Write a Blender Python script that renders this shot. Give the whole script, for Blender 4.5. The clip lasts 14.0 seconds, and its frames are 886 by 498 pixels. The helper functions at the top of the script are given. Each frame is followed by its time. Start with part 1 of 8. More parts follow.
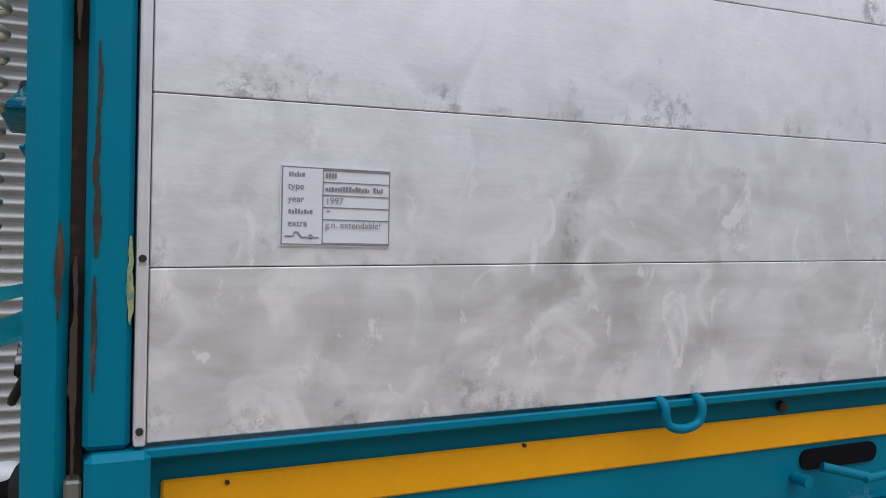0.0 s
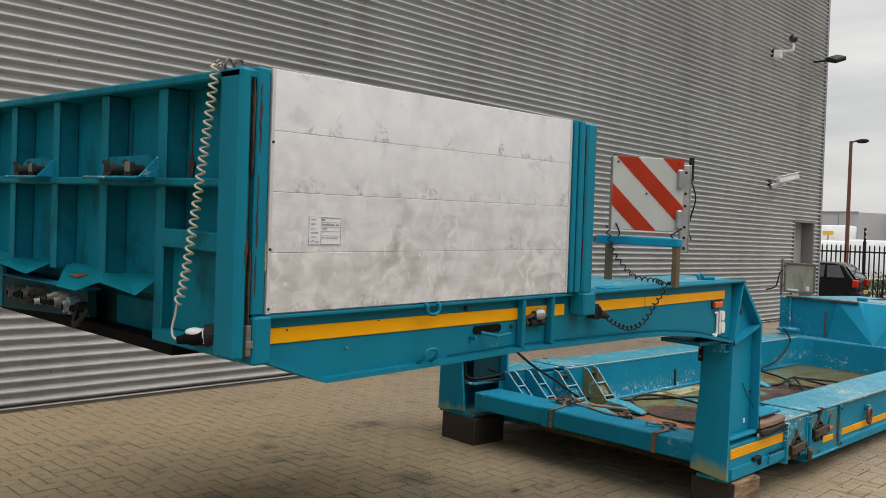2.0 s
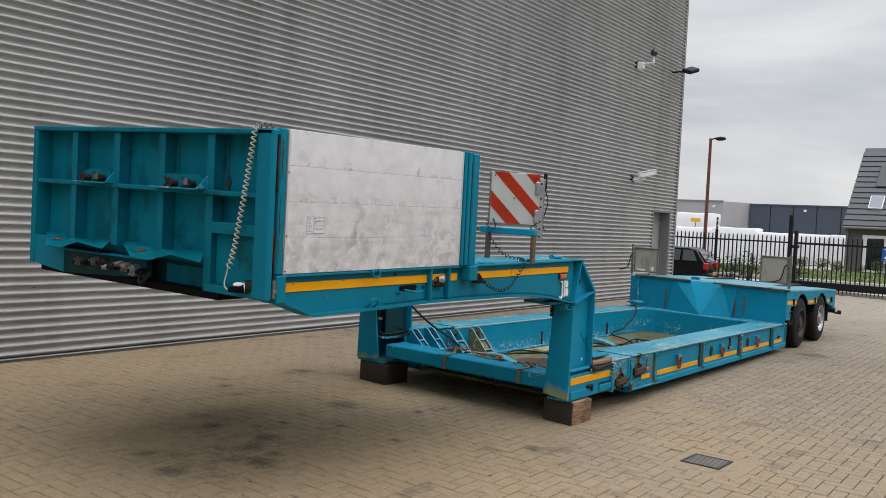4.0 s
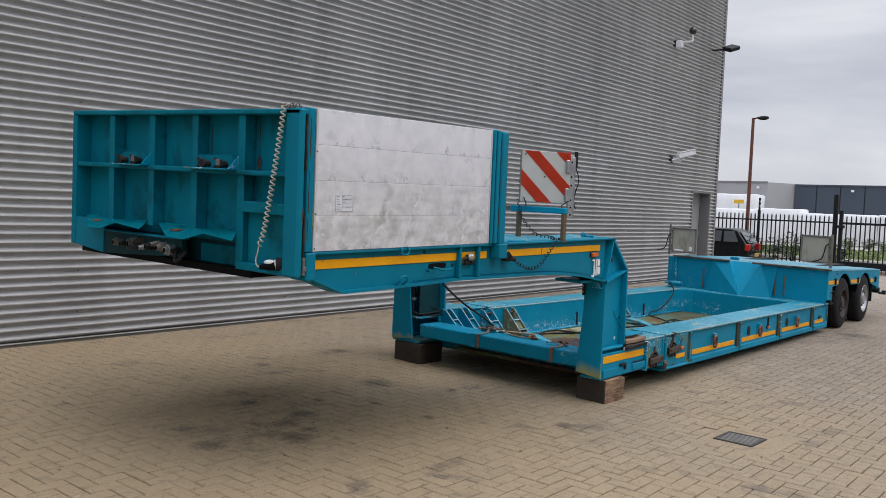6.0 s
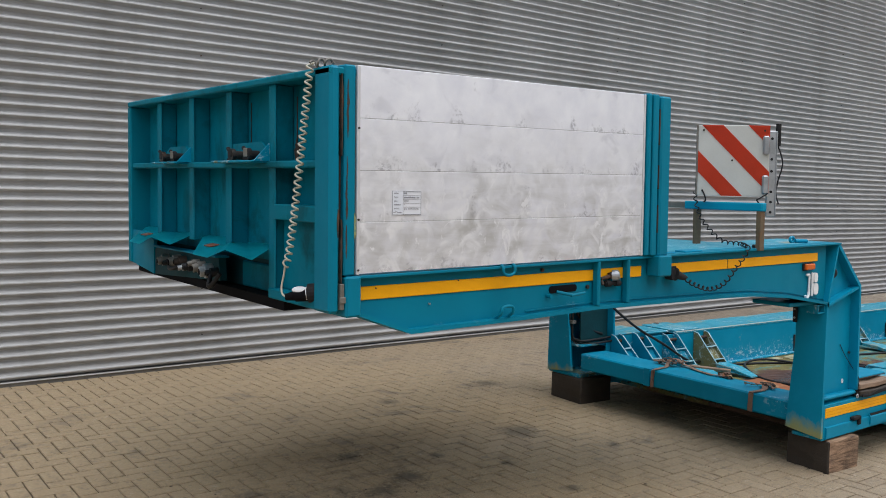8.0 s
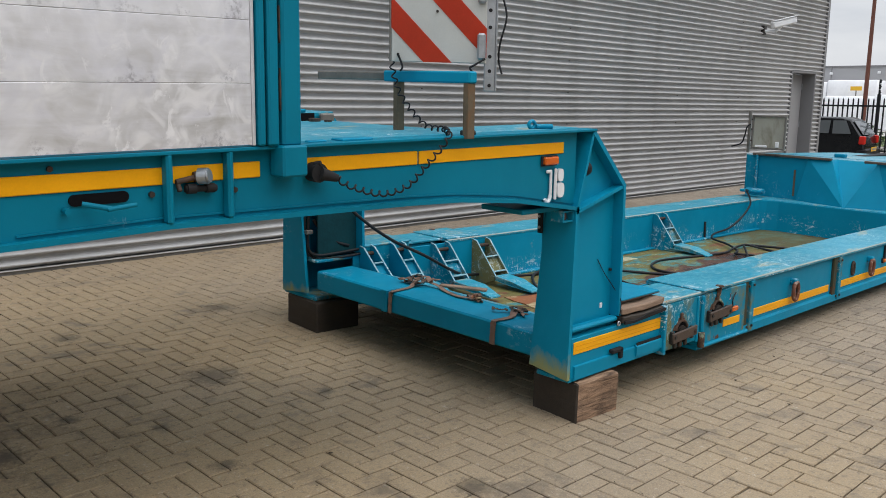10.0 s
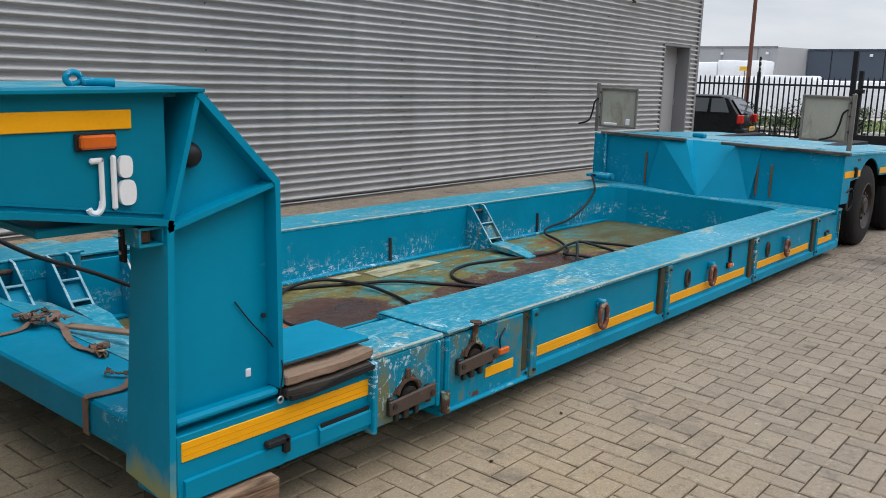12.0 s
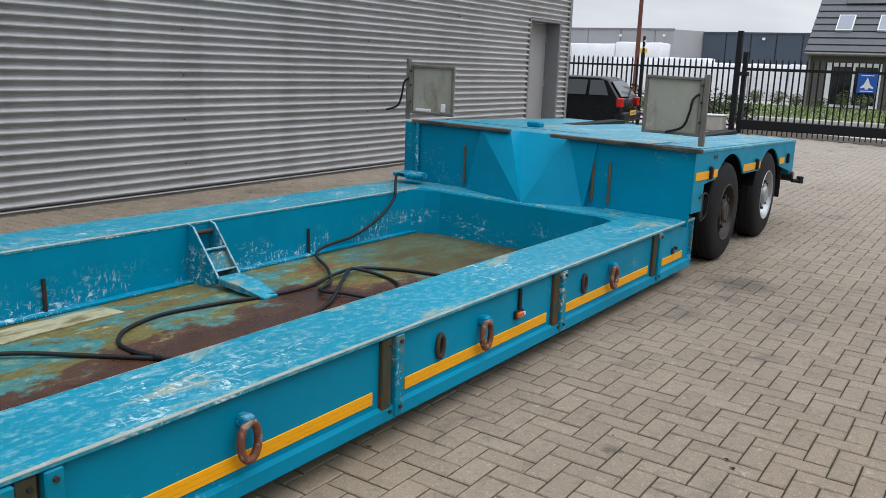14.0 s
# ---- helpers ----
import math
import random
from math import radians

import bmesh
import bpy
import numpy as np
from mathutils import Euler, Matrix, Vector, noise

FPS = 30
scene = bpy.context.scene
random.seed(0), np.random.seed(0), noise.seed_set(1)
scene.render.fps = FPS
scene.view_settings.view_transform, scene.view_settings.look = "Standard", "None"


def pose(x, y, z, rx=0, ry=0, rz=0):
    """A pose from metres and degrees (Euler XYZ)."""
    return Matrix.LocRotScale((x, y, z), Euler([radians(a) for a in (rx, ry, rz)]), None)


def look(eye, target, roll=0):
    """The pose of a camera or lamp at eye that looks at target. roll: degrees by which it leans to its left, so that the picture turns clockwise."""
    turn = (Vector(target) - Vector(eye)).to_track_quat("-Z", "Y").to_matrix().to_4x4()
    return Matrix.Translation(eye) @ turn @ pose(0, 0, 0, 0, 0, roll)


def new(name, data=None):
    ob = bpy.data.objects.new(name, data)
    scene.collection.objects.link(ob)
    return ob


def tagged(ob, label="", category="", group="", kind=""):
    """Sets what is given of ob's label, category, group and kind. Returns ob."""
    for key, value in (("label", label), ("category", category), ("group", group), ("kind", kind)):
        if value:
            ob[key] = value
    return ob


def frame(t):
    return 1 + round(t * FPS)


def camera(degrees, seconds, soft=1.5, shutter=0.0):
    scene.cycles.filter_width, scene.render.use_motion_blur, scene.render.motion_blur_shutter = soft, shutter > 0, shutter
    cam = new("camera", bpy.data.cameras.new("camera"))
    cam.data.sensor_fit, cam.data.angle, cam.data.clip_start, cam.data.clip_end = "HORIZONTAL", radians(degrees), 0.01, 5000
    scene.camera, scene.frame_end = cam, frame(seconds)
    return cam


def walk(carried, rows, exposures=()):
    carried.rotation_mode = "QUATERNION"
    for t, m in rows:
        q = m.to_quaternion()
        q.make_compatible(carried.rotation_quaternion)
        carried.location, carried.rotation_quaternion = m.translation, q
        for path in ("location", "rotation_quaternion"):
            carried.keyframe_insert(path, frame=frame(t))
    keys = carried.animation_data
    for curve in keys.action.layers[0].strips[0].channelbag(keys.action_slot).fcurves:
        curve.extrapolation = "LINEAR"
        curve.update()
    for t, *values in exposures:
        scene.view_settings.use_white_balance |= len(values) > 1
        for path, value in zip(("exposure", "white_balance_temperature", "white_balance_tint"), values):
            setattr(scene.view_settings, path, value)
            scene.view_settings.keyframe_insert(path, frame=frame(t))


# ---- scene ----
# Camera: seconds, place in metres, then the turn in degrees.
cam = camera(54.7, 14.0, soft=0.9)
ROWS = [
    (0, 0.259, -1.035, 1.641, 89.77, 1.17, -24.38),
    (0.5, -0.045, -1.370, 1.637, 89.18, 1.59, -32.34),
    (1, -0.444, -1.654, 1.649, 88.76, 1.23, -38.35),
    (1.5, -0.837, -2.044, 1.645, 88.86, 1.55, -42.04),
    (2, -1.274, -2.353, 1.684, 89.11, 1.96, -46.23),
    (2.5, -1.730, -2.661, 1.688, 89.56, 2.24, -49.17),
    (3, -2.172, -2.970, 1.708, 89.49, 2.44, -51.04),
    (3.5, -2.595, -3.266, 1.734, 88.74, 2.74, -52.38),
    (3.9, -2.871, -3.460, 1.745, 88.25, 2.88, -53.42),
    (4.4, -3.120, -3.639, 1.740, 87.74, 2.88, -54.61),
    (4.9, -3.238, -3.736, 1.725, 87.38, 2.75, -55.23),
    (5.4, -3.198, -3.734, 1.710, 87.17, 2.58, -54.74),
    (5.8, -3.035, -3.654, 1.705, 87.13, 2.45, -53.23),
    (6, -2.922, -3.594, 1.705, 87.00, 2.35, -51.02),
    (6.5, -2.643, -3.276, 1.725, 87.19, 1.97, -43.97),
    (7, -2.236, -3.097, 1.712, 87.57, 1.06, -39.62),
    (7.2, -2.040, -3.049, 1.719, 87.65, 0.81, -37.95),
    (7.7, -1.610, -2.909, 1.702, 87.40, 0.58, -36.56),
    (8.25, -1.137, -2.792, 1.664, 86.29, 0.90, -37.80),
    (8.8, -0.656, -2.688, 1.627, 84.71, 1.44, -40.36),
    (9.3, -0.206, -2.581, 1.610, 83.22, 1.78, -42.44),
    (9.5, -0.023, -2.534, 1.609, 81.34, 2.01, -43.67),
    (10, 0.457, -2.478, 1.593, 80.17, 0.85, -44.60),
    (10.5, 0.913, -2.396, 1.573, 79.62, 0.82, -45.50),
    (11, 1.395, -2.296, 1.569, 79.02, 0.90, -47.05),
    (11.5, 1.924, -2.247, 1.544, 79.18, 0.66, -48.19),
    (12, 2.434, -2.129, 1.512, 78.80, 1.61, -50.82),
    (12.5, 2.928, -2.057, 1.491, 77.91, 1.63, -52.04),
    (13, 3.449, -1.987, 1.492, 77.62, 1.74, -52.56),
    (13.5, 4.008, -1.909, 1.497, 77.65, 1.99, -55.89),
    (14, 4.606, -1.892, 1.497, 77.75, 2.10, -56.78),]
walk(cam, [(t, pose(x, y, z, rx, 0, rz) @ pose(0, 0, 0, 0, 0, lean)) for t, x, y, z, rx, lean, rz in ROWS],
     exposures=((0, -0.27, 6200, 13), (0.5, -0.02, 6550, 10), (1, 0.06, 6800, 9), (2, -0.14, 7100, 9), (3, -0.15, 6750, 9), (3.7, -0.16, 6750, 10), (6, -0.22, 6450, 13), (6.5, -0.22, 6500, 11), (7, -0.04, 6450, 11), (9.5, -0.05, 6600, 10), (12, -0.07, 6400, 10), (14, -0.08, 6350, 10)))

# ---------------------------------------------------------------- light
SUN_AZ, SUN_EL = radians(168), radians(60)
world = bpy.data.worlds.new("overcast")
scene.world = world
world.use_nodes = True
wn, wl = world.node_tree.nodes, world.node_tree.links
sky = wn.new("ShaderNodeTexSky")
sky.sky_type, sky.sun_disc, sky.sun_elevation, sky.sun_rotation = "NISHITA", False, SUN_EL, SUN_AZ
sky.air_density, sky.dust_density = 1.0, 3.0
wco = wn.new("ShaderNodeTexCoord")
wmap = wn.new("ShaderNodeMapping")
wmap.inputs["Scale"].default_value = (1.0, 1.0, 4.2)
wl.new(wco.outputs["Generated"], wmap.inputs["Vector"])
clouds = wn.new("ShaderNodeTexNoise")
clouds.inputs["Scale"].default_value, clouds.inputs["Detail"].default_value = 2.6, 7.0
clouds.inputs["Roughness"].default_value, clouds.inputs["Distortion"].default_value = 0.5, 0.35
wl.new(wmap.outputs["Vector"], clouds.inputs["Vector"])
tone = wn.new("ShaderNodeValToRGB")
tone.color_ramp.elements[0].position, tone.color_ramp.elements[0].color = 0.33, (0.53, 0.57, 0.64, 1)
tone.color_ramp.elements[1].position, tone.color_ramp.elements[1].color = 0.66, (0.86, 0.88, 0.91, 1)
wl.new(clouds.outputs["Fac"], tone.inputs["Fac"])
skydim = wn.new("ShaderNodeMix")
skydim.data_type, skydim.blend_type = "RGBA", "MULTIPLY"
skydim.inputs["Factor"].default_value = 1.0
skydim.inputs["B"].default_value = (0.10, 0.10, 0.10, 1)
wl.new(sky.outputs["Color"], skydim.inputs["A"])
cover = wn.new("ShaderNodeMix")
cover.data_type = "RGBA"
cover.inputs["Factor"].default_value = 0.88
wl.new(skydim.outputs["Result"], cover.inputs["A"])
wl.new(tone.outputs["Color"], cover.inputs["B"])
# an overcast sky is brighter overhead than near the horizon
height = wn.new("ShaderNodeSeparateXYZ")
wl.new(wco.outputs["Generated"], height.inputs["Vector"])
lift = wn.new("ShaderNodeMapRange")
lift.inputs["From Min"].default_value, lift.inputs["From Max"].default_value = 0.30, 0.95
lift.inputs["To Min"].default_value, lift.inputs["To Max"].default_value = 1.0, 2.9
wl.new(height.outputs["Z"], lift.inputs["Value"])
bright = wn.new("ShaderNodeVectorMath")
bright.operation = "SCALE"
wl.new(cover.outputs["Result"], bright.inputs["Vector"])
wl.new(lift.outputs["Result"], bright.inputs["Scale"])
wl.new(bright.outputs["Vector"], wn["Background"].inputs["Color"])
wn["Background"].inputs["Strength"].default_value = 1.12

sun = new("sun", bpy.data.lights.new("sun", "SUN"))
sun.data.energy, sun.data.angle, sun.data.color = 0.6, radians(40), (1.0, 0.96, 0.90)
sun.matrix_world = look((0, 0, 30), (30 * -math.sin(SUN_AZ) * 0.58, 30 * -math.cos(SUN_AZ) * 0.58, 0))

# ---------------------------------------------------------------- materials
def nodes_of(name):
    m = bpy.data.materials.new(name)
    m.use_nodes = True
    n, l = m.node_tree.nodes, m.node_tree.links
    return m, n, l, n["Principled BSDF"]


def noise_at(n, l, coord, scale, detail=6.0, rough=0.55, stretch=(1, 1, 1), distort=0.0):
    mp = n.new("ShaderNodeMapping")
    mp.inputs["Scale"].default_value = stretch
    l.new(coord, mp.inputs["Vector"])
    t = n.new("ShaderNodeTexNoise")
    t.inputs["Scale"].default_value, t.inputs["Detail"].default_value = scale, detail
    t.inputs["Roughness"].default_value, t.inputs["Distortion"].default_value = rough, distort
    l.new(mp.outputs["Vector"], t.inputs["Vector"])
    return t.outputs["Fac"]


def ramp(n, l, fac, a, b, lo=0.0, hi=1.0):
    r = n.new("ShaderNodeMapRange")
    r.inputs["From Min"].default_value, r.inputs["From Max"].default_value = a, b
    r.inputs["To Min"].default_value, r.inputs["To Max"].default_value = lo, hi
    l.new(fac, r.inputs["Value"])
    return r.outputs["Result"]


def maths(n, l, op, a, b):
    m = n.new("ShaderNodeMath")
    m.operation = op
    for i, v in enumerate((a, b)):
        if isinstance(v, (int, float)):
            m.inputs[i].default_value = v
        else:
            l.new(v, m.inputs[i])
    return m.outputs["Value"]


def blend(n, l, fac, a, b, kind="MIX"):
    m = n.new("ShaderNodeMix")
    m.data_type, m.blend_type = "RGBA", kind
    for key, v in (("Factor", fac), ("A", a), ("B", b)):
        if isinstance(v, (int, float)):
            m.inputs[key].default_value = v
        elif isinstance(v, tuple):
            m.inputs[key].default_value = (*v, 1)
        else:
            l.new(v, m.inputs[key])
    return m.outputs["Result"]


def bumped(n, l, bsdf, height, strength, distance=0.01):
    b = n.new("ShaderNodeBump")
    b.inputs["Strength"].default_value, b.inputs["Distance"].default_value = strength, distance
    l.new(height, b.inputs["Height"])
    l.new(b.outputs["Normal"], bsdf.inputs["Normal"])


def surface(name, col, rough=0.5, metal=0.0, var=0.25, scale=1.6, grain=70.0, bump=0.12, stretch=(1, 1, 1), spec=0.5, worn=()):
    """A plain material with broad and fine variation; worn: rows of (colour, low, high, noise scale, stretch, roughness)."""
    m, n, l, b = nodes_of(name)
    co = n.new("ShaderNodeTexCoord").outputs["Object"]
    broad = noise_at(n, l, co, scale, 5, 0.6, stretch)
    fine = noise_at(n, l, co, grain, 3, 0.6, stretch)
    mixed = maths(n, l, "ADD", maths(n, l, "MULTIPLY", broad, 0.7), maths(n, l, "MULTIPLY", fine, 0.3))
    tint = blend(n, l, ramp(n, l, mixed, 0.3, 0.7), tuple(c * (1 - var) for c in col), tuple(min(1, c * (1 + var)) for c in col))
    r = ramp(n, l, mixed, 0.3, 0.7, max(0.03, rough - 0.1), min(1, rough + 0.1))
    for wcol, lo, hi, wscale, wst, wrough in worn:
        mask = ramp(n, l, noise_at(n, l, co, wscale, 9, 0.68, wst, 0.3), lo, hi)
        tint = blend(n, l, mask, tint, wcol)
        q = n.new("ShaderNodeMix")
        q.inputs["B"].default_value = wrough
        l.new(mask, q.inputs["Factor"])
        l.new(r, q.inputs["A"])
        r = q.outputs["Result"]
    l.new(tint, b.inputs["Base Color"])
    l.new(r, b.inputs["Roughness"])
    b.inputs["Metallic"].default_value = metal
    b.inputs["Specular IOR Level"].default_value = spec
    if bump:
        bumped(n, l, b, fine, bump, 0.004)
    return m


TEAL = (0.0003, 0.236, 0.382)
CHIP = (0.56, 0.70, 0.73)
RUST = (0.13, 0.050, 0.022)

def make_paint(name, col, rough=0.45, fade=None, scratch=None, yellow=0.0, rust=0.0, grime=None, grain=90, var=0.12, spec=0.13, algae=None, below=None):
    """Sprayed paint. fade: (colour, low, high, scale, stretch); scratch: (cluster low, high, stretch one, stretch two, strength)."""
    m, n, l, b = nodes_of(name)
    co = n.new("ShaderNodeTexCoord").outputs["Object"]
    broad = noise_at(n, l, co, 1.1, 5, 0.6)
    fine = noise_at(n, l, co, grain, 3, 0.6)
    cloudy = noise_at(n, l, co, 7.0, 6, 0.65)
    tint = blend(n, l, ramp(n, l, broad, 0.32, 0.68), tuple(c * (1 - var) for c in col), tuple(c * (1 + var) for c in col))
    r = ramp(n, l, cloudy, 0.3, 0.7, rough - 0.07, rough + 0.1)
    if fade:
        fcol, lo, hi, sc, st = fade
        tint = blend(n, l, ramp(n, l, noise_at(n, l, co, sc, 10, 0.72, st, 0.2), lo, hi, 0, 0.66), tint, fcol)
    if grime:
        gcol, lo, hi, sc = grime
        tint = blend(n, l, ramp(n, l, noise_at(n, l, co, sc, 8, 0.66, (1, 1, 0.7), 0.4), lo, hi, 0, 0.9), tint, gcol)
    if algae:
        # a yellow-green tide mark of ragged height
        axes = n.new("ShaderNodeSeparateXYZ")
        l.new(co, axes.inputs["Vector"])
        tide = maths(n, l, "ADD", axes.outputs["Z"], maths(n, l, "MULTIPLY", maths(n, l, "SUBTRACT", noise_at(n, l, co, 6.0, 7, 0.65, (1, 1, 0.6), 0.4), 0.5), 0.28))
        tint = blend(n, l, ramp(n, l, tide, algae - 0.03, algae + 0.05, 0.85, 0), tint, (0.30, 0.29, 0.085))
    if yellow:
        tint = blend(n, l, ramp(n, l, noise_at(n, l, co, 2.6, 9, 0.68, (0.7, 1.4, 1), 0.6), yellow, yellow + 0.07, 0, 0.75), tint, (0.40, 0.40, 0.26))
    if scratch:
        lo, hi, st1, st2, amount = scratch
        cluster = ramp(n, l, noise_at(n, l, co, 1.7, 5, 0.65, (0.8, 1, 1.3)), lo, hi)
        lines = maths(n, l, "MAXIMUM", ramp(n, l, noise_at(n, l, co, 15.0, 7, 0.7, st1, 0.6), 0.57, 0.63), ramp(n, l, noise_at(n, l, co, 12.0, 7, 0.7, st2, 0.6), 0.58, 0.64))
        specks = ramp(n, l, noise_at(n, l, co, 46, 7, 0.72, (1, 1, 1), 0.2), 0.60, 0.65)
        marks = maths(n, l, "MULTIPLY", maths(n, l, "MAXIMUM", lines, specks), cluster)
        if below:
            # loads rub the lower part of the plate
            axes = n.new("ShaderNodeSeparateXYZ")
            l.new(co, axes.inputs["Vector"])
            rubbed = maths(n, l, "ADD", axes.outputs["Z"], maths(n, l, "MULTIPLY", maths(n, l, "SUBTRACT", broad, 0.5), 0.25))
            marks = maths(n, l, "MULTIPLY", marks, ramp(n, l, rubbed, below - 0.05, below + 0.07, 1, 0.0))
        tint = blend(n, l, maths(n, l, "MULTIPLY", marks, amount), tint, CHIP)
    if rust:
        spots = ramp(n, l, noise_at(n, l, co, 4.3, 10, 0.72, (1, 1, 0.6), 0.3), rust, rust + 0.035)
        tint = blend(n, l, spots, tint, RUST)
    l.new(tint, b.inputs["Base Color"])
    l.new(r, b.inputs["Roughness"])
    b.inputs["Specular IOR Level"].default_value = spec
    bumped(n, l, b, maths(n, l, "ADD", fine, maths(n, l, "MULTIPLY", cloudy, 2.0)), 0.06, 0.004)
    return m


WIDE = ((4.5, 1, 0.8), (0.8, 1, 3.2))
FLATWISE = ((0.7, 2.6, 1), (1.9, 0.8, 1))
teal = make_paint("teal_paint", TEAL, 0.45, ((0.006, 0.27, 0.46), 0.55, 0.78, 2.3, (1, 1, 1)), (0.60, 0.72, *WIDE, 0.45), rust=0.76)
teal_leg = make_paint("teal_paint_leg", TEAL, 0.45, ((0.006, 0.27, 0.46), 0.55, 0.78, 2.3, (1, 1, 1)), (0.60, 0.72, *WIDE, 0.45), rust=0.72, algae=0.29)
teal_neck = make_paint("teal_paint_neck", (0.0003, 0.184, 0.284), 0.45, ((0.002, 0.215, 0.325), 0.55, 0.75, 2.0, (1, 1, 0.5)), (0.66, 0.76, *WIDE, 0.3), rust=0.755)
teal_worn = make_paint("teal_paint_worn_top", (0.002, 0.258, 0.38), 0.38, ((0.19, 0.45, 0.51), 0.49, 0.63, 34.0, (0.6, 1.1, 1)), (0.49, 0.62, *FLATWISE, 1.0), yellow=0.572, rust=0.72, spec=0.40)
teal_scuffed = make_paint("teal_paint_scuffed", TEAL, 0.47, ((0.010, 0.275, 0.45), 0.52, 0.76, 3.0, (1, 1, 1)), (0.47, 0.56, *WIDE, 1.0), yellow=0.65, rust=0.735)
teal_inner = make_paint("teal_paint_rubbed_inside", TEAL, 0.47, ((0.010, 0.275, 0.43), 0.52, 0.76, 3.0, (1, 1, 1)), (0.44, 0.54, (3.0, 1, 0.9), (0.9, 1, 2.4), 1.0), yellow=0.66, rust=0.72, below=0.285)
teal_grimy = make_paint("teal_paint_grimy", (0.001, 0.215, 0.335), 0.50, ((0.03, 0.29, 0.40), 0.54, 0.72, 5.0, (1, 1, 0.6)), (0.43, 0.54, (2.2, 1, 0.9), (1.0, 1, 1.9), 0.85), rust=0.635, grime=((0.17, 0.165, 0.065), 0.52, 0.62, 4.0))
# neck teal darkened for the shade on the headboard, plus blotchy grime
teal_head_shaded = make_paint("teal_paint_headboard_shaded", (0.0003, 0.170, 0.245), 0.5, ((0.002, 0.205, 0.285), 0.52, 0.75, 2.6, (1, 1, 0.5)), (0.64, 0.76, *WIDE, 0.3), rust=0.74, grime=((0.004, 0.075, 0.095), 0.52, 0.66, 3.0), spec=0.08)
# teal brightened: sky light on the upturned wings is in the colour
teal_wing_lit = make_paint("teal_paint_wing_skylit", (0.001, 0.345, 0.450), 0.42, ((0.01, 0.37, 0.47), 0.55, 0.75, 2.0, (1, 1, 1)), (0.62, 0.74, *FLATWISE, 0.4), rust=0.74)
teal_beam = make_paint("teal_paint_chipped", TEAL, 0.45, ((0.010, 0.28, 0.46), 0.52, 0.76, 3.0, (1, 1, 1)), (0.54, 0.66, *WIDE, 0.8), rust=0.68)
pocket_grime = make_paint("olive_rusty_steel", (0.062, 0.060, 0.036), 0.6, ((0.015, 0.16, 0.22), 0.52, 0.66, 5.0, (1, 1, 0.5)), None, rust=0.55)
olive_paint = make_paint("olive_weathered_strut", (0.155, 0.150, 0.070), 0.6, ((0.02, 0.18, 0.24), 0.52, 0.66, 6.0, (1, 1, 1)), (0.40, 0.55, *WIDE, 0.6), rust=0.60)
pale_board = surface("pale_stained_board", (0.40, 0.38, 0.24), 0.7, var=0.2, scale=3, grain=40, bump=0.2, worn=(((0.15, 0.13, 0.05), 0.50, 0.64, 5, (0.6, 1.5, 1), 0.75), ((0.05, 0.19, 0.20), 0.63, 0.70, 4, (1, 1, 1), 0.6)))
rust_orange = surface("orange_rust_sheet", (0.24, 0.085, 0.03), 0.75, var=0.35, scale=3, grain=40, bump=0.25, worn=(((0.42, 0.36, 0.20), 0.55, 0.66, 4, (0.7, 1.2, 1), 0.7),))
stripe_yellow = surface("yellow_reflective_tape", (0.90, 0.405, 0.004), 0.4, spec=0.25, var=0.10, scale=3, grain=160, bump=0.02, worn=(((0.40, 0.19, 0.02), 0.68, 0.74, 6, (1, 1, 1), 0.6),))
tape_seam = surface("tape_seam_orange", (0.72, 0.30, 0.004), 0.5, spec=0.2, var=0.15, scale=5, grain=120, bump=0.02)
rail_worn = surface("pale_worn_teal_edge", (0.22, 0.42, 0.48), 0.55, var=0.3, scale=14, grain=70, bump=0.1, worn=(((0.55, 0.60, 0.58), 0.55, 0.64, 20, (1, 1, 1), 0.5), ((0.01, 0.17, 0.25), 0.56, 0.64, 13, (1, 1, 1), 0.5)))
edge_wear = surface("bare_worn_edge", (0.31, 0.37, 0.34), 0.6, var=0.25, scale=9, grain=60, bump=0.1, worn=(((0.30, 0.21, 0.14), 0.58, 0.66, 11, (1, 1, 1), 0.85),))
chip_yellow = surface("yellow_green_primer", (0.33, 0.36, 0.16), 0.7, var=0.3, scale=30, grain=90, bump=0.2, worn=(((0.10, 0.22, 0.18), 0.5, 0.6, 30, (1, 1, 1), 0.8),))
# teal darkened so that its colour carries the shade inside recesses
recess_dark = surface("shaded_recess_teal", (0.004, 0.045, 0.055), 0.6, var=0.4, scale=6, grain=60, bump=0.15, spec=0.2)
leaf_brown = surface("dry_leaf_and_dirt", (0.045, 0.030, 0.018), 0.9, var=0.5, scale=12, grain=60, bump=0.2)
black_rubber = surface("black_rubber", (0.018, 0.018, 0.019), 0.7, spec=0.2, var=0.3, scale=4, grain=40, bump=0.15)
tyre_rubber = surface("tyre_rubber", (0.015, 0.015, 0.016), 0.75, spec=0.2, var=0.3, scale=5, grain=50, bump=0.2, worn=(((0.045, 0.042, 0.039), 0.62, 0.80, 5, (1, 1, 1), 0.85),))
# near-black with the shade of deep openings in its colour; also a black plug
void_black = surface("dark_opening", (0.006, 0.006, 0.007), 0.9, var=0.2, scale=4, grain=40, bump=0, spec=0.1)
hose_black = surface("hose_black", (0.015, 0.016, 0.018), 0.5, spec=0.25, var=0.25, scale=6, grain=40, bump=0.04)
dark_steel = surface("dark_oily_steel", (0.045, 0.04, 0.036), 0.5, metal=0.5, var=0.35, scale=8, grain=60, bump=0.2, worn=((RUST, 0.55, 0.68, 9, (1, 1, 1), 0.85),))
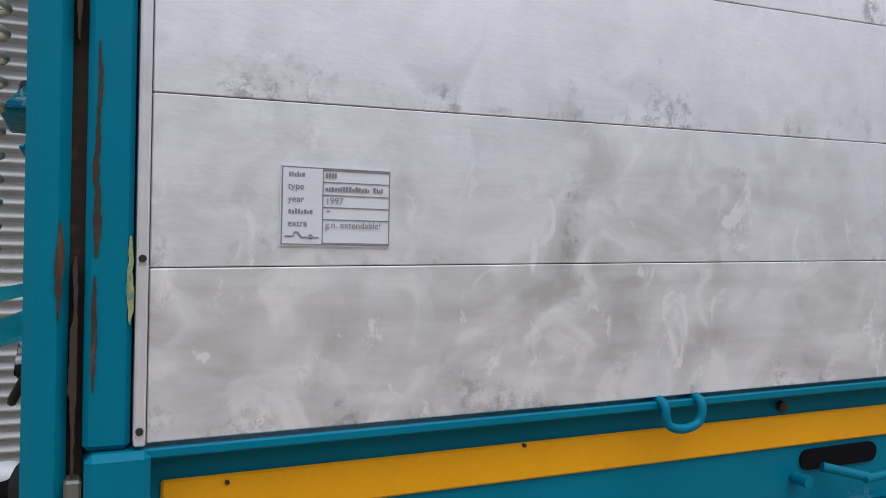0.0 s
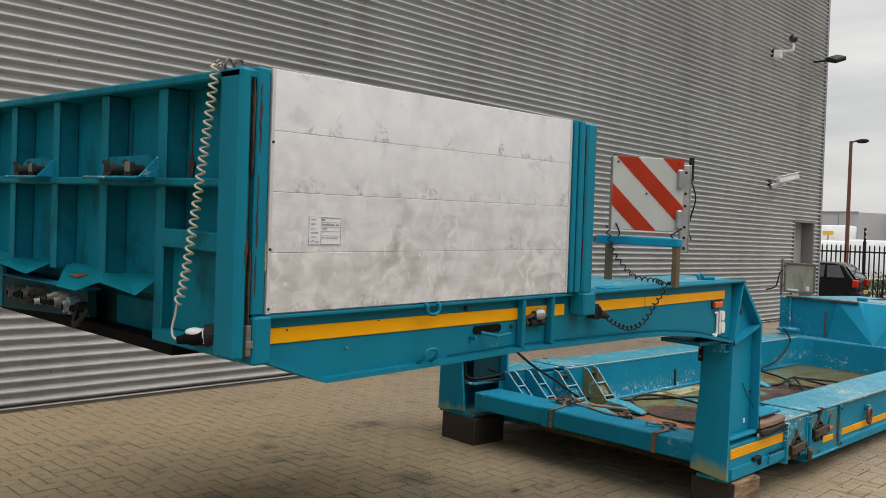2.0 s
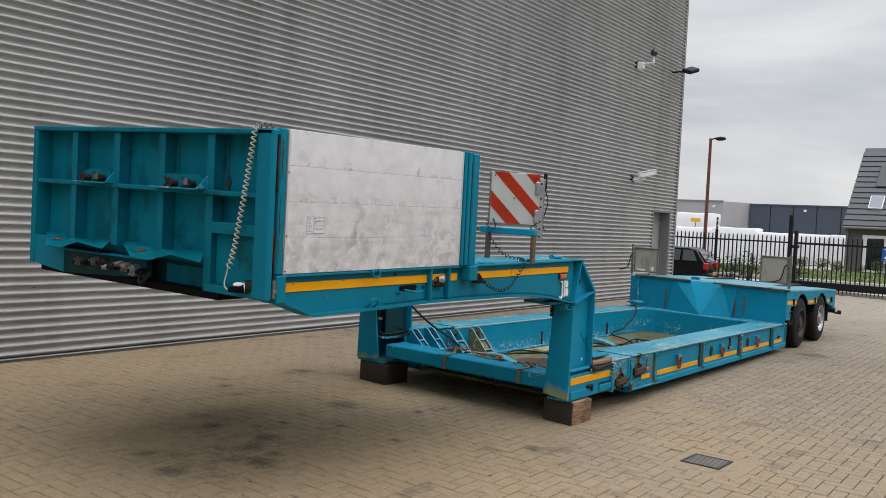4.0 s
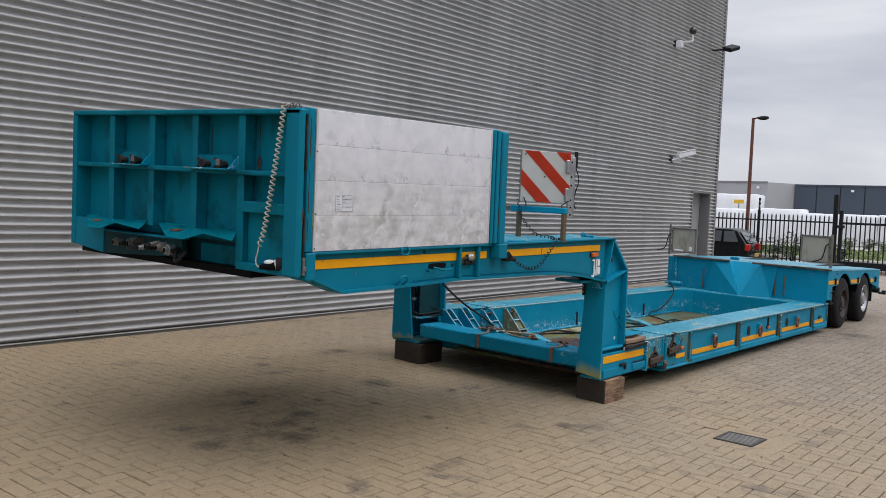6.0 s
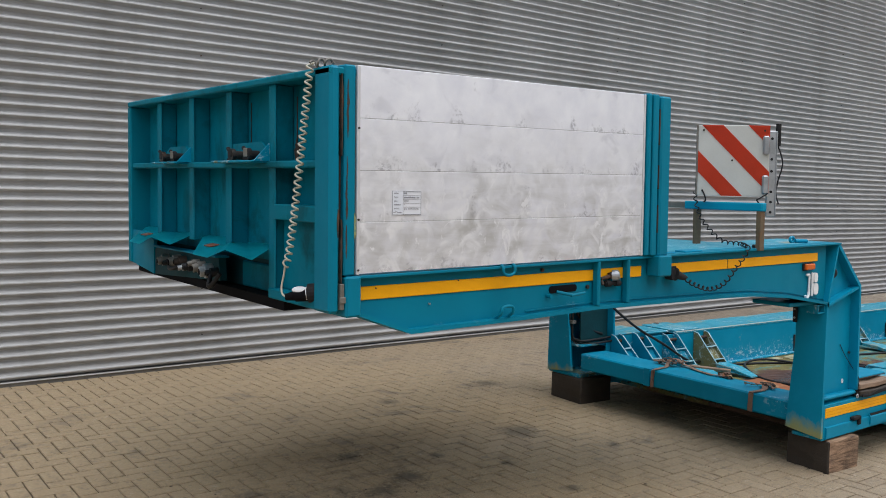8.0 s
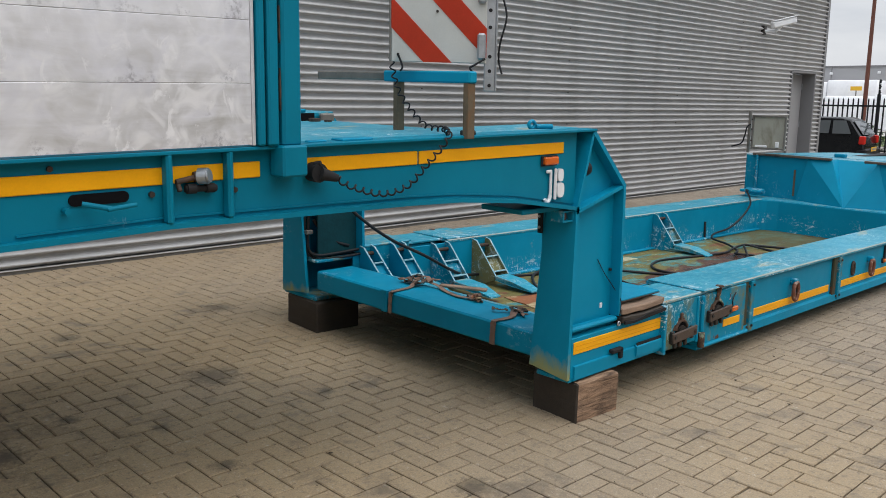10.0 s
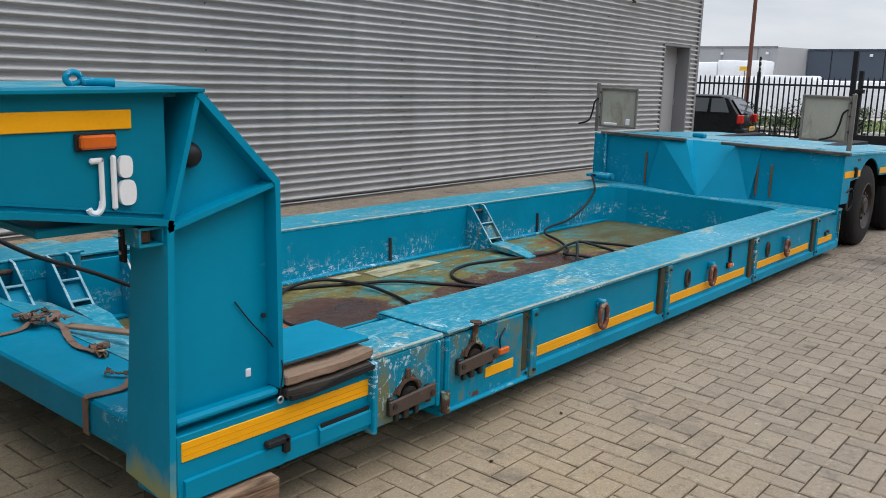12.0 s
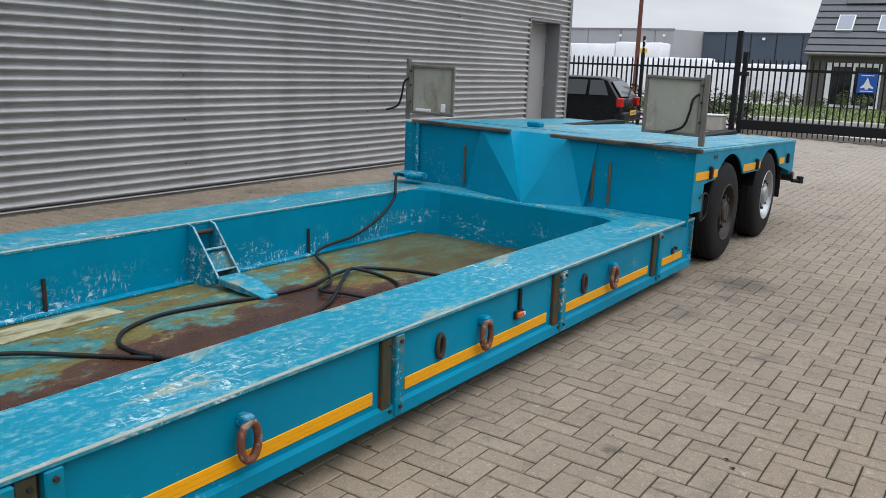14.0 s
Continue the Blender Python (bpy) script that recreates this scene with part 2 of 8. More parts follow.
rust_dark = surface("dark_rust_stain", (0.040, 0.026, 0.018), 0.8, var=0.5, scale=14, grain=90, bump=0.3, worn=(((0.13, 0.055, 0.02), 0.54, 0.66, 22, (1, 1, 0.4), 0.9), ((0.004, 0.08, 0.10), 0.58, 0.66, 17, (1, 1, 0.3), 0.6)))
rust_steel = surface("rusty_steel", (0.060, 0.042, 0.032), 0.8, metal=0.2, var=0.4, scale=9, grain=70, bump=0.3, worn=(((0.15, 0.068, 0.03), 0.55, 0.70, 12, (1, 1, 1), 0.9),))
rub_steel = surface("worn_rub_bar", (0.12, 0.095, 0.075), 0.65, metal=0.3, var=0.4, scale=5, grain=60, bump=0.3, stretch=(1, 1, 1), worn=(((0.04, 0.034, 0.03), 0.5, 0.62, 7, (1, 0.5, 1), 0.8),))
post_brown = surface("weathered_olive_brown_steel", (0.115, 0.085, 0.050), 0.7, var=0.35, scale=6, grain=60, bump=0.2, worn=(((0.17, 0.085, 0.035), 0.52, 0.66, 8, (1, 1, 0.5), 0.85), ((0.05, 0.055, 0.05), 0.60, 0.70, 14, (1, 1, 0.5), 0.8)))
lock_steel = surface("brown_lock_bar_steel", (0.085, 0.060, 0.046), 0.6, metal=0.25, var=0.3, scale=9, grain=70, bump=0.25, worn=(((0.06, 0.045, 0.04), 0.56, 0.66, 10, (1, 1, 1), 0.7), ((0.22, 0.20, 0.17), 0.66, 0.72, 16, (1, 1, 1), 0.5)))
rust_bright = surface("flaking_brown_rust", (0.085, 0.042, 0.024), 0.85, var=0.4, scale=16, grain=90, bump=0.3, worn=(((0.04, 0.028, 0.02), 0.50, 0.60, 18, (1, 1, 1), 0.9), ((0.24, 0.30, 0.22), 0.56, 0.64, 12, (1, 1, 1), 0.6), ((0.20, 0.075, 0.02), 0.64, 0.70, 30, (1, 1, 1), 0.9)))
zinc = surface("galvanised_steel", (0.42, 0.44, 0.46), 0.42, metal=0.75, var=0.2, scale=9, grain=90, bump=0.08)
zinc_dirty = surface("dirty_galvanised_steel", (0.20, 0.19, 0.17), 0.55, metal=0.5, var=0.3, scale=7, grain=60, bump=0.1)
white_plastic = surface("white_plastic", (0.78, 0.79, 0.80), 0.4, var=0.06, scale=6, grain=90, bump=0.02)
cream_cable = surface("cream_cable", (0.50, 0.47, 0.38), 0.45, var=0.12, scale=12, grain=90, bump=0.03)
amber = surface("amber_lens", (0.62, 0.12, 0.01), 0.2, var=0.1, scale=20, grain=120, bump=0.05)
orange_rust = surface("worn_red_brown_paint", (0.17, 0.055, 0.028), 0.6, var=0.3, scale=20, grain=80, bump=0.2, worn=(((0.36, 0.28, 0.22), 0.55, 0.65, 25, (1, 1, 1), 0.6),))
sign_white = surface("white_reflective_sheet", (0.50, 0.51, 0.485), 0.4, var=0.08, scale=5, grain=150, bump=0.03, worn=(((0.3, 0.29, 0.26), 0.68, 0.74, 9, (1, 1, 1), 0.6),))
sign_red = surface("red_reflective_sheet", (0.72, 0.065, 0.022), 0.4, var=0.12, scale=5, grain=150, bump=0.03)
sign_back = surface("sign_back_beige", (0.36, 0.355, 0.30), 0.55, var=0.18, scale=3, grain=80, bump=0.04, worn=(((0.22, 0.21, 0.155), 0.54, 0.70, 5, (1, 1, 0.5), 0.7), ((0.50, 0.50, 0.44), 0.62, 0.70, 7, (1, 1, 0.7), 0.7)))
label_white = surface("label_film", (0.74, 0.76, 0.81), 0.35, var=0.03, scale=20, grain=100, bump=0)
label_blue = surface("label_tint", (0.71, 0.74, 0.80), 0.35, var=0.03, scale=20, grain=100, bump=0)
ink = surface("label_ink", (0.23, 0.23, 0.26), 0.5, var=0.1, scale=20, grain=100, bump=0)
door_grey = surface("door_grey_paint", (0.33, 0.33, 0.335), 0.4, var=0.06, scale=2, grain=90, bump=0.02)
door_trim = surface("door_trim_grey", (0.20, 0.20, 0.205), 0.45, var=0.08, scale=2, grain=90, bump=0.02)
fence_black = surface("black_fence_paint", (0.013, 0.014, 0.016), 0.5, spec=0.2, var=0.2, scale=5, grain=60, bump=0.05)
pole_brown = surface("red_brown_pole_paint", (0.135, 0.045, 0.028), 0.5, var=0.2, scale=3, grain=60, bump=0.05)
car_black = surface("black_car_paint", (0.006, 0.007, 0.008), 0.2, var=0.1, scale=2, grain=60, bump=0, spec=0.25)
lamp_red = surface("red_lamp_lens", (0.55, 0.02, 0.012), 0.15, var=0.1, scale=9, grain=80, bump=0.03)
plate_yellow = surface("yellow_plate", (0.72, 0.42, 0.02), 0.4, var=0.05, scale=9, grain=80, bump=0)
kerb_grey = surface("pale_concrete", (0.42, 0.40, 0.37), 0.85, var=0.15, scale=2, grain=40, bump=0.15)
hall_grey = surface("light_grey_panel", (0.36, 0.36, 0.37), 0.6, var=0.06, scale=0.3, grain=20, bump=0.02)
hall_dark = surface("anthracite_panel", (0.052, 0.070, 0.098), 0.55, var=0.08, scale=0.3, grain=20, bump=0.02)
wrap_white = surface("white_wrap_film", (0.80, 0.81, 0.83), 0.35, var=0.10, scale=0.9, grain=6, bump=0.4)
brick_dark = surface("dark_house_brick", (0.105, 0.095, 0.09), 0.8, var=0.15, scale=1.2, grain=30, bump=0.2, stretch=(1, 1, 4))
slate = surface("anthracite_roof_tile", (0.085, 0.09, 0.10), 0.55, var=0.2, scale=1.5, grain=25, bump=0.2)
frame_white = surface("white_window_frame", (0.78, 0.78, 0.78), 0.4, var=0.04, scale=3, grain=60, bump=0.02)
sign_blue = surface("blue_sign_sheet", (0.015, 0.10, 0.42), 0.35, var=0.06, scale=6, grain=90, bump=0)
plinth_grey = surface("plinth_grey", (0.20, 0.195, 0.185), 0.8, var=0.2, scale=2, grain=40, bump=0.2)


def make_glass(name, col, rough=0.05):
    m, n, l, b = nodes_of(name)
    b.inputs["Base Color"].default_value = (*col, 1)
    b.inputs["Roughness"].default_value = rough
    b.inputs["Specular IOR Level"].default_value = 0.8
    return m


dark_glass = make_glass("dark_window_glass", (0.012, 0.014, 0.016))
car_glass = make_glass("car_window_glass", (0.07, 0.08, 0.085), 0.06)
pale_glass = make_glass("skylight_glass", (0.22, 0.25, 0.30), 0.12)


def make_timber():
    m, n, l, b = nodes_of("old_timber")
    co = n.new("ShaderNodeTexCoord").outputs["Object"]
    grain = noise_at(n, l, co, 9, 8, 0.65, (0.6, 5, 5), 0.6)
    blot = noise_at(n, l, co, 5, 5, 0.6)
    c = blend(n, l, ramp(n, l, grain, 0.35, 0.68), (0.075, 0.042, 0.024), (0.40, 0.255, 0.160))
    c = blend(n, l, ramp(n, l, blot, 0.52, 0.7, 0, 0.75), c, (0.03, 0.025, 0.02))
    l.new(c, b.inputs["Base Color"])
    b.inputs["Roughness"].default_value = 0.85
    bumped(n, l, b, grain, 0.6, 0.01)
    return m


timber = make_timber()
webbing = surface("brown_webbing", (0.20, 0.125, 0.09), 0.85, var=0.25, scale=9, grain=120, bump=0.3, worn=(((0.09, 0.06, 0.045), 0.52, 0.64, 14, (1, 1, 1), 0.8),))
webbing_dark = surface("dark_webbing", (0.105, 0.065, 0.042), 0.85, var=0.35, scale=9, grain=120, bump=0.3, worn=(((0.03, 0.026, 0.022), 0.50, 0.62, 12, (1, 1, 1), 0.85),))
timber_dark = surface("dark_timber", (0.035, 0.027, 0.02), 0.7, var=0.4, scale=7, grain=40, bump=0.4, stretch=(1, 4, 4))
plank_wood = surface("weathered_plank", (0.23, 0.155, 0.105), 0.8, var=0.35, scale=5, grain=40, bump=0.4, stretch=(0.5, 5, 5), worn=(((0.05, 0.04, 0.035), 0.55, 0.68, 4, (0.5, 3, 3), 0.85),))


def make_aluminium():
    """Bare aluminium: bright above, rubbed in grey smears below, corroded in specks just over the seams."""
    m, n, l, b = nodes_of("rubbed_aluminium_board")
    co = n.new("ShaderNodeTexCoord").outputs["Object"]
    axes = n.new("ShaderNodeSeparateXYZ")
    l.new(co, axes.inputs["Vector"])
    x, z = axes.outputs["X"], axes.outputs["Z"]
    broad = noise_at(n, l, co, 1.6, 5, 0.6, (1, 1, 1.2), 0.4)
    blotch = noise_at(n, l, co, 8.0, 6, 0.6, (1, 1, 0.85), 0.25)
    streak = noise_at(n, l, co, 3.2, 5, 0.6, (0.6, 1, 4.0), 0.5)
    fine = noise_at(n, l, co, 160, 3, 0.6, (0.3, 1, 1))
    swirl = noise_at(n, l, co, 5.0, 3, 0.45, (1, 1, 1.1), 1.5)
    curl = noise_at(n, l, co, 11.0, 3, 0.5, (0.9, 1, 1.0), 1.0)
    low = ramp(n, l, maths(n, l, "ADD", z, maths(n, l, "MULTIPLY", maths(n, l, "SUBTRACT", broad, 0.5), 0.9)), 2.02, 1.56)
    smear = ramp(n, l, maths(n, l, "ADD", maths(n, l, "MULTIPLY", swirl, 0.55), maths(n, l, "MULTIPLY", streak, 0.45)), 0.40, 0.61, 1, 0)
    c = blend(n, l, ramp(n, l, blotch, 0.35, 0.65), (0.84, 0.85, 0.91), (0.95, 0.96, 1.0))
    c = blend(n, l, maths(n, l, "MULTIPLY", maths(n, l, "MULTIPLY", low, smear), 0.85), c, blend(n, l, ramp(n, l, curl, 0.4, 0.6), (0.465, 0.46, 0.44), (0.61, 0.61, 0.615)))
    c = blend(n, l, maths(n, l, "MULTIPLY", ramp(n, l, curl, 0.53, 0.66), ramp(n, l, low, 0.2, 1.0, 0.15, 0.7)), c, (0.95, 0.955, 0.97))
    c = blend(n, l, ramp(n, l, swirl, 0.60, 0.70, 0, 0.35), c, (0.60, 0.605, 0.66))
    rubs = maths(n, l, "MULTIPLY", ramp(n, l, noise_at(n, l, co, 12.0, 6, 0.68, (1.3, 1, 0.75), 0.8), 0.585, 0.64), ramp(n, l, low, 0.1, 0.9, 0.25, 1))
    c = blend(n, l, maths(n, l, "MULTIPLY", rubs, 0.75), c, (0.97, 0.975, 1.0))
    level = maths(n, l, "SUBTRACT", maths(n, l, "SUBTRACT", z, 1.409), maths(n, l, "MULTIPLY", maths(n, l, "SUBTRACT", x, 0.354), 0.0185))
    seam = ramp(n, l, maths(n, l, "MODULO", level, 0.2), 0.0, 0.08, 0.125, -0.035)
    edge = ramp(n, l, x, 0.36, 0.50, 0.06, 0.0)
    where = maths(n, l, "ADD", maths(n, l, "ADD", noise_at(n, l, co, 9.0, 4, 0.6, (1, 1, 0.8)), seam), edge)
    pits = maths(n, l, "MULTIPLY", ramp(n, l, where, 0.61, 0.72), ramp(n, l, noise_at(n, l, co, 60, 8, 0.72), 0.47, 0.58))
    c = blend(n, l, maths(n, l, "MULTIPLY", pits, 0.66), c, (0.31, 0.31, 0.345))
    l.new(c, b.inputs["Base Color"])
    b.inputs["Metallic"].default_value = 0.45
    l.new(ramp(n, l, smear, 0, 1, 0.40, 0.5), b.inputs["Roughness"])
    bumped(n, l, b, maths(n, l, "ADD", fine, maths(n, l, "MULTIPLY", blotch, 2.0)), 0.06, 0.004)
    return m


alu = make_aluminium()
alu_edge = surface("aluminium_edge_profile", (0.72, 0.72, 0.74), 0.45, metal=0.5, var=0.1, scale=8, grain=80, bump=0.03)


def make_cladding():
    m, n, l, b = nodes_of("grey_corrugated_sheet")
    co = n.new("ShaderNodeTexCoord").outputs["Object"]
    broad = noise_at(n, l, co, 0.35, 4, 0.6)
    streak = noise_at(n, l, co, 1.1, 5, 0.6, (2.5, 1, 0.12))
    grain = noise_at(n, l, co, 26, 4, 0.6, (1, 1, 3))
    c = blend(n, l, ramp(n, l, broad, 0.35, 0.65), (0.394, 0.395, 0.394), (0.468, 0.469, 0.467))
    c = blend(n, l, ramp(n, l, streak, 0.5, 0.72, 0, 0.35), c, (0.22, 0.215, 0.20))
    c = blend(n, l, ramp(n, l, grain, 0.3, 0.8, 0, 0.12), c, (0.45, 0.45, 0.45))
    l.new(c, b.inputs["Base Color"])
    b.inputs["Specular IOR Level"].default_value = 0.08
    l.new(ramp(n, l, grain, 0.3, 0.7, 0.5, 0.65), b.inputs["Roughness"])
    return m


cladding = make_cladding()


def make_bed_floor():
    m, n, l, b = nodes_of("rusty_algae_floor")
    co = n.new("ShaderNodeTexCoord").outputs["Object"]
    a = noise_at(n, l, co, 1.3, 6, 0.6, (0.7, 1, 1), 0.4)
    d = noise_at(n, l, co, 2.4, 8, 0.65, (0.6, 1.3, 1), 0.5)
    e = noise_at(n, l, co, 8.0, 8, 0.7, (0.4, 1.6, 1), 0.2)
    axes = n.new("ShaderNodeSeparateXYZ")
    l.new(co, axes.inputs["Vector"])
    near_side = maths(n, l, "ADD", maths(n, l, "MULTIPLY", maths(n, l, "SUBTRACT", axes.outputs["Y"], 1.36), 0.30), ramp(n, l, axes.outputs["X"], 5.0, 5.7, 0.20, 0.10))
    wet = maths(n, l, "ADD", maths(n, l, "MULTIPLY", a, 0.8), near_side)
    f = noise_at(n, l, co, 40.0, 4, 0.6)
    scum = noise_at(n, l, co, 11.0, 9, 0.75, (0.8, 1.2, 1), 0.3)
    crust = noise_at(n, l, co, 26.0, 9, 0.8, (0.7, 1.2, 1), 0.4)
    c = blend(n, l, ramp(n, l, crust, 0.35, 0.65), (0.085, 0.078, 0.020), (0.185, 0.165, 0.045))
    # flaking teal paint between the algae, bare rust between both
    paint = maths(n, l, "ADD", maths(n, l, "MULTIPLY", d, 0.72), maths(n, l, "MULTIPLY", scum, 0.28))
    c = blend(n, l, ramp(n, l, paint, 0.50, 0.54, 0, 0.9), c, blend(n, l, ramp(n, l, scum, 0.4, 0.6), (0.012, 0.135, 0.155), (0.050, 0.235, 0.235)))
    c = blend(n, l, ramp(n, l, scum, 0.58, 0.63, 0, 0.7), c, (0.30, 0.27, 0.13))
    c = blend(n, l, ramp(n, l, scum, 0.36, 0.43, 0.8, 0), c, (0.055, 0.034, 0.018))
    c = blend(n, l, ramp(n, l, e, 0.63, 0.67, 0, 0.8), c, (0.46, 0.42, 0.24))
    c = blend(n, l, ramp(n, l, paint, 0.40, 0.44, 0.85, 0), c, blend(n, l, ramp(n, l, crust, 0.4, 0.6), (0.095, 0.036, 0.018), (0.23, 0.085, 0.032)))
    # standing rusty water along the near side, a shallow green pool at the rear end
    c = blend(n, l, ramp(n, l, maths(n, l, "ADD", wet, maths(n, l, "MULTIPLY", maths(n, l, "SUBTRACT", scum, 0.5), 0.10)), 0.492, 0.515, 1, 0), c, blend(n, l, ramp(n, l, scum, 0.3, 0.6), (0.050, 0.022, 0.014), (0.085, 0.038, 0.022)))
    pool = maths(n, l, "ADD", axes.outputs["X"], maths(n, l, "MULTIPLY", maths(n, l, "SUBTRACT", a, 0.5), 1.6))
    c = blend(n, l, ramp(n, l, pool, 8.9, 9.5, 0, 0.78), c, blend(n, l, ramp(n, l, d, 0.4, 0.6), (0.042, 0.040, 0.016), (0.092, 0.088, 0.026)))
    l.new(c, b.inputs["Base Color"])
    l.new(ramp(n, l, wet, 0.44, 0.49, 0.25, 0.75), b.inputs["Roughness"])
    bumped(n, l, b, maths(n, l, "ADD", e, f), 0.25, 0.006)
    return m


bed_floor_mat = make_bed_floor()


def make_pavers(name, single):
    m, n, l, b = nodes_of(name)
    geo = n.new("ShaderNodeNewGeometry")
    pos = geo.outputs["Position"]
    rnd = n.new("ShaderNodeObjectInfo").outputs["Random"] if single else geo.outputs["Random Per Island"]
    base = n.new("ShaderNodeValToRGB")
    base.color_ramp.elements[0].color = (0.266, 0.212, 0.152, 1)
    base.color_ramp.elements[1].color = (0.336, 0.272, 0.196, 1)
    mid = base.color_ramp.elements.new(0.5)
    mid.color = (0.298, 0.240, 0.172, 1)
    l.new(rnd, base.inputs["Fac"])
    broad = noise_at(n, l, pos, 0.45, 5, 0.6)
    stain = noise_at(n, l, pos, 2.1, 7, 0.65, (1, 1, 1), 0.4)
    grit = noise_at(n, l, pos, 130, 4, 0.7)
    chip = noise_at(n, l, pos, 34, 5, 0.65)
    c = blend(n, l, ramp(n, l, broad, 0.35, 0.68, 0.45, 0), base.outputs["Color"], (0.19, 0.155, 0.12))
    # drifted dry sand over the front of the yard, ragged where it thins out
    axes = n.new("ShaderNodeSeparateXYZ")
    l.new(pos, axes.inputs["Vector"])
    reach = maths(n, l, "ADD", axes.outputs["X"], maths(n, l, "MULTIPLY", maths(n, l, "SUBTRACT", broad, 0.5), 14.0))
    c = blend(n, l, ramp(n, l, reach, 2.0, 8.5, 0.72, 0), c, (0.43, 0.315, 0.172))
    c = blend(n, l, ramp(n, l, reach, 11.0, 21.0, 0, 0.65), c, (0.46, 0.405, 0.34))
    c = blend(n, l, ramp(n, l, grit, 0.38, 0.66, 0, 0.5), c, (0.115, 0.096, 0.078))
    c = blend(n, l, ramp(n, l, noise_at(n, l, pos, 75, 5, 0.7), 0.58, 0.66, 0, 0.55), c, (0.47, 0.42, 0.35))
    c = blend(n, l, ramp(n, l, noise_at(n, l, pos, 17, 6, 0.75), 0.62, 0.68, 0, 0.5), c, (0.50, 0.45, 0.38))
    c = blend(n, l, ramp(n, l, chip, 0.60, 0.72, 0, 0.4), c, (0.38, 0.34, 0.28))
    c = blend(n, l, ramp(n, l, chip, 0.30, 0.44, 0.55, 0), c, (0.11, 0.090, 0.068))
    c = blend(n, l, ramp(n, l, noise_at(n, l, pos, 9.0, 7, 0.7), 0.54, 0.70, 0, 0.55), c, (0.13, 0.108, 0.082))
    c = blend(n, l, ramp(n, l, stain, 0.57, 0.68, 0, 0.6), c, (0.07, 0.058, 0.048))
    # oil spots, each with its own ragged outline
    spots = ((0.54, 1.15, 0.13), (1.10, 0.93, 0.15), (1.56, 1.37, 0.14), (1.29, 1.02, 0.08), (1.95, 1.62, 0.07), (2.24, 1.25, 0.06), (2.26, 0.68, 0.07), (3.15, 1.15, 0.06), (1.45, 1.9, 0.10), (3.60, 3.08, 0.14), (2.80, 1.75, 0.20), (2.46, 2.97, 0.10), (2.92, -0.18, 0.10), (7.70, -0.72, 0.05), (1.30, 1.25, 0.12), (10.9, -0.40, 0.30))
    # two broad patches: the gooseneck's shade painted in, mixed with oil
    shade_films = ((1.50, 1.60, 0.85), (0.85, 1.10, 0.5))
    for k, (sx, sy, sr) in enumerate(spots + shade_films):
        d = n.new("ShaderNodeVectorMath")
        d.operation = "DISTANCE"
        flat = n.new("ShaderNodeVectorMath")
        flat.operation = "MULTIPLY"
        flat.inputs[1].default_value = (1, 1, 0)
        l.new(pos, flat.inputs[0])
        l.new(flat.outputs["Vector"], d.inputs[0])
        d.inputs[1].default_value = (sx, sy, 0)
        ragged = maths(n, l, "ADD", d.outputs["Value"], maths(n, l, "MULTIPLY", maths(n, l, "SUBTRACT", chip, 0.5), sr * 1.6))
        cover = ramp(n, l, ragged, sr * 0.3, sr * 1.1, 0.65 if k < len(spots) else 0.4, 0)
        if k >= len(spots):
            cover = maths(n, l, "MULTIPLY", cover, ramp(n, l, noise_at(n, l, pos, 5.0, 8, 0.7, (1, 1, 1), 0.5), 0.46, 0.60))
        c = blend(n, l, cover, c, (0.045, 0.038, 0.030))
    l.new(c, b.inputs["Base Color"])
    l.new(ramp(n, l, stain, 0.55, 0.75, 0.82, 0.6), b.inputs["Roughness"])
    bumped(n, l, b, maths(n, l, "ADD", grit, chip), 0.3, 0.003)
    return m


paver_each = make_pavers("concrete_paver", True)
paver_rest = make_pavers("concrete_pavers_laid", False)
joint_sand = surface("joint_sand_and_moss", (0.062, 0.047, 0.031), 0.95, var=0.35, scale=3, grain=60, bump=0.3, worn=(((0.045, 0.048, 0.022), 0.55, 0.68, 1.3, (1, 1, 1), 0.95),))
grass_mat = surface("lawn", (0.135, 0.175, 0.055), 0.9, var=0.3, scale=2, grain=30, bump=0.5)
leaf_mat = surface("shrub_leaf", (0.035, 0.065, 0.022), 0.6, var=0.5, scale=8, grain=50, bump=0.1)
leaf_pale = surface("garden_leaf", (0.10, 0.13, 0.045), 0.65, var=0.5, scale=8, grain=50, bump=0.1)

# ---------------------------------------------------------------- building blocks
def place_mesh(name, bm, material, parent=None, label=""):
    me = bpy.data.meshes.new(name)
    bmesh.ops.recalc_face_normals(bm, faces=bm.faces)
    bm.to_mesh(me)
    bm.free()
    for mt in (material if isinstance(material, (list, tuple)) else (material,)):
        me.materials.append(mt)
    ob = new(name, me)
    ob.parent = parent
    return tagged(ob, label) if label else ob


def smooth(ob, angle=40):
    for p in ob.data.polygons:
        p.use_smooth = True
    ob.data.set_sharp_from_angle(angle=radians(angle))
    return ob


NECK = lambda x: 0.0185 * (x - 0.354)
BED = lambda x: -0.009 * (x - 4.6)
DECK = lambda x: -0.029 * (x - 10.66)
FLAT = lambda x: 0.0


def part(name, bm, material, parent, label="", rise=FLAT, soft=0):
    for v in bm.verts:
        v.co.z += rise(v.co.x)
    ob = place_mesh(name, bm, material, parent, label)
    return smooth(ob, soft) if soft else ob


def thing(name, label, category, m=None, group="", kind=""):
    e = new(name)
    e.empty_display_size = 0.1
    if m is not None:
        e.matrix_world = m
    return tagged(e, label, category, group, kind)


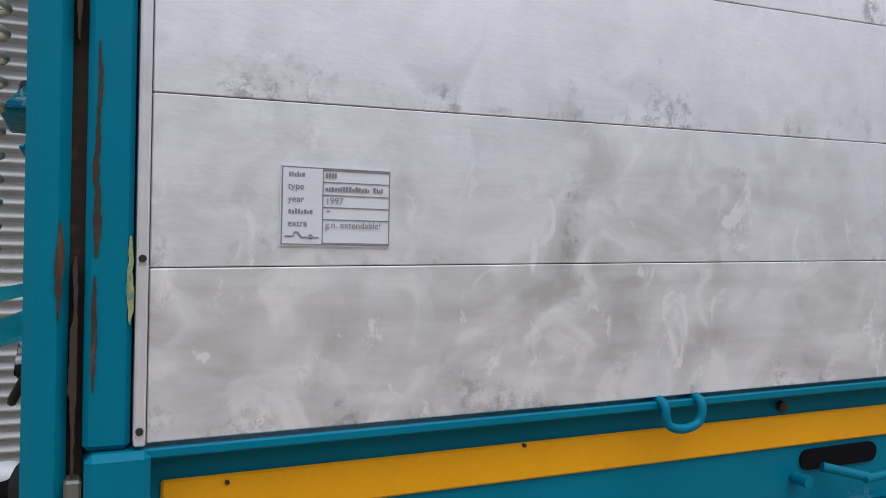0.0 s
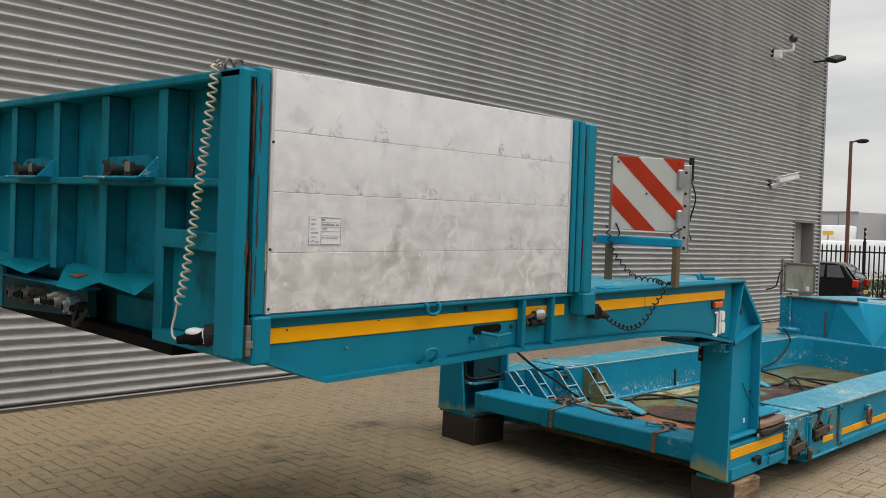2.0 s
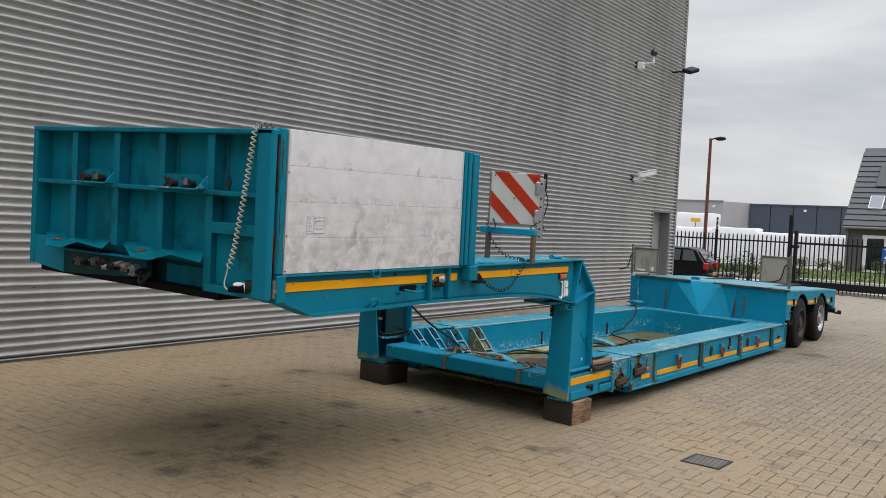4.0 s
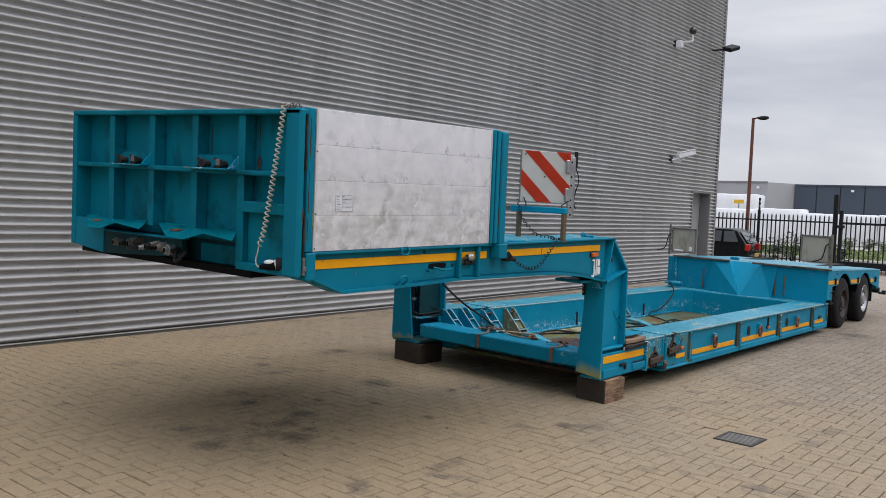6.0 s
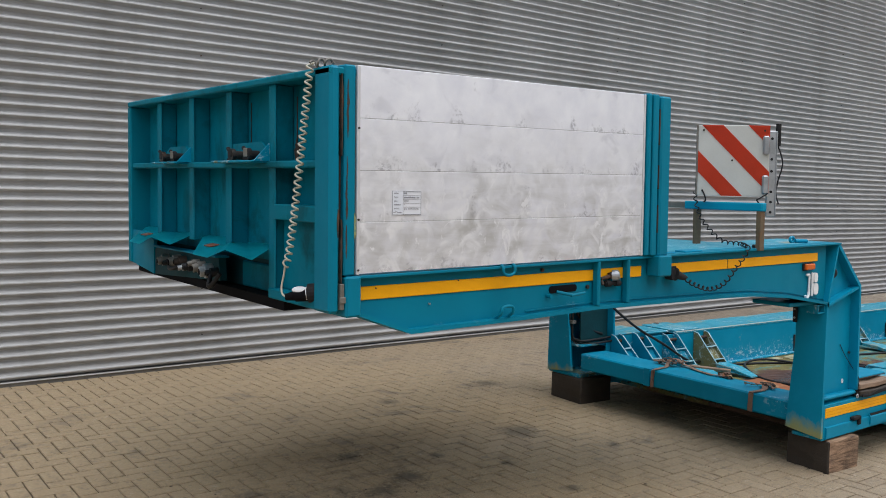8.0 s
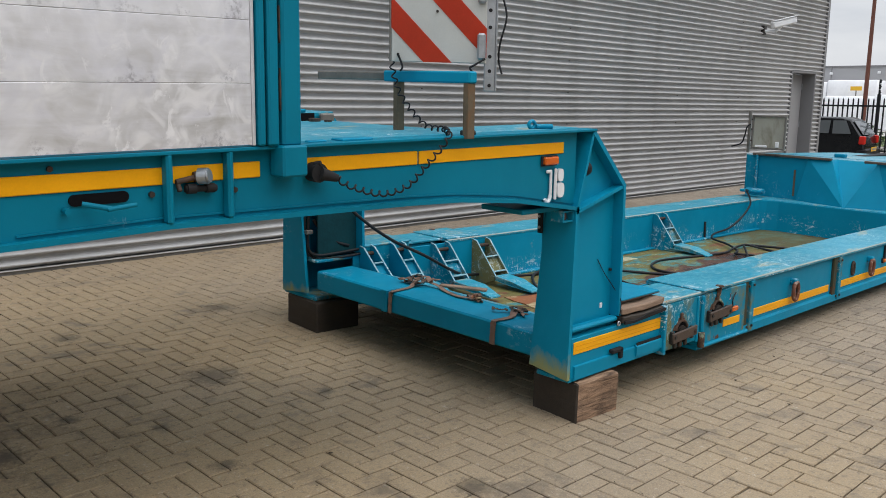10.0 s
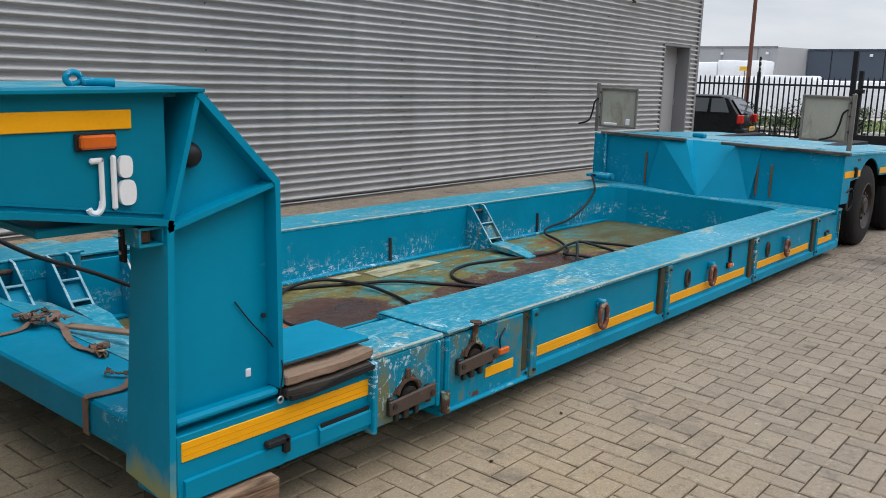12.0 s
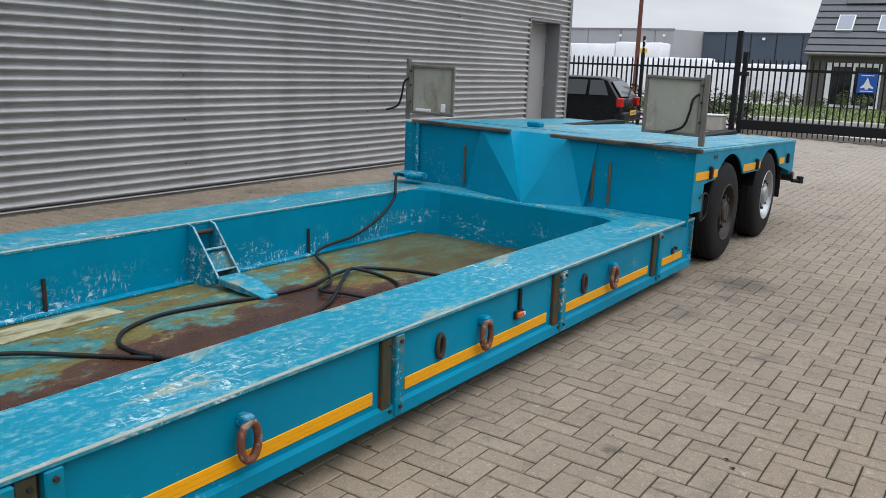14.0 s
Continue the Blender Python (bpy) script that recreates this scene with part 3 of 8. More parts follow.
def box(bm, x0, x1, y0, y1, z0, z1, bev=0.004, m=None):
    r = bmesh.ops.create_cube(bm, size=1.0)
    vs = r["verts"]
    for v in vs:
        v.co = Vector(((x0 + x1) / 2 + v.co.x * (x1 - x0), (y0 + y1) / 2 + v.co.y * (y1 - y0), (z0 + z1) / 2 + v.co.z * (z1 - z0)))
        if m is not None:
            v.co = m @ v.co
    if bev:
        es = {e for v in vs for e in v.link_edges}
        bmesh.ops.bevel(bm, geom=list(es), offset=bev, segments=1, affect="EDGES", clamp_overlap=True)
    return bm


def boxes(*rows, bev=0.004):
    bm = bmesh.new()
    for r in rows:
        box(bm, *r, bev=bev)
    return bm


def prism(bm, pts, a, b, axis="y"):
    """A flat outline, extruded: (x, z) pairs along y, (x, y) pairs along z or (y, z) pairs along x."""
    put = {"y": lambda p, q: (p[0], q, p[1]), "z": lambda p, q: (p[0], p[1], q), "x": lambda p, q: (q, p[0], p[1])}[axis]
    lo, hi = [bm.verts.new(put(p, a)) for p in pts], [bm.verts.new(put(p, b)) for p in pts]
    bm.faces.new(lo)
    bm.faces.new(hi[::-1])
    n = len(pts)
    for i in range(n):
        bm.faces.new((lo[i], hi[i], hi[(i + 1) % n], lo[(i + 1) % n]))
    return bm


def rod(bm, a, b, r, r2=None, seg=14):
    a, b = Vector(a), Vector(b)
    m = Matrix.Translation((a + b) / 2) @ (b - a).to_track_quat("Z", "Y").to_matrix().to_4x4()
    bmesh.ops.create_cone(bm, cap_ends=True, segments=seg, radius1=r, radius2=r if r2 is None else r2, depth=(b - a).length, matrix=m)
    return bm


def rods(*rows, seg=14):
    bm = bmesh.new()
    for r in rows:
        rod(bm, *r, seg=seg)
    return bm


def spline(pts, steps=8):
    pts = [Vector(p) for p in pts]
    out = []
    for i in range(len(pts) - 1):
        p0, p1, p2, p3 = pts[max(i - 1, 0)], pts[i], pts[i + 1], pts[min(i + 2, len(pts) - 1)]
        for k in range(steps):
            t = k / steps
            out.append(0.5 * ((2 * p1) + (p2 - p0) * t + (2 * p0 - 5 * p1 + 4 * p2 - p3) * t * t + (3 * p1 - p0 - 3 * p2 + p3) * t ** 3))
    return out + [pts[-1]]


def sweep(bm, pts, r, seg=8, closed=False):
    pts = [Vector(p) for p in pts]
    n = len(pts)
    up, rings = Vector((0.13, 0.21, 0.97)), []
    for i, p in enumerate(pts):
        d = (pts[(i + 1) % n] - pts[i - 1]) if closed else pts[min(i + 1, n - 1)] - pts[max(i - 1, 0)]
        d.normalize()
        side = d.cross(up)
        if side.length < 1e-4:
            side = d.cross(Vector((1, 0, 0)))
        side.normalize()
        up = side.cross(d)
        rings.append([bm.verts.new(p + r * (math.cos(a) * side + math.sin(a) * up)) for a in (2 * math.pi * k / seg for k in range(seg))])
    for i in range(n if closed else n - 1):
        a, b = rings[i], rings[(i + 1) % n]
        for k in range(seg):
            bm.faces.new((a[k], a[(k + 1) % seg], b[(k + 1) % seg], b[k]))
    if not closed:
        bm.faces.new(rings[0][::-1])
        bm.faces.new(rings[-1])
    return bm


def helix(path, turns, radius, per=12):
    """Points of a coil that winds along a path."""
    line = spline(path, 12)
    cum = [0.0]
    for a, b in zip(line, line[1:]):
        cum.append(cum[-1] + (b - a).length)
    out, total, up = [], int(turns * per), Vector((0.31, 0.17, 0.93))
    j = 0
    for i in range(total + 1):
        s = cum[-1] * i / total
        while j < len(cum) - 2 and cum[j + 1] < s:
            j += 1
        d = (line[j + 1] - line[j]).normalized()
        p = line[j] + d * (s - cum[j])
        side = d.cross(up).normalized()
        u = side.cross(d)
        a = 2 * math.pi * i / per
        out.append(p + radius * (math.cos(a) * side + math.sin(a) * u))
    return out


def lathe(bm, profile, centre, axis="y", seg=40):
    """Turns (radius, along) pairs round an axis through centre."""
    rings = []
    for r, h in profile:
        ring = []
        for k in range(seg):
            a = 2 * math.pi * k / seg
            u, v = r * math.cos(a), r * math.sin(a)
            off = {"y": (u, h, v), "z": (u, v, h), "x": (h, u, v)}[axis]
            ring.append(bm.verts.new(Vector(centre) + Vector(off)))
        rings.append(ring)
    for a, b in zip(rings, rings[1:]):
        for k in range(seg):
            bm.faces.new((a[k], a[(k + 1) % seg], b[(k + 1) % seg], b[k]))
    return bm


def ring_points(c, rx, rz, n=20, axis="y"):
    c = Vector(c)
    return [c + Vector({"y": (rx * math.cos(a), 0, rz * math.sin(a)), "z": (rx * math.cos(a), rz * math.sin(a), 0)}[axis]) for a in (2 * math.pi * k / n for k in range(n))]


def ragged_strip(x, y0, y1, z0, z1, w, seed):
    """A thin upright strip, pointed at both ends, whose two edges wander."""
    n = max(10, int((z1 - z0) / 0.005))
    def side(s):
        out = []
        for i in range(n + 1):
            z = z0 + (z1 - z0) * i / n
            wander = 0.55 + 0.7 * noise.noise(Vector((seed * 1.7 + 9 * s, z * 22, 0))) + 0.35 * noise.noise(Vector((seed, z * 90, 5 * s)))
            out.append((x + s * w * max(0.06, wander) * math.sin(math.pi * (0.04 + 0.92 * i / n)) ** 0.6, z))
        return out
    return prism(bmesh.new(), side(1) + side(-1)[::-1], y0, y1)


# ---------------------------------------------------------------- ground
SLOPE = 0.02


def ground_z(y):
    return SLOPE * (max(-8.0, min(3.2, y)) - max(0.0, min(4.0, y - 5.3)))


def build_ground():
    bm = bmesh.new()
    xs, ys = (-400, -9, 28.5, 900), (-500, -9, -8, 3.2, 5.3, 9.3, 500)
    grid = [[bm.verts.new((x, y, ground_z(y) - 0.012)) for y in ys] for x in xs]
    for i in range(len(xs) - 1):
        for j in range(len(ys) - 1):
            f = bm.faces.new((grid[i][j], grid[i + 1][j], grid[i + 1][j + 1], grid[i][j + 1]))
            f.material_index = 1 if i == 2 else 2 if i == 0 or j == 0 else 0
    return tagged(place_mesh("ground", bm, (joint_sand, kerb_grey, paver_rest)), "sandy joint bed of the yard and pale road beyond the gate", "ground", kind="structure")


ground = build_ground()

# ---------------------------------------------------------------- the hall with its corrugated wall
WALL_Y, CORNER_X, WALL_TOP, PITCH = 5.25, 19.5, 10.5, 0.0900
DOOR = (17.98, 19.06, 2.26)


# one pitch of the sheet, from below: flat pan, steep underside, crest, sloping top
RIB = ((0.06, 0.0), (0.30, 0.0), (0.35, 0.004), (0.56, 0.048), (0.61, 0.052), (0.70, 0.052), (0.76, 0.047), (1.00, 0.004))


def corrugated(bm, x0, x1, z0, z1, y):
    cols = []
    for k in range(int(z0 / PITCH) - 1, int(z1 / PITCH) + 2):
        for u, off in RIB:
            z = (k + u) * PITCH
            if z0 <= z <= z1:
                cols.append([bm.verts.new((x, y + 0.014 - off, z)) for x in (x0, x1)])
    for a, b in zip(cols, cols[1:]):
        bm.faces.new((a[0], a[1], b[1], b[0]))
    return bm


hall = thing("wall_north", "industrial hall wall clad in grey horizontal corrugated metal", "wall", kind="structure")
SHEETS = [(-16, -10.1), (-10.1, -4.2), (-4.2, 1.7), (1.7, 7.6), (7.6, 13.5), (13.5, DOOR[0] - 0.05)]
for n, (xa, xb) in enumerate(SHEETS):
    smooth(part("cladding_sheet", corrugated(bmesh.new(), xa, xb, 0.1067, WALL_TOP, WALL_Y), cladding, hall), 24)
smooth(part("cladding_sheet", corrugated(bmesh.new(), DOOR[0] - 0.05, DOOR[1] + 0.05, DOOR[2] + 0.05, WALL_TOP, WALL_Y), cladding, hall), 24)
smooth(part("cladding_sheet", corrugated(bmesh.new(), DOOR[1] + 0.05, CORNER_X - 0.03, 0.1067, WALL_TOP, WALL_Y), cladding, hall), 24)
part("wall_core", boxes((-16, DOOR[0] - 0.02, WALL_Y + 0.03, WALL_Y + 0.3, 0.0, WALL_TOP), (DOOR[0] - 0.02, DOOR[1] + 0.02, WALL_Y + 0.03, WALL_Y + 0.3, DOOR[2] + 0.02, WALL_TOP), (DOOR[1] + 0.02, CORNER_X - 0.02, WALL_Y + 0.03, WALL_Y + 0.3, 0.0, WALL_TOP), bev=0), door_trim, hall)
part("corner_trim", boxes((CORNER_X - 0.06, CORNER_X + 0.035, WALL_Y - 0.035, WALL_Y + 0.3, 0.05, WALL_TOP), bev=0.006), door_trim, hall)
part("end_wall", boxes((CORNER_X - 0.05, CORNER_X + 0.02, WALL_Y + 0.31, WALL_Y + 18, 0.0, WALL_TOP), bev=0), cladding, hall)
part("plinth", boxes((-16, DOOR[0] - 0.05, WALL_Y - 0.012, WALL_Y + 0.03, 0.0, 0.095), (DOOR[1] + 0.05, CORNER_X, WALL_Y - 0.012, WALL_Y + 0.03, 0.0, 0.095)), plinth_grey, hall)
part("drip_flashing", boxes((-16, DOOR[0] - 0.05, WALL_Y - 0.035, WALL_Y + 0.02, 0.095, 0.106), (DOOR[1] + 0.05, CORNER_X - 0.03, WALL_Y - 0.035, WALL_Y + 0.02, 0.095, 0.106)), cladding, hall)
bm = bmesh.new()
for k, (xa, xb) in enumerate(SHEETS):
    for xs in (xa + 0.06, (xa + xb) / 2):
        for zi in range(4, 114, 5):
            rod(bm, (xs, WALL_Y - 0.026, (zi + 0.25) * PITCH), (xs, WALL_Y - 0.008, (zi + 0.25) * PITCH), 0.0055, seg=6)
part("fixing_screws", bm, dark_steel, hall)
# two unseen walls, added to hold back light from the low sky
back = thing("wall_south", "unseen plain grey wall added behind the camera to block low sky light", "wall", kind="structure")
part("wall_core", boxes((-16.2, 40, -15.4, -15, -0.2, 6.5), bev=0), plinth_grey, back)
west = thing("wall_west", "unseen plain grey wall added at the end of the yard to limit low light", "wall", kind="structure")
part("wall_core", boxes((-16.3, -15.9, -15, WALL_Y, -0.2, 2.4), bev=0), plinth_grey, west)

door = thing("door_1", "closed grey steel personnel door set in the corrugated wall", "door", kind="structure")
part("door_frame", boxes((DOOR[0] - 0.05, DOOR[0], WALL_Y - 0.03, WALL_Y + 0.29, 0.08, DOOR[2] + 0.05), (DOOR[1], DOOR[1] + 0.05, WALL_Y - 0.03, WALL_Y + 0.29, 0.08, DOOR[2] + 0.05), (DOOR[0], DOOR[1], WALL_Y - 0.03, WALL_Y + 0.29, DOOR[2], DOOR[2] + 0.05)), door_trim, door)
part("door_leaf", boxes((DOOR[0] + 0.005, DOOR[1] - 0.005, WALL_Y + 0.24, WALL_Y + 0.29, 0.115, DOOR[2] - 0.01), bev=0.006), door_grey, door)
for z in (0.4, 1.2, 2.0):
    part("hinge", rods(((DOOR[1] - 0.02, WALL_Y + 0.23, z - 0.06), (DOOR[1] - 0.02, WALL_Y + 0.23, z + 0.06), 0.012)), zinc, door)
part("door_handle", rods(((DOOR[0] + 0.09, WALL_Y + 0.24, 1.08), (DOOR[0] + 0.09, WALL_Y + 0.18, 1.08), 0.01), ((DOOR[0] + 0.09, WALL_Y + 0.185, 1.08), (DOOR[0] + 0.22, WALL_Y + 0.185, 1.08), 0.01)), zinc, door)
part("threshold", boxes((DOOR[0] - 0.05, DOOR[1] + 0.05, WALL_Y - 0.06, WALL_Y + 0.29, 0.04, 0.11)), plinth_grey, door)


def security_camera(x, z, dome):
    c = thing("security_camera", "white security camera on a wall bracket" + (" with a dark dome" if dome else ""), "camera", Matrix.Translation((x, WALL_Y, z)))
    part("wall_plate", boxes((-0.05, 0.05, -0.05, 0.02, -0.08, 0.08)), dark_steel, c)
    if dome:
        part("arm", rods(((0, -0.03, 0), (0.05, -0.42, 0.02), 0.026), ((0.05, -0.42, 0.02), (0.05, -0.42, 0.22), 0.024)), white_plastic, c)
        b = bmesh.new()
        bmesh.ops.create_uvsphere(b, u_segments=18, v_segments=12, radius=0.09, matrix=Matrix.Translation((0.05, -0.42, 0.26)))
        smooth(part("dome", b, dark_glass, c), 60)
        part("housing", boxes((-0.05, 0.08, -0.2, -0.04, -0.12, 0.05), bev=0.02), white_plastic, c)
    else:
        part("arm", rods(((0, -0.03, -0.02), (0.03, -0.26, -0.02), 0.03), ((0.03, -0.26, -0.02), (0.06, -0.33, 0.07), 0.026)), white_plastic, c)
        m = Matrix.Translation((0.08, -0.36, 0.13)) @ Euler((radians(-14), 0, radians(58))).to_matrix().to_4x4()
        part("housing", box(bmesh.new(), -0.065, 0.065, -0.25, 0.25, -0.06, 0.06, 0.02, m), white_plastic, c)
        part("sun_hood", box(bmesh.new(), -0.08, 0.08, -0.29, 0.22, 0.066, 0.078, 0.004, m), white_plastic, c)
        part("lens", box(bmesh.new(), -0.04, 0.04, -0.258, -0.252, -0.04, 0.04, 0.0, m), dark_glass, c)
    return c


security_camera(16.55, 3.0, False)
security_camera(16.45, 5.75, True)
flood = thing("flood_light", "dark flood light on an arm near the hall corner", "lamp", Matrix.Translation((18.75, WALL_Y, 5.95)))
part("arm", rods(((0, 0.02, 0), (0.05, -0.34, 0.02), 0.022)), fence_black, flood)
part("housing", box(bmesh.new(), -0.19, 0.19, -0.14, 0.14, -0.05, 0.05, 0.02, Matrix.Translation((0.18, -0.42, 0.06)) @ Euler((radians(18), radians(-18), radians(-20))).to_matrix().to_4x4()), fence_black, flood)
part("glass", box(bmesh.new(), -0.16, 0.16, -0.11, 0.11, -0.057, -0.05, 0, Matrix.Translation((0.18, -0.42, 0.06)) @ Euler((radians(18), radians(-18), radians(-20))).to_matrix().to_4x4()), dark_glass, flood)

# ---------------------------------------------------------------- the low loader
ROLL = Matrix.Rotation(math.atan(SLOPE), 4, "X")
trailer = thing("low_loader_trailer", "teal low loader semi-trailer with gooseneck and sunken bed on blocks", "trailer")
NW, BW = 2.48, 2.50   # widths of the neck and of the bed

# -- gooseneck side frames
UNDER = [(0.36, 1.245), (0.61, 1.150), (1.26, 1.152), (1.70, 1.160), (2.20, 1.150), (2.72, 1.139), (3.00, 1.127), (3.37, 1.090), (3.82, 1.012)]


def offset_up(pts, d):
    return [(x, z + d) for x, z in pts]


def neck_side(y0, sgn, name, label):
    """One side frame: web, top flange and bottom flange; sgn points outwards."""
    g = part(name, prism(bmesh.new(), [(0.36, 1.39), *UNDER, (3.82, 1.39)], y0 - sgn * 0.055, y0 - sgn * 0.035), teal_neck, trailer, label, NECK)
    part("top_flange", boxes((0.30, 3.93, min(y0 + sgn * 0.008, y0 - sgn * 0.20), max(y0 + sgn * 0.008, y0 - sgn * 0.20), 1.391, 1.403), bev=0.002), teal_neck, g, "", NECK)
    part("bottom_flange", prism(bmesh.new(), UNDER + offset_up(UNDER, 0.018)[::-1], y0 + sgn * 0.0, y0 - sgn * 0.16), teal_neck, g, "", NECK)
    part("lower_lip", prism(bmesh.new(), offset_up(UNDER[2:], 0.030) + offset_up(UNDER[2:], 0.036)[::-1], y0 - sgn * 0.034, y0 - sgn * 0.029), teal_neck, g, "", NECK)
    return g


near = neck_side(0.0, -1, "neck_side_frame", "teal welded side frame of the gooseneck")
far = neck_side(NW, 1, "neck_side_frame", "teal welded side frame of the gooseneck")
STRIPE_SLOPE = lambda x: 0.0155 * (x - 0.36)
part("yellow_stripe", boxes((0.378, 1.70, 0.028, 0.034, 1.301, 1.355)), stripe_yellow, near, "yellow reflective stripe", STRIPE_SLOPE)
part("yellow_stripe", boxes((1.7005, 2.05, 0.028, 0.034, 1.302, 1.356)), stripe_yellow, near, "yellow reflective stripe", STRIPE_SLOPE)
part("yellow_stripe", boxes((2.235, 2.775, 0.028, 0.034, 1.303, 1.357)), stripe_yellow, near, "yellow reflective stripe", STRIPE_SLOPE)
part("yellow_stripe", boxes((2.782, 3.715, 0.028, 0.034, 1.304, 1.356), bev=0.002), stripe_yellow, near, "yellow reflective stripe", STRIPE_SLOPE)
part("front_box", boxes((0.292, 0.362, -0.02, 0.12, 1.245, 1.403), bev=0.008), teal_neck, near, "", NECK)
for xr, zt, ang in ((1.115, 1.372, 0), (1.110, 1.165, 0)):
    up = zt < 1.3
    pts = [(xr - 0.034, 0.03, zt + (0 if up else 0.035)), (xr - 0.034, -0.015, zt + 0.03), (xr - 0.03, -0.02, zt + (0.055 if up else 0.0)), (xr, -0.02, zt + (0.062 if up else -0.01)), (xr + 0.03, -0.02, zt + (0.055 if up else 0.0)), (xr + 0.034, -0.015, zt + 0.03), (xr + 0.034, 0.03, zt + (0 if up else 0.035))]
    part("lashing_ring", sweep(bmesh.new(), spline(pts, 4), 0.007, 8), teal_neck, near, "", NECK, 60)
# slot with its latch lever
part("slot", prism(bmesh.new(), [((1.425, 1.572)[c > 1] + 0.017 * math.cos(q), 1.271 + 0.017 * math.sin(q)) for c in (1, 2) for q in (math.pi * ((0.5 if c == 1 else -0.5) + i / 8) for i in range(9))], 0.030, 0.0365), void_black, near, "dark elongated slot", NECK)
part("latch_lever", rods(((1.44, 0.015, 1.262), (1.51, -0.02, 1.246), 0.008), ((1.50, -0.02, 1.244), (1.585, -0.026, 1.252), 0.007), ((1.395, 0.03, 1.245), (1.395, 0.0, 1.245), 0.010)), teal_neck, near, "", NECK)
for xs in (1.706, 1.918):
    part("guard_upright", box(bmesh.new(), xs - 0.011, xs + 0.011, -0.008, 0.034, 1.175, 1.395, 0.007), teal_neck, near, "", NECK)
valve = part("air_valve", rods(((1.812, 0.010, 1.318), (1.830, -0.014, 1.320), 0.026), ((1.830, -0.014, 1.320), (1.834, -0.019, 1.321), 0.021), seg=20), zinc, near, "round metal valve cap with a rusty rim", NECK)
part("valve_seat", rods(((1.735, 0.016, 1.304), (1.81, 0.010, 1.317), 0.009), ((1.795, 0.014, 1.316), (1.812, 0.010, 1.318), 0.017), ((1.742, 0.02, 1.304), (1.742, 0.005, 1.276), 0.008)), rust_steel, valve, "", NECK)
part("pipe_elbow", rods(((1.765, 0.016, 1.280), (1.872, 0.012, 1.277), 0.011), ((1.770, 0.014, 1.280), (1.800, 0.013, 1.279), 0.016), ((1.835, 0.013, 1.278), (1.865, 0.012, 1.277), 0.015)), black_rubber, valve, "", NECK)
for xb, zb, rb, mt in ((0.72, 1.262, 0.004, zinc), (1.36, 1.367, 0.009, dark_steel), (1.95, 1.262, 0.010, dark_steel), (1.66, 1.27, 0.010, dark_steel), (0.455, 1.345, 0.003, dark_steel), (0.87, 1.350, 0.003, dark_steel)):
    part("bolt_head", rods(((xb, 0.034, zb), (xb, 0.024, zb), rb), seg=6), mt, near, "", NECK)
part("stake_lug", boxes((2.088, 2.188, -0.055, 0.03, 1.298, 1.405), bev=0.007), teal_neck, near, "", NECK)
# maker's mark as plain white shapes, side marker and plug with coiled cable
bm = boxes((3.586, 3.626, 0.018, 0.032, 1.206, 1.222), (3.612, 3.626, 0.018, 0.032, 1.100, 1.222), (3.646, 3.662, 0.018, 0.032, 1.078, 1.226), bev=0.005)
sweep(bm, spline([(3.618, 0.025, 1.105), (3.614, 0.025, 1.086), (3.602, 0.025, 1.074), (3.586, 0.025, 1.076), (3.579, 0.025, 1.088)], 5), 0.009, 8)
for xm, zm, rx, rz in ((3.688, 1.193, 0.020, 0.030), (3.691, 1.122, 0.025, 0.035)):
    prism(bm, [(xm + rx * math.copysign(abs(math.cos(q)) ** 0.7, math.cos(q)), zm + rz * math.copysign(abs(math.sin(q)) ** 0.7, math.sin(q))) for q in (math.tau * i / 24 for i in range(24))], 0.018, 0.032)
mark = part("maker_mark", bm, white_plastic, near, "white raised maker's mark", NECK)
marker = part("side_marker_lamp", boxes((3.56, 3.66, 0.008, 0.034, 1.246, 1.283), bev=0.006), amber, near, "amber side marker lamp", NECK)
part("lamp_base", boxes((3.55, 3.668, 0.024, 0.0345, 1.240, 1.289)), black_rubber, marker, "", NECK)
plug = part("cable_plug", rods(((2.262, 0.03, 1.302), (2.262, -0.02, 1.300), 0.034), ((2.262, -0.018, 1.300), (2.335, -0.022, 1.278), 0.025, 0.014), ((2.252, 0.0, 1.330), (2.267, -0.02, 1.334), 0.010), seg=18), black_rubber, near, "black round trailer socket with plug", NECK, 40)
COIL = [(2.335, -0.025, 1.277), (2.40, -0.022, 1.243), (2.55, -0.018, 1.203), (2.68, -0.018, 1.224), (2.77, -0.018, 1.290), (2.855, -0.02, 1.360), (2.90, -0.02, 1.405), (2.93, 0.02, 1.420)]
part("coiled_cable", sweep(bmesh.new(), helix(COIL, 17, 0.0105, 10), 0.0037, 6), hose_black, near, "black coiled electric cable", NECK, 80)
COIL2 = [(2.93, 0.02, 1.420), (2.99, 0.10, 1.425), (3.0, 0.22, 1.432), (2.99, 0.30, 1.49), (2.97, 0.36, 1.57), (2.95, 0.38, 1.66), (2.945, 0.385, 1.72)]
part("coiled_cable", sweep(bmesh.new(), helix(COIL2, 15, 0.0105, 10), 0.0037, 6), hose_black, near, "black coiled electric cable", NECK, 80)

# -- rear end of the neck and the front legs


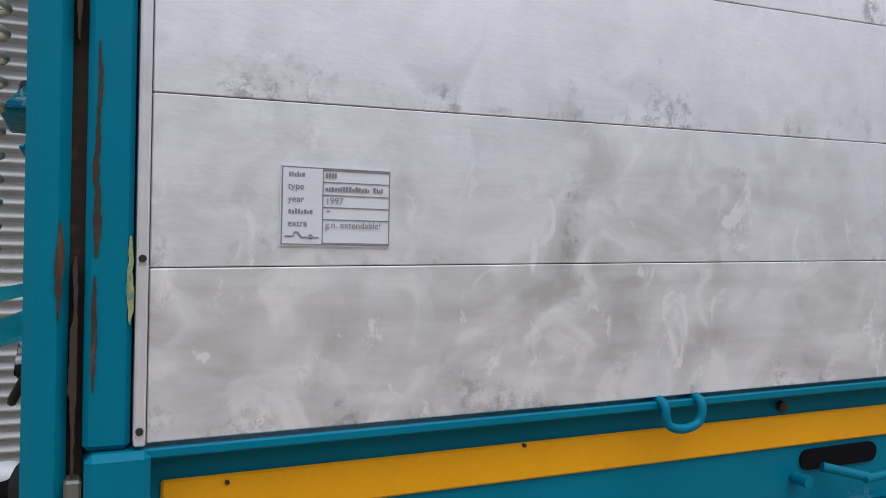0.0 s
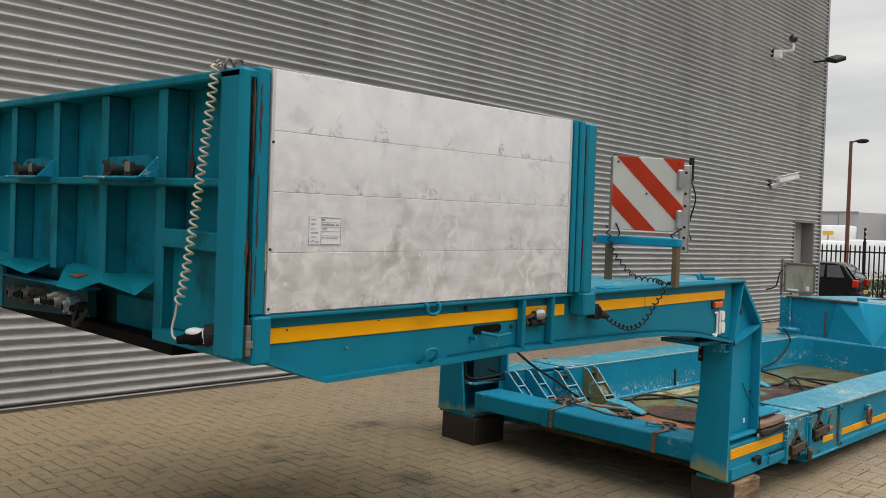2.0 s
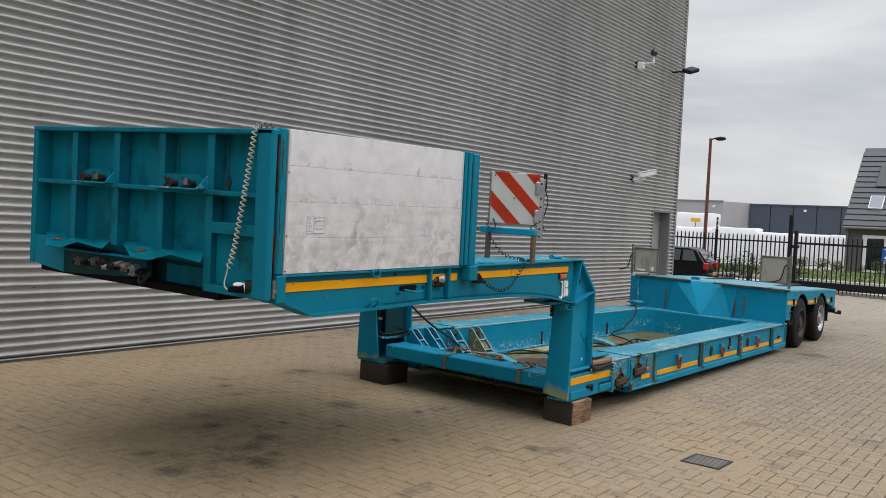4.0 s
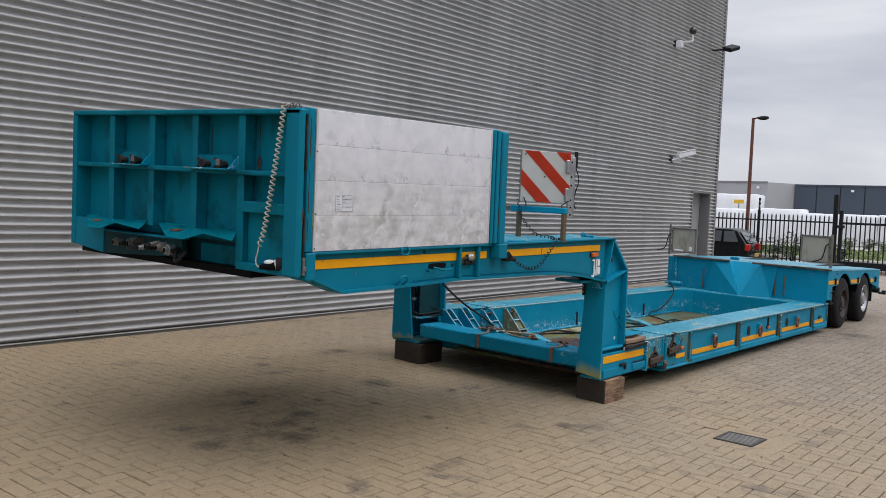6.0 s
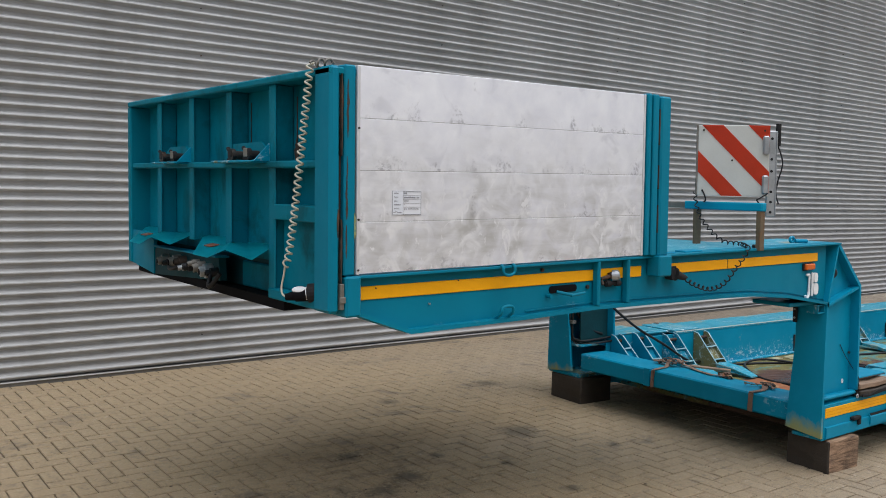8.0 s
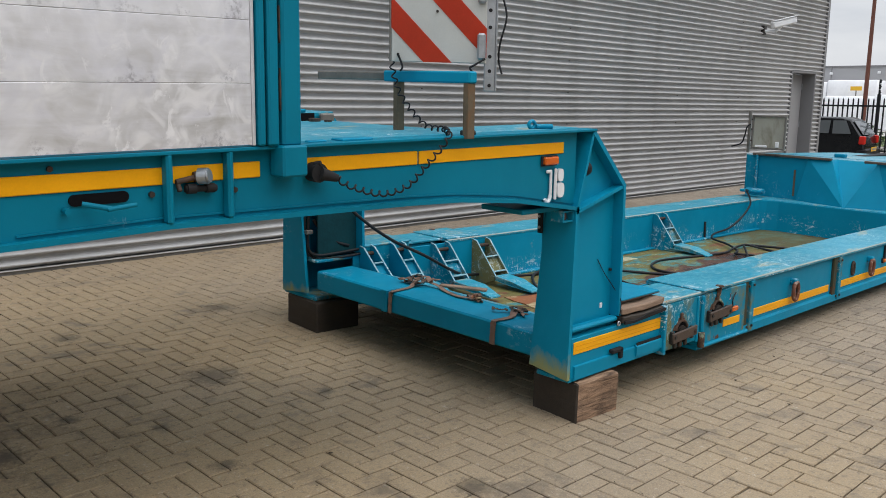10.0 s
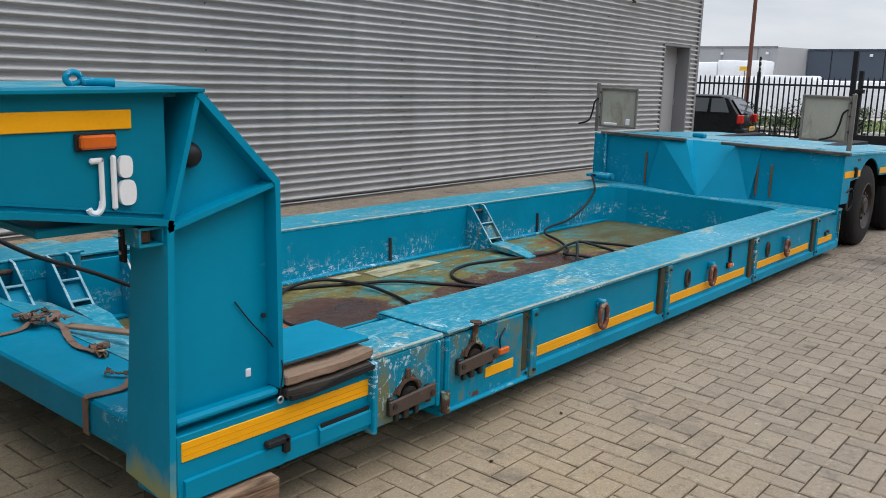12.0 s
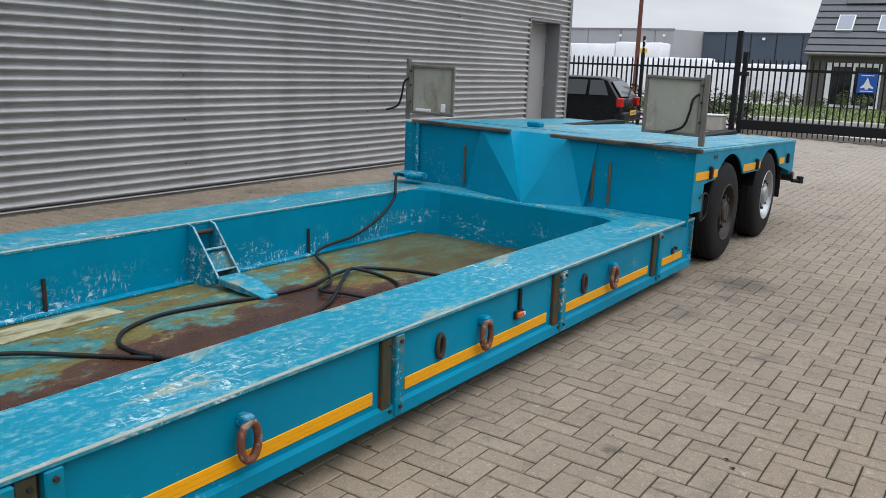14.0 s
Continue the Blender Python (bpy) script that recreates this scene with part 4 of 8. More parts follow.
def neck_leg(y_out, sgn, wide):
    inn = y_out - sgn * (0.36 if wide else 0.21)
    lo, hi = min(y_out, inn), max(y_out, inn)
    mid = y_out - sgn * 0.065
    lg = part("front_leg", prism(bmesh.new(), [(3.80, 1.075), (3.915, 1.452), (4.185, 1.17), (4.195, 0.47), (4.62, 0.44), (4.62, 0.205), (3.79, 0.23)], mid - 0.010, mid + 0.010), teal, trailer, "teal welded leg of the gooseneck")
    # flanges round the web
    path = [(3.915, 1.467), (4.205, 1.183), (4.213, 0.49)]
    inner = [(3.905, 1.445), (4.185, 1.172), (4.193, 0.49)]
    part("rear_flange", prism(bmesh.new(), path + inner[::-1], lo - 0.004, hi), teal, lg)
    # the front plate widens towards the foot on the inner side
    bm = bmesh.new()
    w_top, w_bot = (0.17, 0.28) if wide else (0.185, 0.245)
    for x0, x1 in ((3.772, 3.796),):
        a = [bm.verts.new((x0 + 0.028 * (z - 0.22), y_out - sgn * w, z)) for w, z in ((0, 0.225), (w_bot, 0.255), (w_top, 1.075), (0, 1.078))]
        b = [bm.verts.new((v.co.x + 0.022, v.co.y, v.co.z)) for v in a]
        bm.faces.new(a), bm.faces.new(b[::-1])
        for k in range(4):
            bm.faces.new((a[k], b[k], b[(k + 1) % 4], a[(k + 1) % 4]))
    part("front_plate", bm, teal_leg, lg)
    part("stiffener", prism(bmesh.new(), [(3.80, 1.06), (4.19, 1.165), (4.19, 1.182), (3.80, 1.078)], lo, hi), teal, lg)
    part("stiffener", prism(bmesh.new(), [(3.795, 1.07), (3.812, 1.07), (3.922, 1.452), (3.905, 1.452)], lo, hi), teal, lg)
    wide or part("inner_plate", boxes((3.80, 4.19, *sorted((inn, inn + sgn * 0.015)), 0.25, 1.07), bev=0), teal, lg)
    part("foot_plate", boxes((3.79, 4.215, lo + 0.002, hi, 0.208, 0.232)), teal_grimy, lg)
    return lg


leg = neck_leg(0.0, -1, False)
leg_far = neck_leg(NW, 1, True)
# the dark colour holds the shade inside the hollow leg
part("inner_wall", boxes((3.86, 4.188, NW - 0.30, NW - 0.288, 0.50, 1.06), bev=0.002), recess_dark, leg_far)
part("yellow_stripe", boxes((3.815, 4.625, -0.0045, 0.001, 0.352, 0.415), bev=0.002), stripe_yellow, leg, "yellow reflective stripe", lambda x: -0.004 * (x - 3.8))
for z in (0.371, 0.392):
    part("tape_seam", boxes((3.82, 4.62, -0.0052, -0.004, z, z + 0.0022), bev=0), tape_seam, leg, "", lambda x: -0.004 * (x - 3.8))
part("base_weld", boxes((3.80, 4.20, 0.0, 0.05, 0.462, 0.49), bev=0.01), teal, leg)
part("stripe_panel", boxes((3.80, 4.628, 0.0, 0.05, 0.225, 0.437), bev=0.003), teal, leg)
part("lower_rail", prism(bmesh.new(), [(0.02, 0.30), (-0.012, 0.290), (-0.012, 0.222), (0.02, 0.205)], 3.82, 4.62, "x"), teal, leg)
part("step_rail", prism(bmesh.new(), [(-0.008, 0.305), (-0.022, 0.29), (-0.022, 0.24), (-0.008, 0.235)], 4.36, 4.65, "x"), teal, leg)
part("rail_groove", boxes((4.37, 4.61, -0.016, -0.011, 0.296, 0.312), bev=0), black_rubber, leg)
part("hook_bracket", boxes((4.125, 4.215, -0.030, 0.0, 0.300, 0.322), (4.195, 4.222, -0.030, 0.0, 0.262, 0.322), bev=0.005), black_rubber, leg, "dark bent steel hook")
bm = bmesh.new()
bmesh.ops.create_uvsphere(bm, u_segments=24, v_segments=14, radius=0.038, matrix=Matrix.Translation((3.90, 0.04, 1.275)))
part("rubber_buffer", bm, hose_black, leg, "black round rubber buffer", FLAT, 60)
part("sensor_cap", rods(((4.17, 0.05, 0.735), (4.17, 0.040, 0.735), 0.008)), dark_steel, leg)
part("cable", sweep(bmesh.new(), spline([(4.06, 0.05, 0.80), (4.12, 0.045, 0.72), (4.185, 0.03, 0.64), (4.205, -0.008, 0.57), (4.19, -0.010, 0.47)], 6), 0.0024, 6), hose_black, leg, "thin black cable")
part("rating_tag", boxes((4.10, 4.122, 0.050, 0.056, 0.535, 0.565)), label_blue, leg, "small white paper tag")
part("knee_plate", boxes((3.44, 3.80, 0.04, 0.30, 1.080, 1.104)), teal_neck, leg, "dark box bracket under the neck")
clamp = part("knee_clamp", boxes((3.715, 3.795, 0.015, 0.09, 1.072, 1.080), (3.715, 3.795, 0.015, 0.09, 1.024, 1.031), (3.715, 3.722, 0.015, 0.09, 1.031, 1.072), (3.788, 3.795, 0.015, 0.09, 1.031, 1.072), bev=0.001), teal_grimy, leg, "open square tube under the knee")
part("tube_core", boxes((3.723, 3.760, 0.030, 0.088, 1.032, 1.071), bev=0.004), rust_bright, clamp, "rusty core")
part("hole_strip", boxes((3.765, 3.778, 0.186, 0.214, 0.945, 1.060), bev=0.002), black_rubber, leg, "black strip with bolt holes")
for z in (0.975, 1.03):
    part("strip_bolt", rods(((3.766, 0.200, z), (3.760, 0.200, z), 0.007), seg=8), zinc, leg)

# -- neck deck between the sides, front head and side boards
neck_deck = part("neck_deck", boxes((2.15, 3.22, 0.10, 1.22, 1.372, 1.404), (2.15, 3.22, NW - 0.40, NW - 0.10, 1.372, 1.404), (2.15, 2.45, 1.22, NW - 0.40, 1.372, 1.404)), teal_worn, trailer, "worn teal deck plate on the gooseneck", NECK)
for xm in (0.75, 1.25, 1.75):
    part("cross_member", boxes((xm, xm + 0.07, 0.1, NW - 0.1, 1.24, 1.372)), teal_neck, neck_deck, "", NECK)
part("cross_member", boxes((3.15, 3.21, 0.1, NW - 0.1, 1.13, 1.372)), teal_neck, neck_deck, "", NECK)
# assumed floor, out of view, added to deepen the shade on the ground below
part("load_floor", boxes((0.375, 2.14, 0.06, NW - 0.06, 1.374, 1.398), bev=0), plank_wood, neck_deck, "", NECK)
for y0, y1 in ((0.10, 0.44), (NW - 0.40, NW - 0.10)):
    part("beam_top", boxes((3.222, 3.92, y0, y1, 1.372, 1.404)), teal_worn, neck_deck, "", NECK)
    yi = y1 - 0.02 if y0 < 1 else y0 + 0.005
    part("inner_web", boxes((3.222, 3.90, yi, yi + 0.014, 1.13, 1.372), bev=0), teal_neck, neck_deck, "", NECK)
# well walls coloured as shaded teal
for yy in (1.222, NW - 0.412):
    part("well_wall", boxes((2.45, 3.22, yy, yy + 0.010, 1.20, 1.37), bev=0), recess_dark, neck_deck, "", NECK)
# black band that stands in for the shaded far edge of the well
part("well_edge", boxes((2.46, 3.76, NW - 0.413, NW - 0.4005, 1.32, 1.398), bev=0.001), void_black, neck_deck, "near-black strip for the shade at the edge of the deck well", NECK)
part("well_rim", boxes((2.46, 3.70, NW - 0.405, NW - 0.36, 1.4045, 1.424), bev=0.004), teal_scuffed, neck_deck, "", NECK)
part("latch_block", boxes((3.80, 3.90, NW - 0.44, NW - 0.405, 1.30, 1.395), bev=0.008), zinc_dirty, neck_deck, "", NECK)
part("rust_knob", rods(((3.10, 1.16, 1.402), (3.10, 1.16, 1.420), 0.03), ((3.14, 1.10, 1.402), (3.14, 1.10, 1.414), 0.02)), rust_steel, neck_deck, "rusty bolt head on the deck", NECK)
for x, y, sg in ((3.62, 0.15, -1), (3.47, NW - 0.17, -1)):
    ey = part("towing_eye", sweep(bmesh.new(), ring_points((x, y, 1.424), 0.022, 0.016, 16), 0.009, 7, True), teal_scuffed, neck_deck, "teal lashing eye lying on the deck", NECK, 60)
    part("eye_shank", rods(((x + 0.018, y - 0.01, 1.416), (x + 0.095, y - 0.045, 1.414), 0.012)), teal_scuffed, ey, "", NECK, 50)
part("flap_hinge", boxes((2.40, 2.55, 0.03, 0.10, 1.400, 1.412), (2.26, 2.34, 0.04, 0.07, 1.40, 1.41)), teal_scuffed, neck_deck, "", NECK)

HX = 0.228     # front plane of the head
HTOP, HBOT, HW = 2.195, 1.275, 2.465
head_board = part("headboard", boxes((HX + 0.115, HX + 0.13, 0.02, HW - 0.01, 1.40, HTOP - 0.01)), teal_head_shaded, trailer, "teal ribbed steel headboard")
part("top_rail", boxes((HX, HX + 0.13, 0.0, HW, HTOP - 0.03, HTOP), bev=0.006), teal_head_shaded, head_board)
part("far_post", boxes((HX, HX + 0.13, HW - 0.055, HW, HBOT - 0.01, HTOP - 0.03), bev=0.006), teal_head_shaded, head_board)
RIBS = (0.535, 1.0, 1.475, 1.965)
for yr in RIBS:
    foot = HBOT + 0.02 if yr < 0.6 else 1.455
    part("rib", boxes((HX + 0.03, HX + 0.115, yr - 0.020, yr + 0.020, foot, HTOP - 0.03), (HX + 0.022, HX + 0.03, yr - 0.032, yr + 0.032, foot, HTOP - 0.03)), teal_head_shaded, head_board)
part("middle_rail", boxes((HX + 0.01, HX + 0.115, 0.10, HW - 0.055, 1.815, 1.845), bev=0.006), teal_head_shaded, head_board)
part("lower_rail", boxes((HX + 0.012, HX + 0.115, 0.10, 0.50, 1.600, 1.665)), teal_head_shaded, head_board)
part("sill_rail", boxes((HX + 0.012, HX + 0.115, 0.10, 0.55, HBOT - 0.014, HBOT + 0.03)), teal_head_shaded, head_board)
part("pocket_plate", boxes((HX + 0.06, HX + 0.07, 0.10, 0.50, HBOT + 0.03, 1.60)), teal_head_shaded, head_board)
part("rust_patch", ragged_strip(0, 0, 0.004, 1.848, 1.94, 0.035, 6), rust_steel, head_board, "patch of bare rust").data.transform(Matrix.Translation((HX + 0.111, 0.475, 0)) @ Matrix.Rotation(radians(90), 4, "Z"))
for yr in (0.505, 0.97):
    part("rust_run", boxes((HX + 0.112, HX + 0.1155, yr - 0.028, yr - 0.022, 1.90, 2.12), bev=0), rust_dark, head_board)
# coupling brackets on the middle rail
for y0, y1 in ((1.48, 1.86), (0.555, 1.02)):
    br = part("coupling_bracket", prism(bmesh.new(), [(y0, 1.845), (y1, 1.845), (y1, 1.905), (y1 - 0.05, 1.925), (y0 + 0.10, 1.930)], HX + 0.030, HX + 0.042, "x"), teal_head_shaded, head_board, "teal bracket with air couplings")
    part("side_cheek", prism(bmesh.new(), [(HX - 0.05, 1.845), (HX + 0.03, 1.845), (HX + 0.03, 1.930)], y0, y0 + 0.010), teal_scuffed, br)
    part("coupling_rest", boxes((HX - 0.06, HX + 0.03, y0 + 0.01, y1 - 0.01, 1.836, 1.846)), teal_grimy, br)
    for k, yy in enumerate((y0 + 0.13, y0 + 0.30)):
        ac = part("air_coupling", rods(((HX + 0.03, yy, 1.872), (HX - 0.015, yy, 1.872), 0.019), ((HX - 0.010, yy, 1.872), (HX - 0.030, yy, 1.871), 0.029), seg=16), (black_rubber, dark_steel)[k], br, "", FLAT, 40)
        part("grip", rods(((HX - 0.020, yy - 0.030, 1.862), (HX - 0.024, yy + 0.040, 1.902), 0.009), ((HX + 0.0, yy + 0.02, 1.855), (HX - 0.01, yy + 0.060, 1.852), 0.011), seg=10), black_rubber, ac, "", FLAT, 40)
        part("cap", boxes((HX - 0.034, HX - 0.028, yy - 0.016, yy + 0.022, 1.862, 1.900), bev=0.006), (zinc_dirty, hose_black)[k], ac)
# folded guide wings at the lower edge
for yc in (1.925, 0.965):
    bm = bmesh.new()
    back = [bm.verts.new((HX + 0.11, y, z)) for y, z in ((yc + 0.56, 1.480), (yc + 0.185, 1.480), (yc + 0.03, 1.468), (yc - 0.30, 1.484))]
    front = [bm.verts.new((HX - 0.135, y, z)) for y, z in ((yc + 0.08, 1.416), (yc - 0.10, 1.413), (yc - 0.30, 1.462), (yc - 0.575, 1.440))]
    for k in range(3):
        bm.faces.new((back[k], back[k + 1], front[k + 1], front[k]))
    for v in bm.verts:
        v.co.y = min(v.co.y, HW - 0.01)
    bmesh.ops.solidify(bm, geom=bm.faces[:], thickness=0.008)
    wg = part("guide_wing", bm, teal_wing_lit, head_board, "bent teal guide plate")
    part("wing_chip", box(bmesh.new(), -0.022, 0.022, -0.045, 0.045, 0.0005, 0.005, 0.001, Matrix.Translation((HX - 0.01, yc + 0.16, 1.4480)) @ Matrix.Rotation(radians(-12), 4, "Y")), orange_rust, wg)
# pan and coupling beam: shade below the headboard put into the teal
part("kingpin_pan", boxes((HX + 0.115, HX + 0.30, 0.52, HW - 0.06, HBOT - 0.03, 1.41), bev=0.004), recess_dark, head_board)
cb = part("coupling_beam", prism(bmesh.new(), [(1.08, 1.282), (1.10, 1.392), (1.98, 1.384), (2.02, 1.370), (2.02, 1.228)], HX + 0.015, HX + 0.05, "x"), recess_dark, head_board, "teal beam coloured dark for shade, with a row of air and electric couplings")
part("beam_edge", prism(bmesh.new(), [(1.08, 1.392), (1.08, 1.400), (2.0, 1.393), (2.0, 1.385)], HX - 0.01, HX + 0.06, "x"), teal_neck, cb)
part("corner_cheek", prism(bmesh.new(), [(2.03, 1.23), (2.03, 1.42), (2.20, 1.46), (HW - 0.05, 1.46), (HW - 0.05, 1.265)], HX + 0.01, HX + 0.03, "x"), teal_neck, cb)
part("pan_plate", boxes((HX + 0.10, HX + 0.114, 0.62, 1.02, 1.262, 1.385), bev=0.02), teal_head_shaded, head_board, "rounded teal pan plate")
for yy, zz, rr, mt in ((1.80, 1.330, 0.030, zinc_dirty), (1.72, 1.325, 0.018, hose_black), (1.62, 1.338, 0.034, zinc_dirty), (1.54, 1.345, 0.026, rust_steel), (1.49, 1.318, 0.020, zinc), (1.41, 1.330, 0.028, hose_black), (1.35, 1.350, 0.018, zinc_dirty), (1.28, 1.335, 0.030, zinc_dirty), (1.19, 1.325, 0.036, zinc), (1.11, 1.325, 0.022, hose_black)):
    hc = part("hose_coupling", rods(((HX + 0.04, yy, zz), (HX - 0.020, yy + 0.008, zz - 0.006), rr), ((HX - 0.018, yy + 0.008, zz - 0.006), (HX - 0.042, yy + 0.012, zz - 0.010), rr * 0.72), seg=14), mt, cb, "", FLAT, 40)
    part("coupling_face", rods(((HX - 0.042, yy + 0.012, zz - 0.010), (HX - 0.046, yy + 0.013, zz - 0.010), rr * 0.45), seg=12), void_black, hc)
for y0, y1, dz in ((1.00, 1.12, 0.055), (1.50, 1.66, 0.02)):
    part("air_hose", sweep(bmesh.new(), spline([(HX - 0.02, y0, 1.325), (HX - 0.045, y0 + 0.04, 1.325 - dz), (HX - 0.045, y1 - 0.04, 1.32 - dz), (HX - 0.01, y1, 1.33)], 6), 0.011, 7), hose_black, head_board, "black air hose", FLAT, 60)
# black sheet in place of the shade under the head
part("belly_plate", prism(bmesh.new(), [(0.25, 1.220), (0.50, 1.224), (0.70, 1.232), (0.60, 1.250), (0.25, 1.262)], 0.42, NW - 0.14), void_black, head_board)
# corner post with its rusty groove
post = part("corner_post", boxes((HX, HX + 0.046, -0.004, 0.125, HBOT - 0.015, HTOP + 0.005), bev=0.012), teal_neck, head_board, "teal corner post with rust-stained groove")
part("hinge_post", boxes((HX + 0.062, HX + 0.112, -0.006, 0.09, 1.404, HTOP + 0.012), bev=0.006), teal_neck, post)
part("rusty_groove", boxes((HX + 0.040, HX + 0.066, 0.022, 0.09, HBOT, HTOP)), rust_dark, post, "rusty gap between the posts")
for z0, z1, dx, w in ((1.93, 2.15, 0.012, 0.007), (1.62, 1.86, 0.009, 0.007), (1.47, 1.60, 0.008, 0.005), (1.86, 2.17, -0.012, 0.006), (1.36, 1.62, -0.012, 0.006), (1.55, 1.66, -0.028, 0.006)):
    part("rust_streak", ragged_strip(HX + 0.064 + dx, -0.0075 if dx > 0 else -0.0055, 0.03, z0, z1, w, int(z0 * 100)), rust_dark, post, "streak of rust")
part("paint_chip", ragged_strip(HX + 0.109, -0.0078, -0.004, 1.545, 1.645, 0.006, 31), chip_yellow, post, "chip down to yellow-green primer")
part("latch", boxes((HX + 0.044, HX + 0.062, -0.012, 0.02, 1.275, 1.375), (HX + 0.040, HX + 0.066, -0.018, -0.006, 1.30, 1.325), bev=0.003), zinc_dirty, post, "small metal drop-side latch")
COILP = [(HX - 0.024, 0.108, HTOP + 0.02), (HX - 0.030, 0.124, 2.08), (HX - 0.040, 0.155, 1.85), (HX - 0.048, 0.198, 1.60), (HX - 0.054, 0.226, 1.47), (HX - 0.058, 0.248, 1.425)]
cc = part("coiled_cable", sweep(bmesh.new(), helix(COILP, 27, 0.0128, 12), 0.0043, 6), cream_cable, head_board, "cream coiled cable hanging over the headboard", FLAT, 80)
part("cable_tail", sweep(bmesh.new(), spline([(HX - 0.058, 0.248, 1.425), (HX - 0.060, 0.256, 1.385), (HX - 0.066, 0.262, 1.345), (HX - 0.068, 0.252, 1.316), (HX - 0.060, 0.235, 1.304)], 6), 0.0042, 6), cream_cable, cc, "", FLAT, 80)
part("cable_end", sweep(bmesh.new(), helix([(HX - 0.02, 0.108, HTOP + 0.012), (HX + 0.015, 0.07, HTOP + 0.022), (HX + 0.040, 0.03, HTOP + 0.012)], 3, 0.013, 12), 0.005, 6), zinc_dirty, cc, "", FLAT, 80)
pl = part("cable_plug", rods(((HX - 0.030, 0.212, 1.310), (HX + 0.015, 0.172, 1.318), 0.024, 0.028), ((HX - 0.062, 0.236, 1.303), (HX - 0.030, 0.212, 1.310), 0.013, 0.020), seg=18), void_black, head_board, "black and white plug at the foot of the headboard", FLAT, 40)
cap = bmesh.new()
bmesh.ops.create_uvsphere(cap, u_segments=18, v_segments=10, radius=1.0, matrix=Matrix.Translation((HX - 0.016, 0.200, 1.332)) @ Matrix.Rotation(radians(-42), 4, "Z") @ Matrix.Diagonal((0.034, 0.022, 0.016, 1)))
part("plug_cover", cap, white_plastic, pl, "white snap cover", FLAT, 60)
part("cover_strap", sweep(bmesh.new(), spline([(HX - 0.002, 0.172, 1.345), (HX - 0.008, 0.160, 1.325), (HX - 0.002, 0.166, 1.300)], 5), 0.006, 6), white_plastic, pl, "", FLAT, 60)
part("plug_socket", rods(((HX + 0.01, 0.175, 1.322), (HX + 0.05, 0.135, 1.328), 0.038), seg=18), black_rubber, pl)

# the headboard is racked: its far end stands a little higher
for ob in (head_board, *head_board.children_recursive):
    for v in ob.data.vertices:
        v.co.z += 0.012 * max(0.0, v.co.y - 0.1) * max(0.0, v.co.z - 1.5) / 0.7

# four aluminium side boards
side_wall = part("side_board_frame", boxes((0.343, 0.356, -0.012, 0.02, 1.407, 2.208), bev=0.002), alu_edge, trailer, "pale aluminium edge profile of the drop side", NECK)
part("end_profile", boxes((2.000, 2.012, -0.010, 0.02, 1.407, 2.208), bev=0.002), alu_edge, side_wall, "", NECK)
for k in range(4):
    z0 = 1.409 + 0.2 * k
    b = part("side_board", boxes((0.358, 1.999, -0.006, 0.019, z0 + 0.0006, z0 + 0.1992), bev=0.0012), alu, side_wall, "", NECK)
part("seam_backing", boxes((0.36, 1.998, 0.0, 0.012, 1.409, 2.207), bev=0), zinc_dirty, side_wall, "", NECK)
for zb in (1.425, 1.62, 1.97):
    part("rivet", rods(((0.349, -0.012, zb), (0.349, -0.016, zb), 0.0045), seg=8), dark_steel, side_wall, "", NECK)
stake = part("rear_stake", boxes((2.018, 2.046, -0.022, 0.05, 1.405, 2.215), bev=0.006), teal_neck, trailer, "teal ribbed stake behind the side boards", NECK)
part("stake_rib", boxes((2.053, 2.094, -0.028, 0.05, 1.405, 2.212), bev=0.006), teal_neck, stake, "", NECK)
part("stake_outer", boxes((2.104, 2.180, -0.034, 0.05, 1.400, 2.205), bev=0.009), teal_neck, stake, "", NECK)
part("stake_groove", boxes((2.044, 2.110, -0.008, 0.05, 1.41, 2.19), bev=0), void_black, stake, "", NECK)
for z0, z1 in ((1.96, 2.14), (1.74, 1.86), (1.52, 1.66)):
    part("rust_streak", ragged_strip(2.098, -0.029, -0.02, z0, z1, 0.004, int(z0 * 70)), rust_steel, stake, "", NECK)
far_wall = part("far_side_board", boxes((0.36, 2.03, NW - 0.03, NW, 1.40, 2.19)), alu, trailer, "aluminium drop side on the wall side", NECK)
part("far_stake", boxes((2.045, 2.20, NW - 0.06, NW + 0.04, 1.40, 2.20), bev=0.01), teal_neck, far_wall, "", NECK)

# data label on the boards
LX, LZ = 0.505, 1.637
lab = part("data_label", boxes((LX, LX + 0.142, -0.0085, -0.0066, LZ, LZ + 0.098), bev=0), label_white, side_wall, "white printed data label with handwriting")
part("label_tint_field", boxes((LX + 0.003, LX + 0.052, -0.0095, -0.0086, LZ + 0.003, LZ + 0.095), bev=0), label_blue, lab)
lines = [(LX + 0.053, LX + 0.139, LZ + h, LZ + h + 0.0008) for h in (0.004, 0.033, 0.048, 0.063, 0.079, 0.0935)]
bm = bmesh.new()
for a, b, c, d in lines:
    box(bm, a, b, -0.0096, -0.0086, c, d, 0)
for xv in (LX + 0.0015, LX + 0.0525, LX + 0.1395):
    box(bm, xv, xv + 0.001, -0.0096, -0.0086, LZ + 0.002, LZ + 0.096, 0)
box(bm, LX + 0.0015, LX + 0.140, -0.0096, -0.0086, LZ + 0.0955, LZ + 0.0965, 0)
box(bm, LX + 0.0015, LX + 0.140, -0.0096, -0.0086, LZ + 0.002, LZ + 0.003, 0)
part("label_grid", bm, ink, lab)


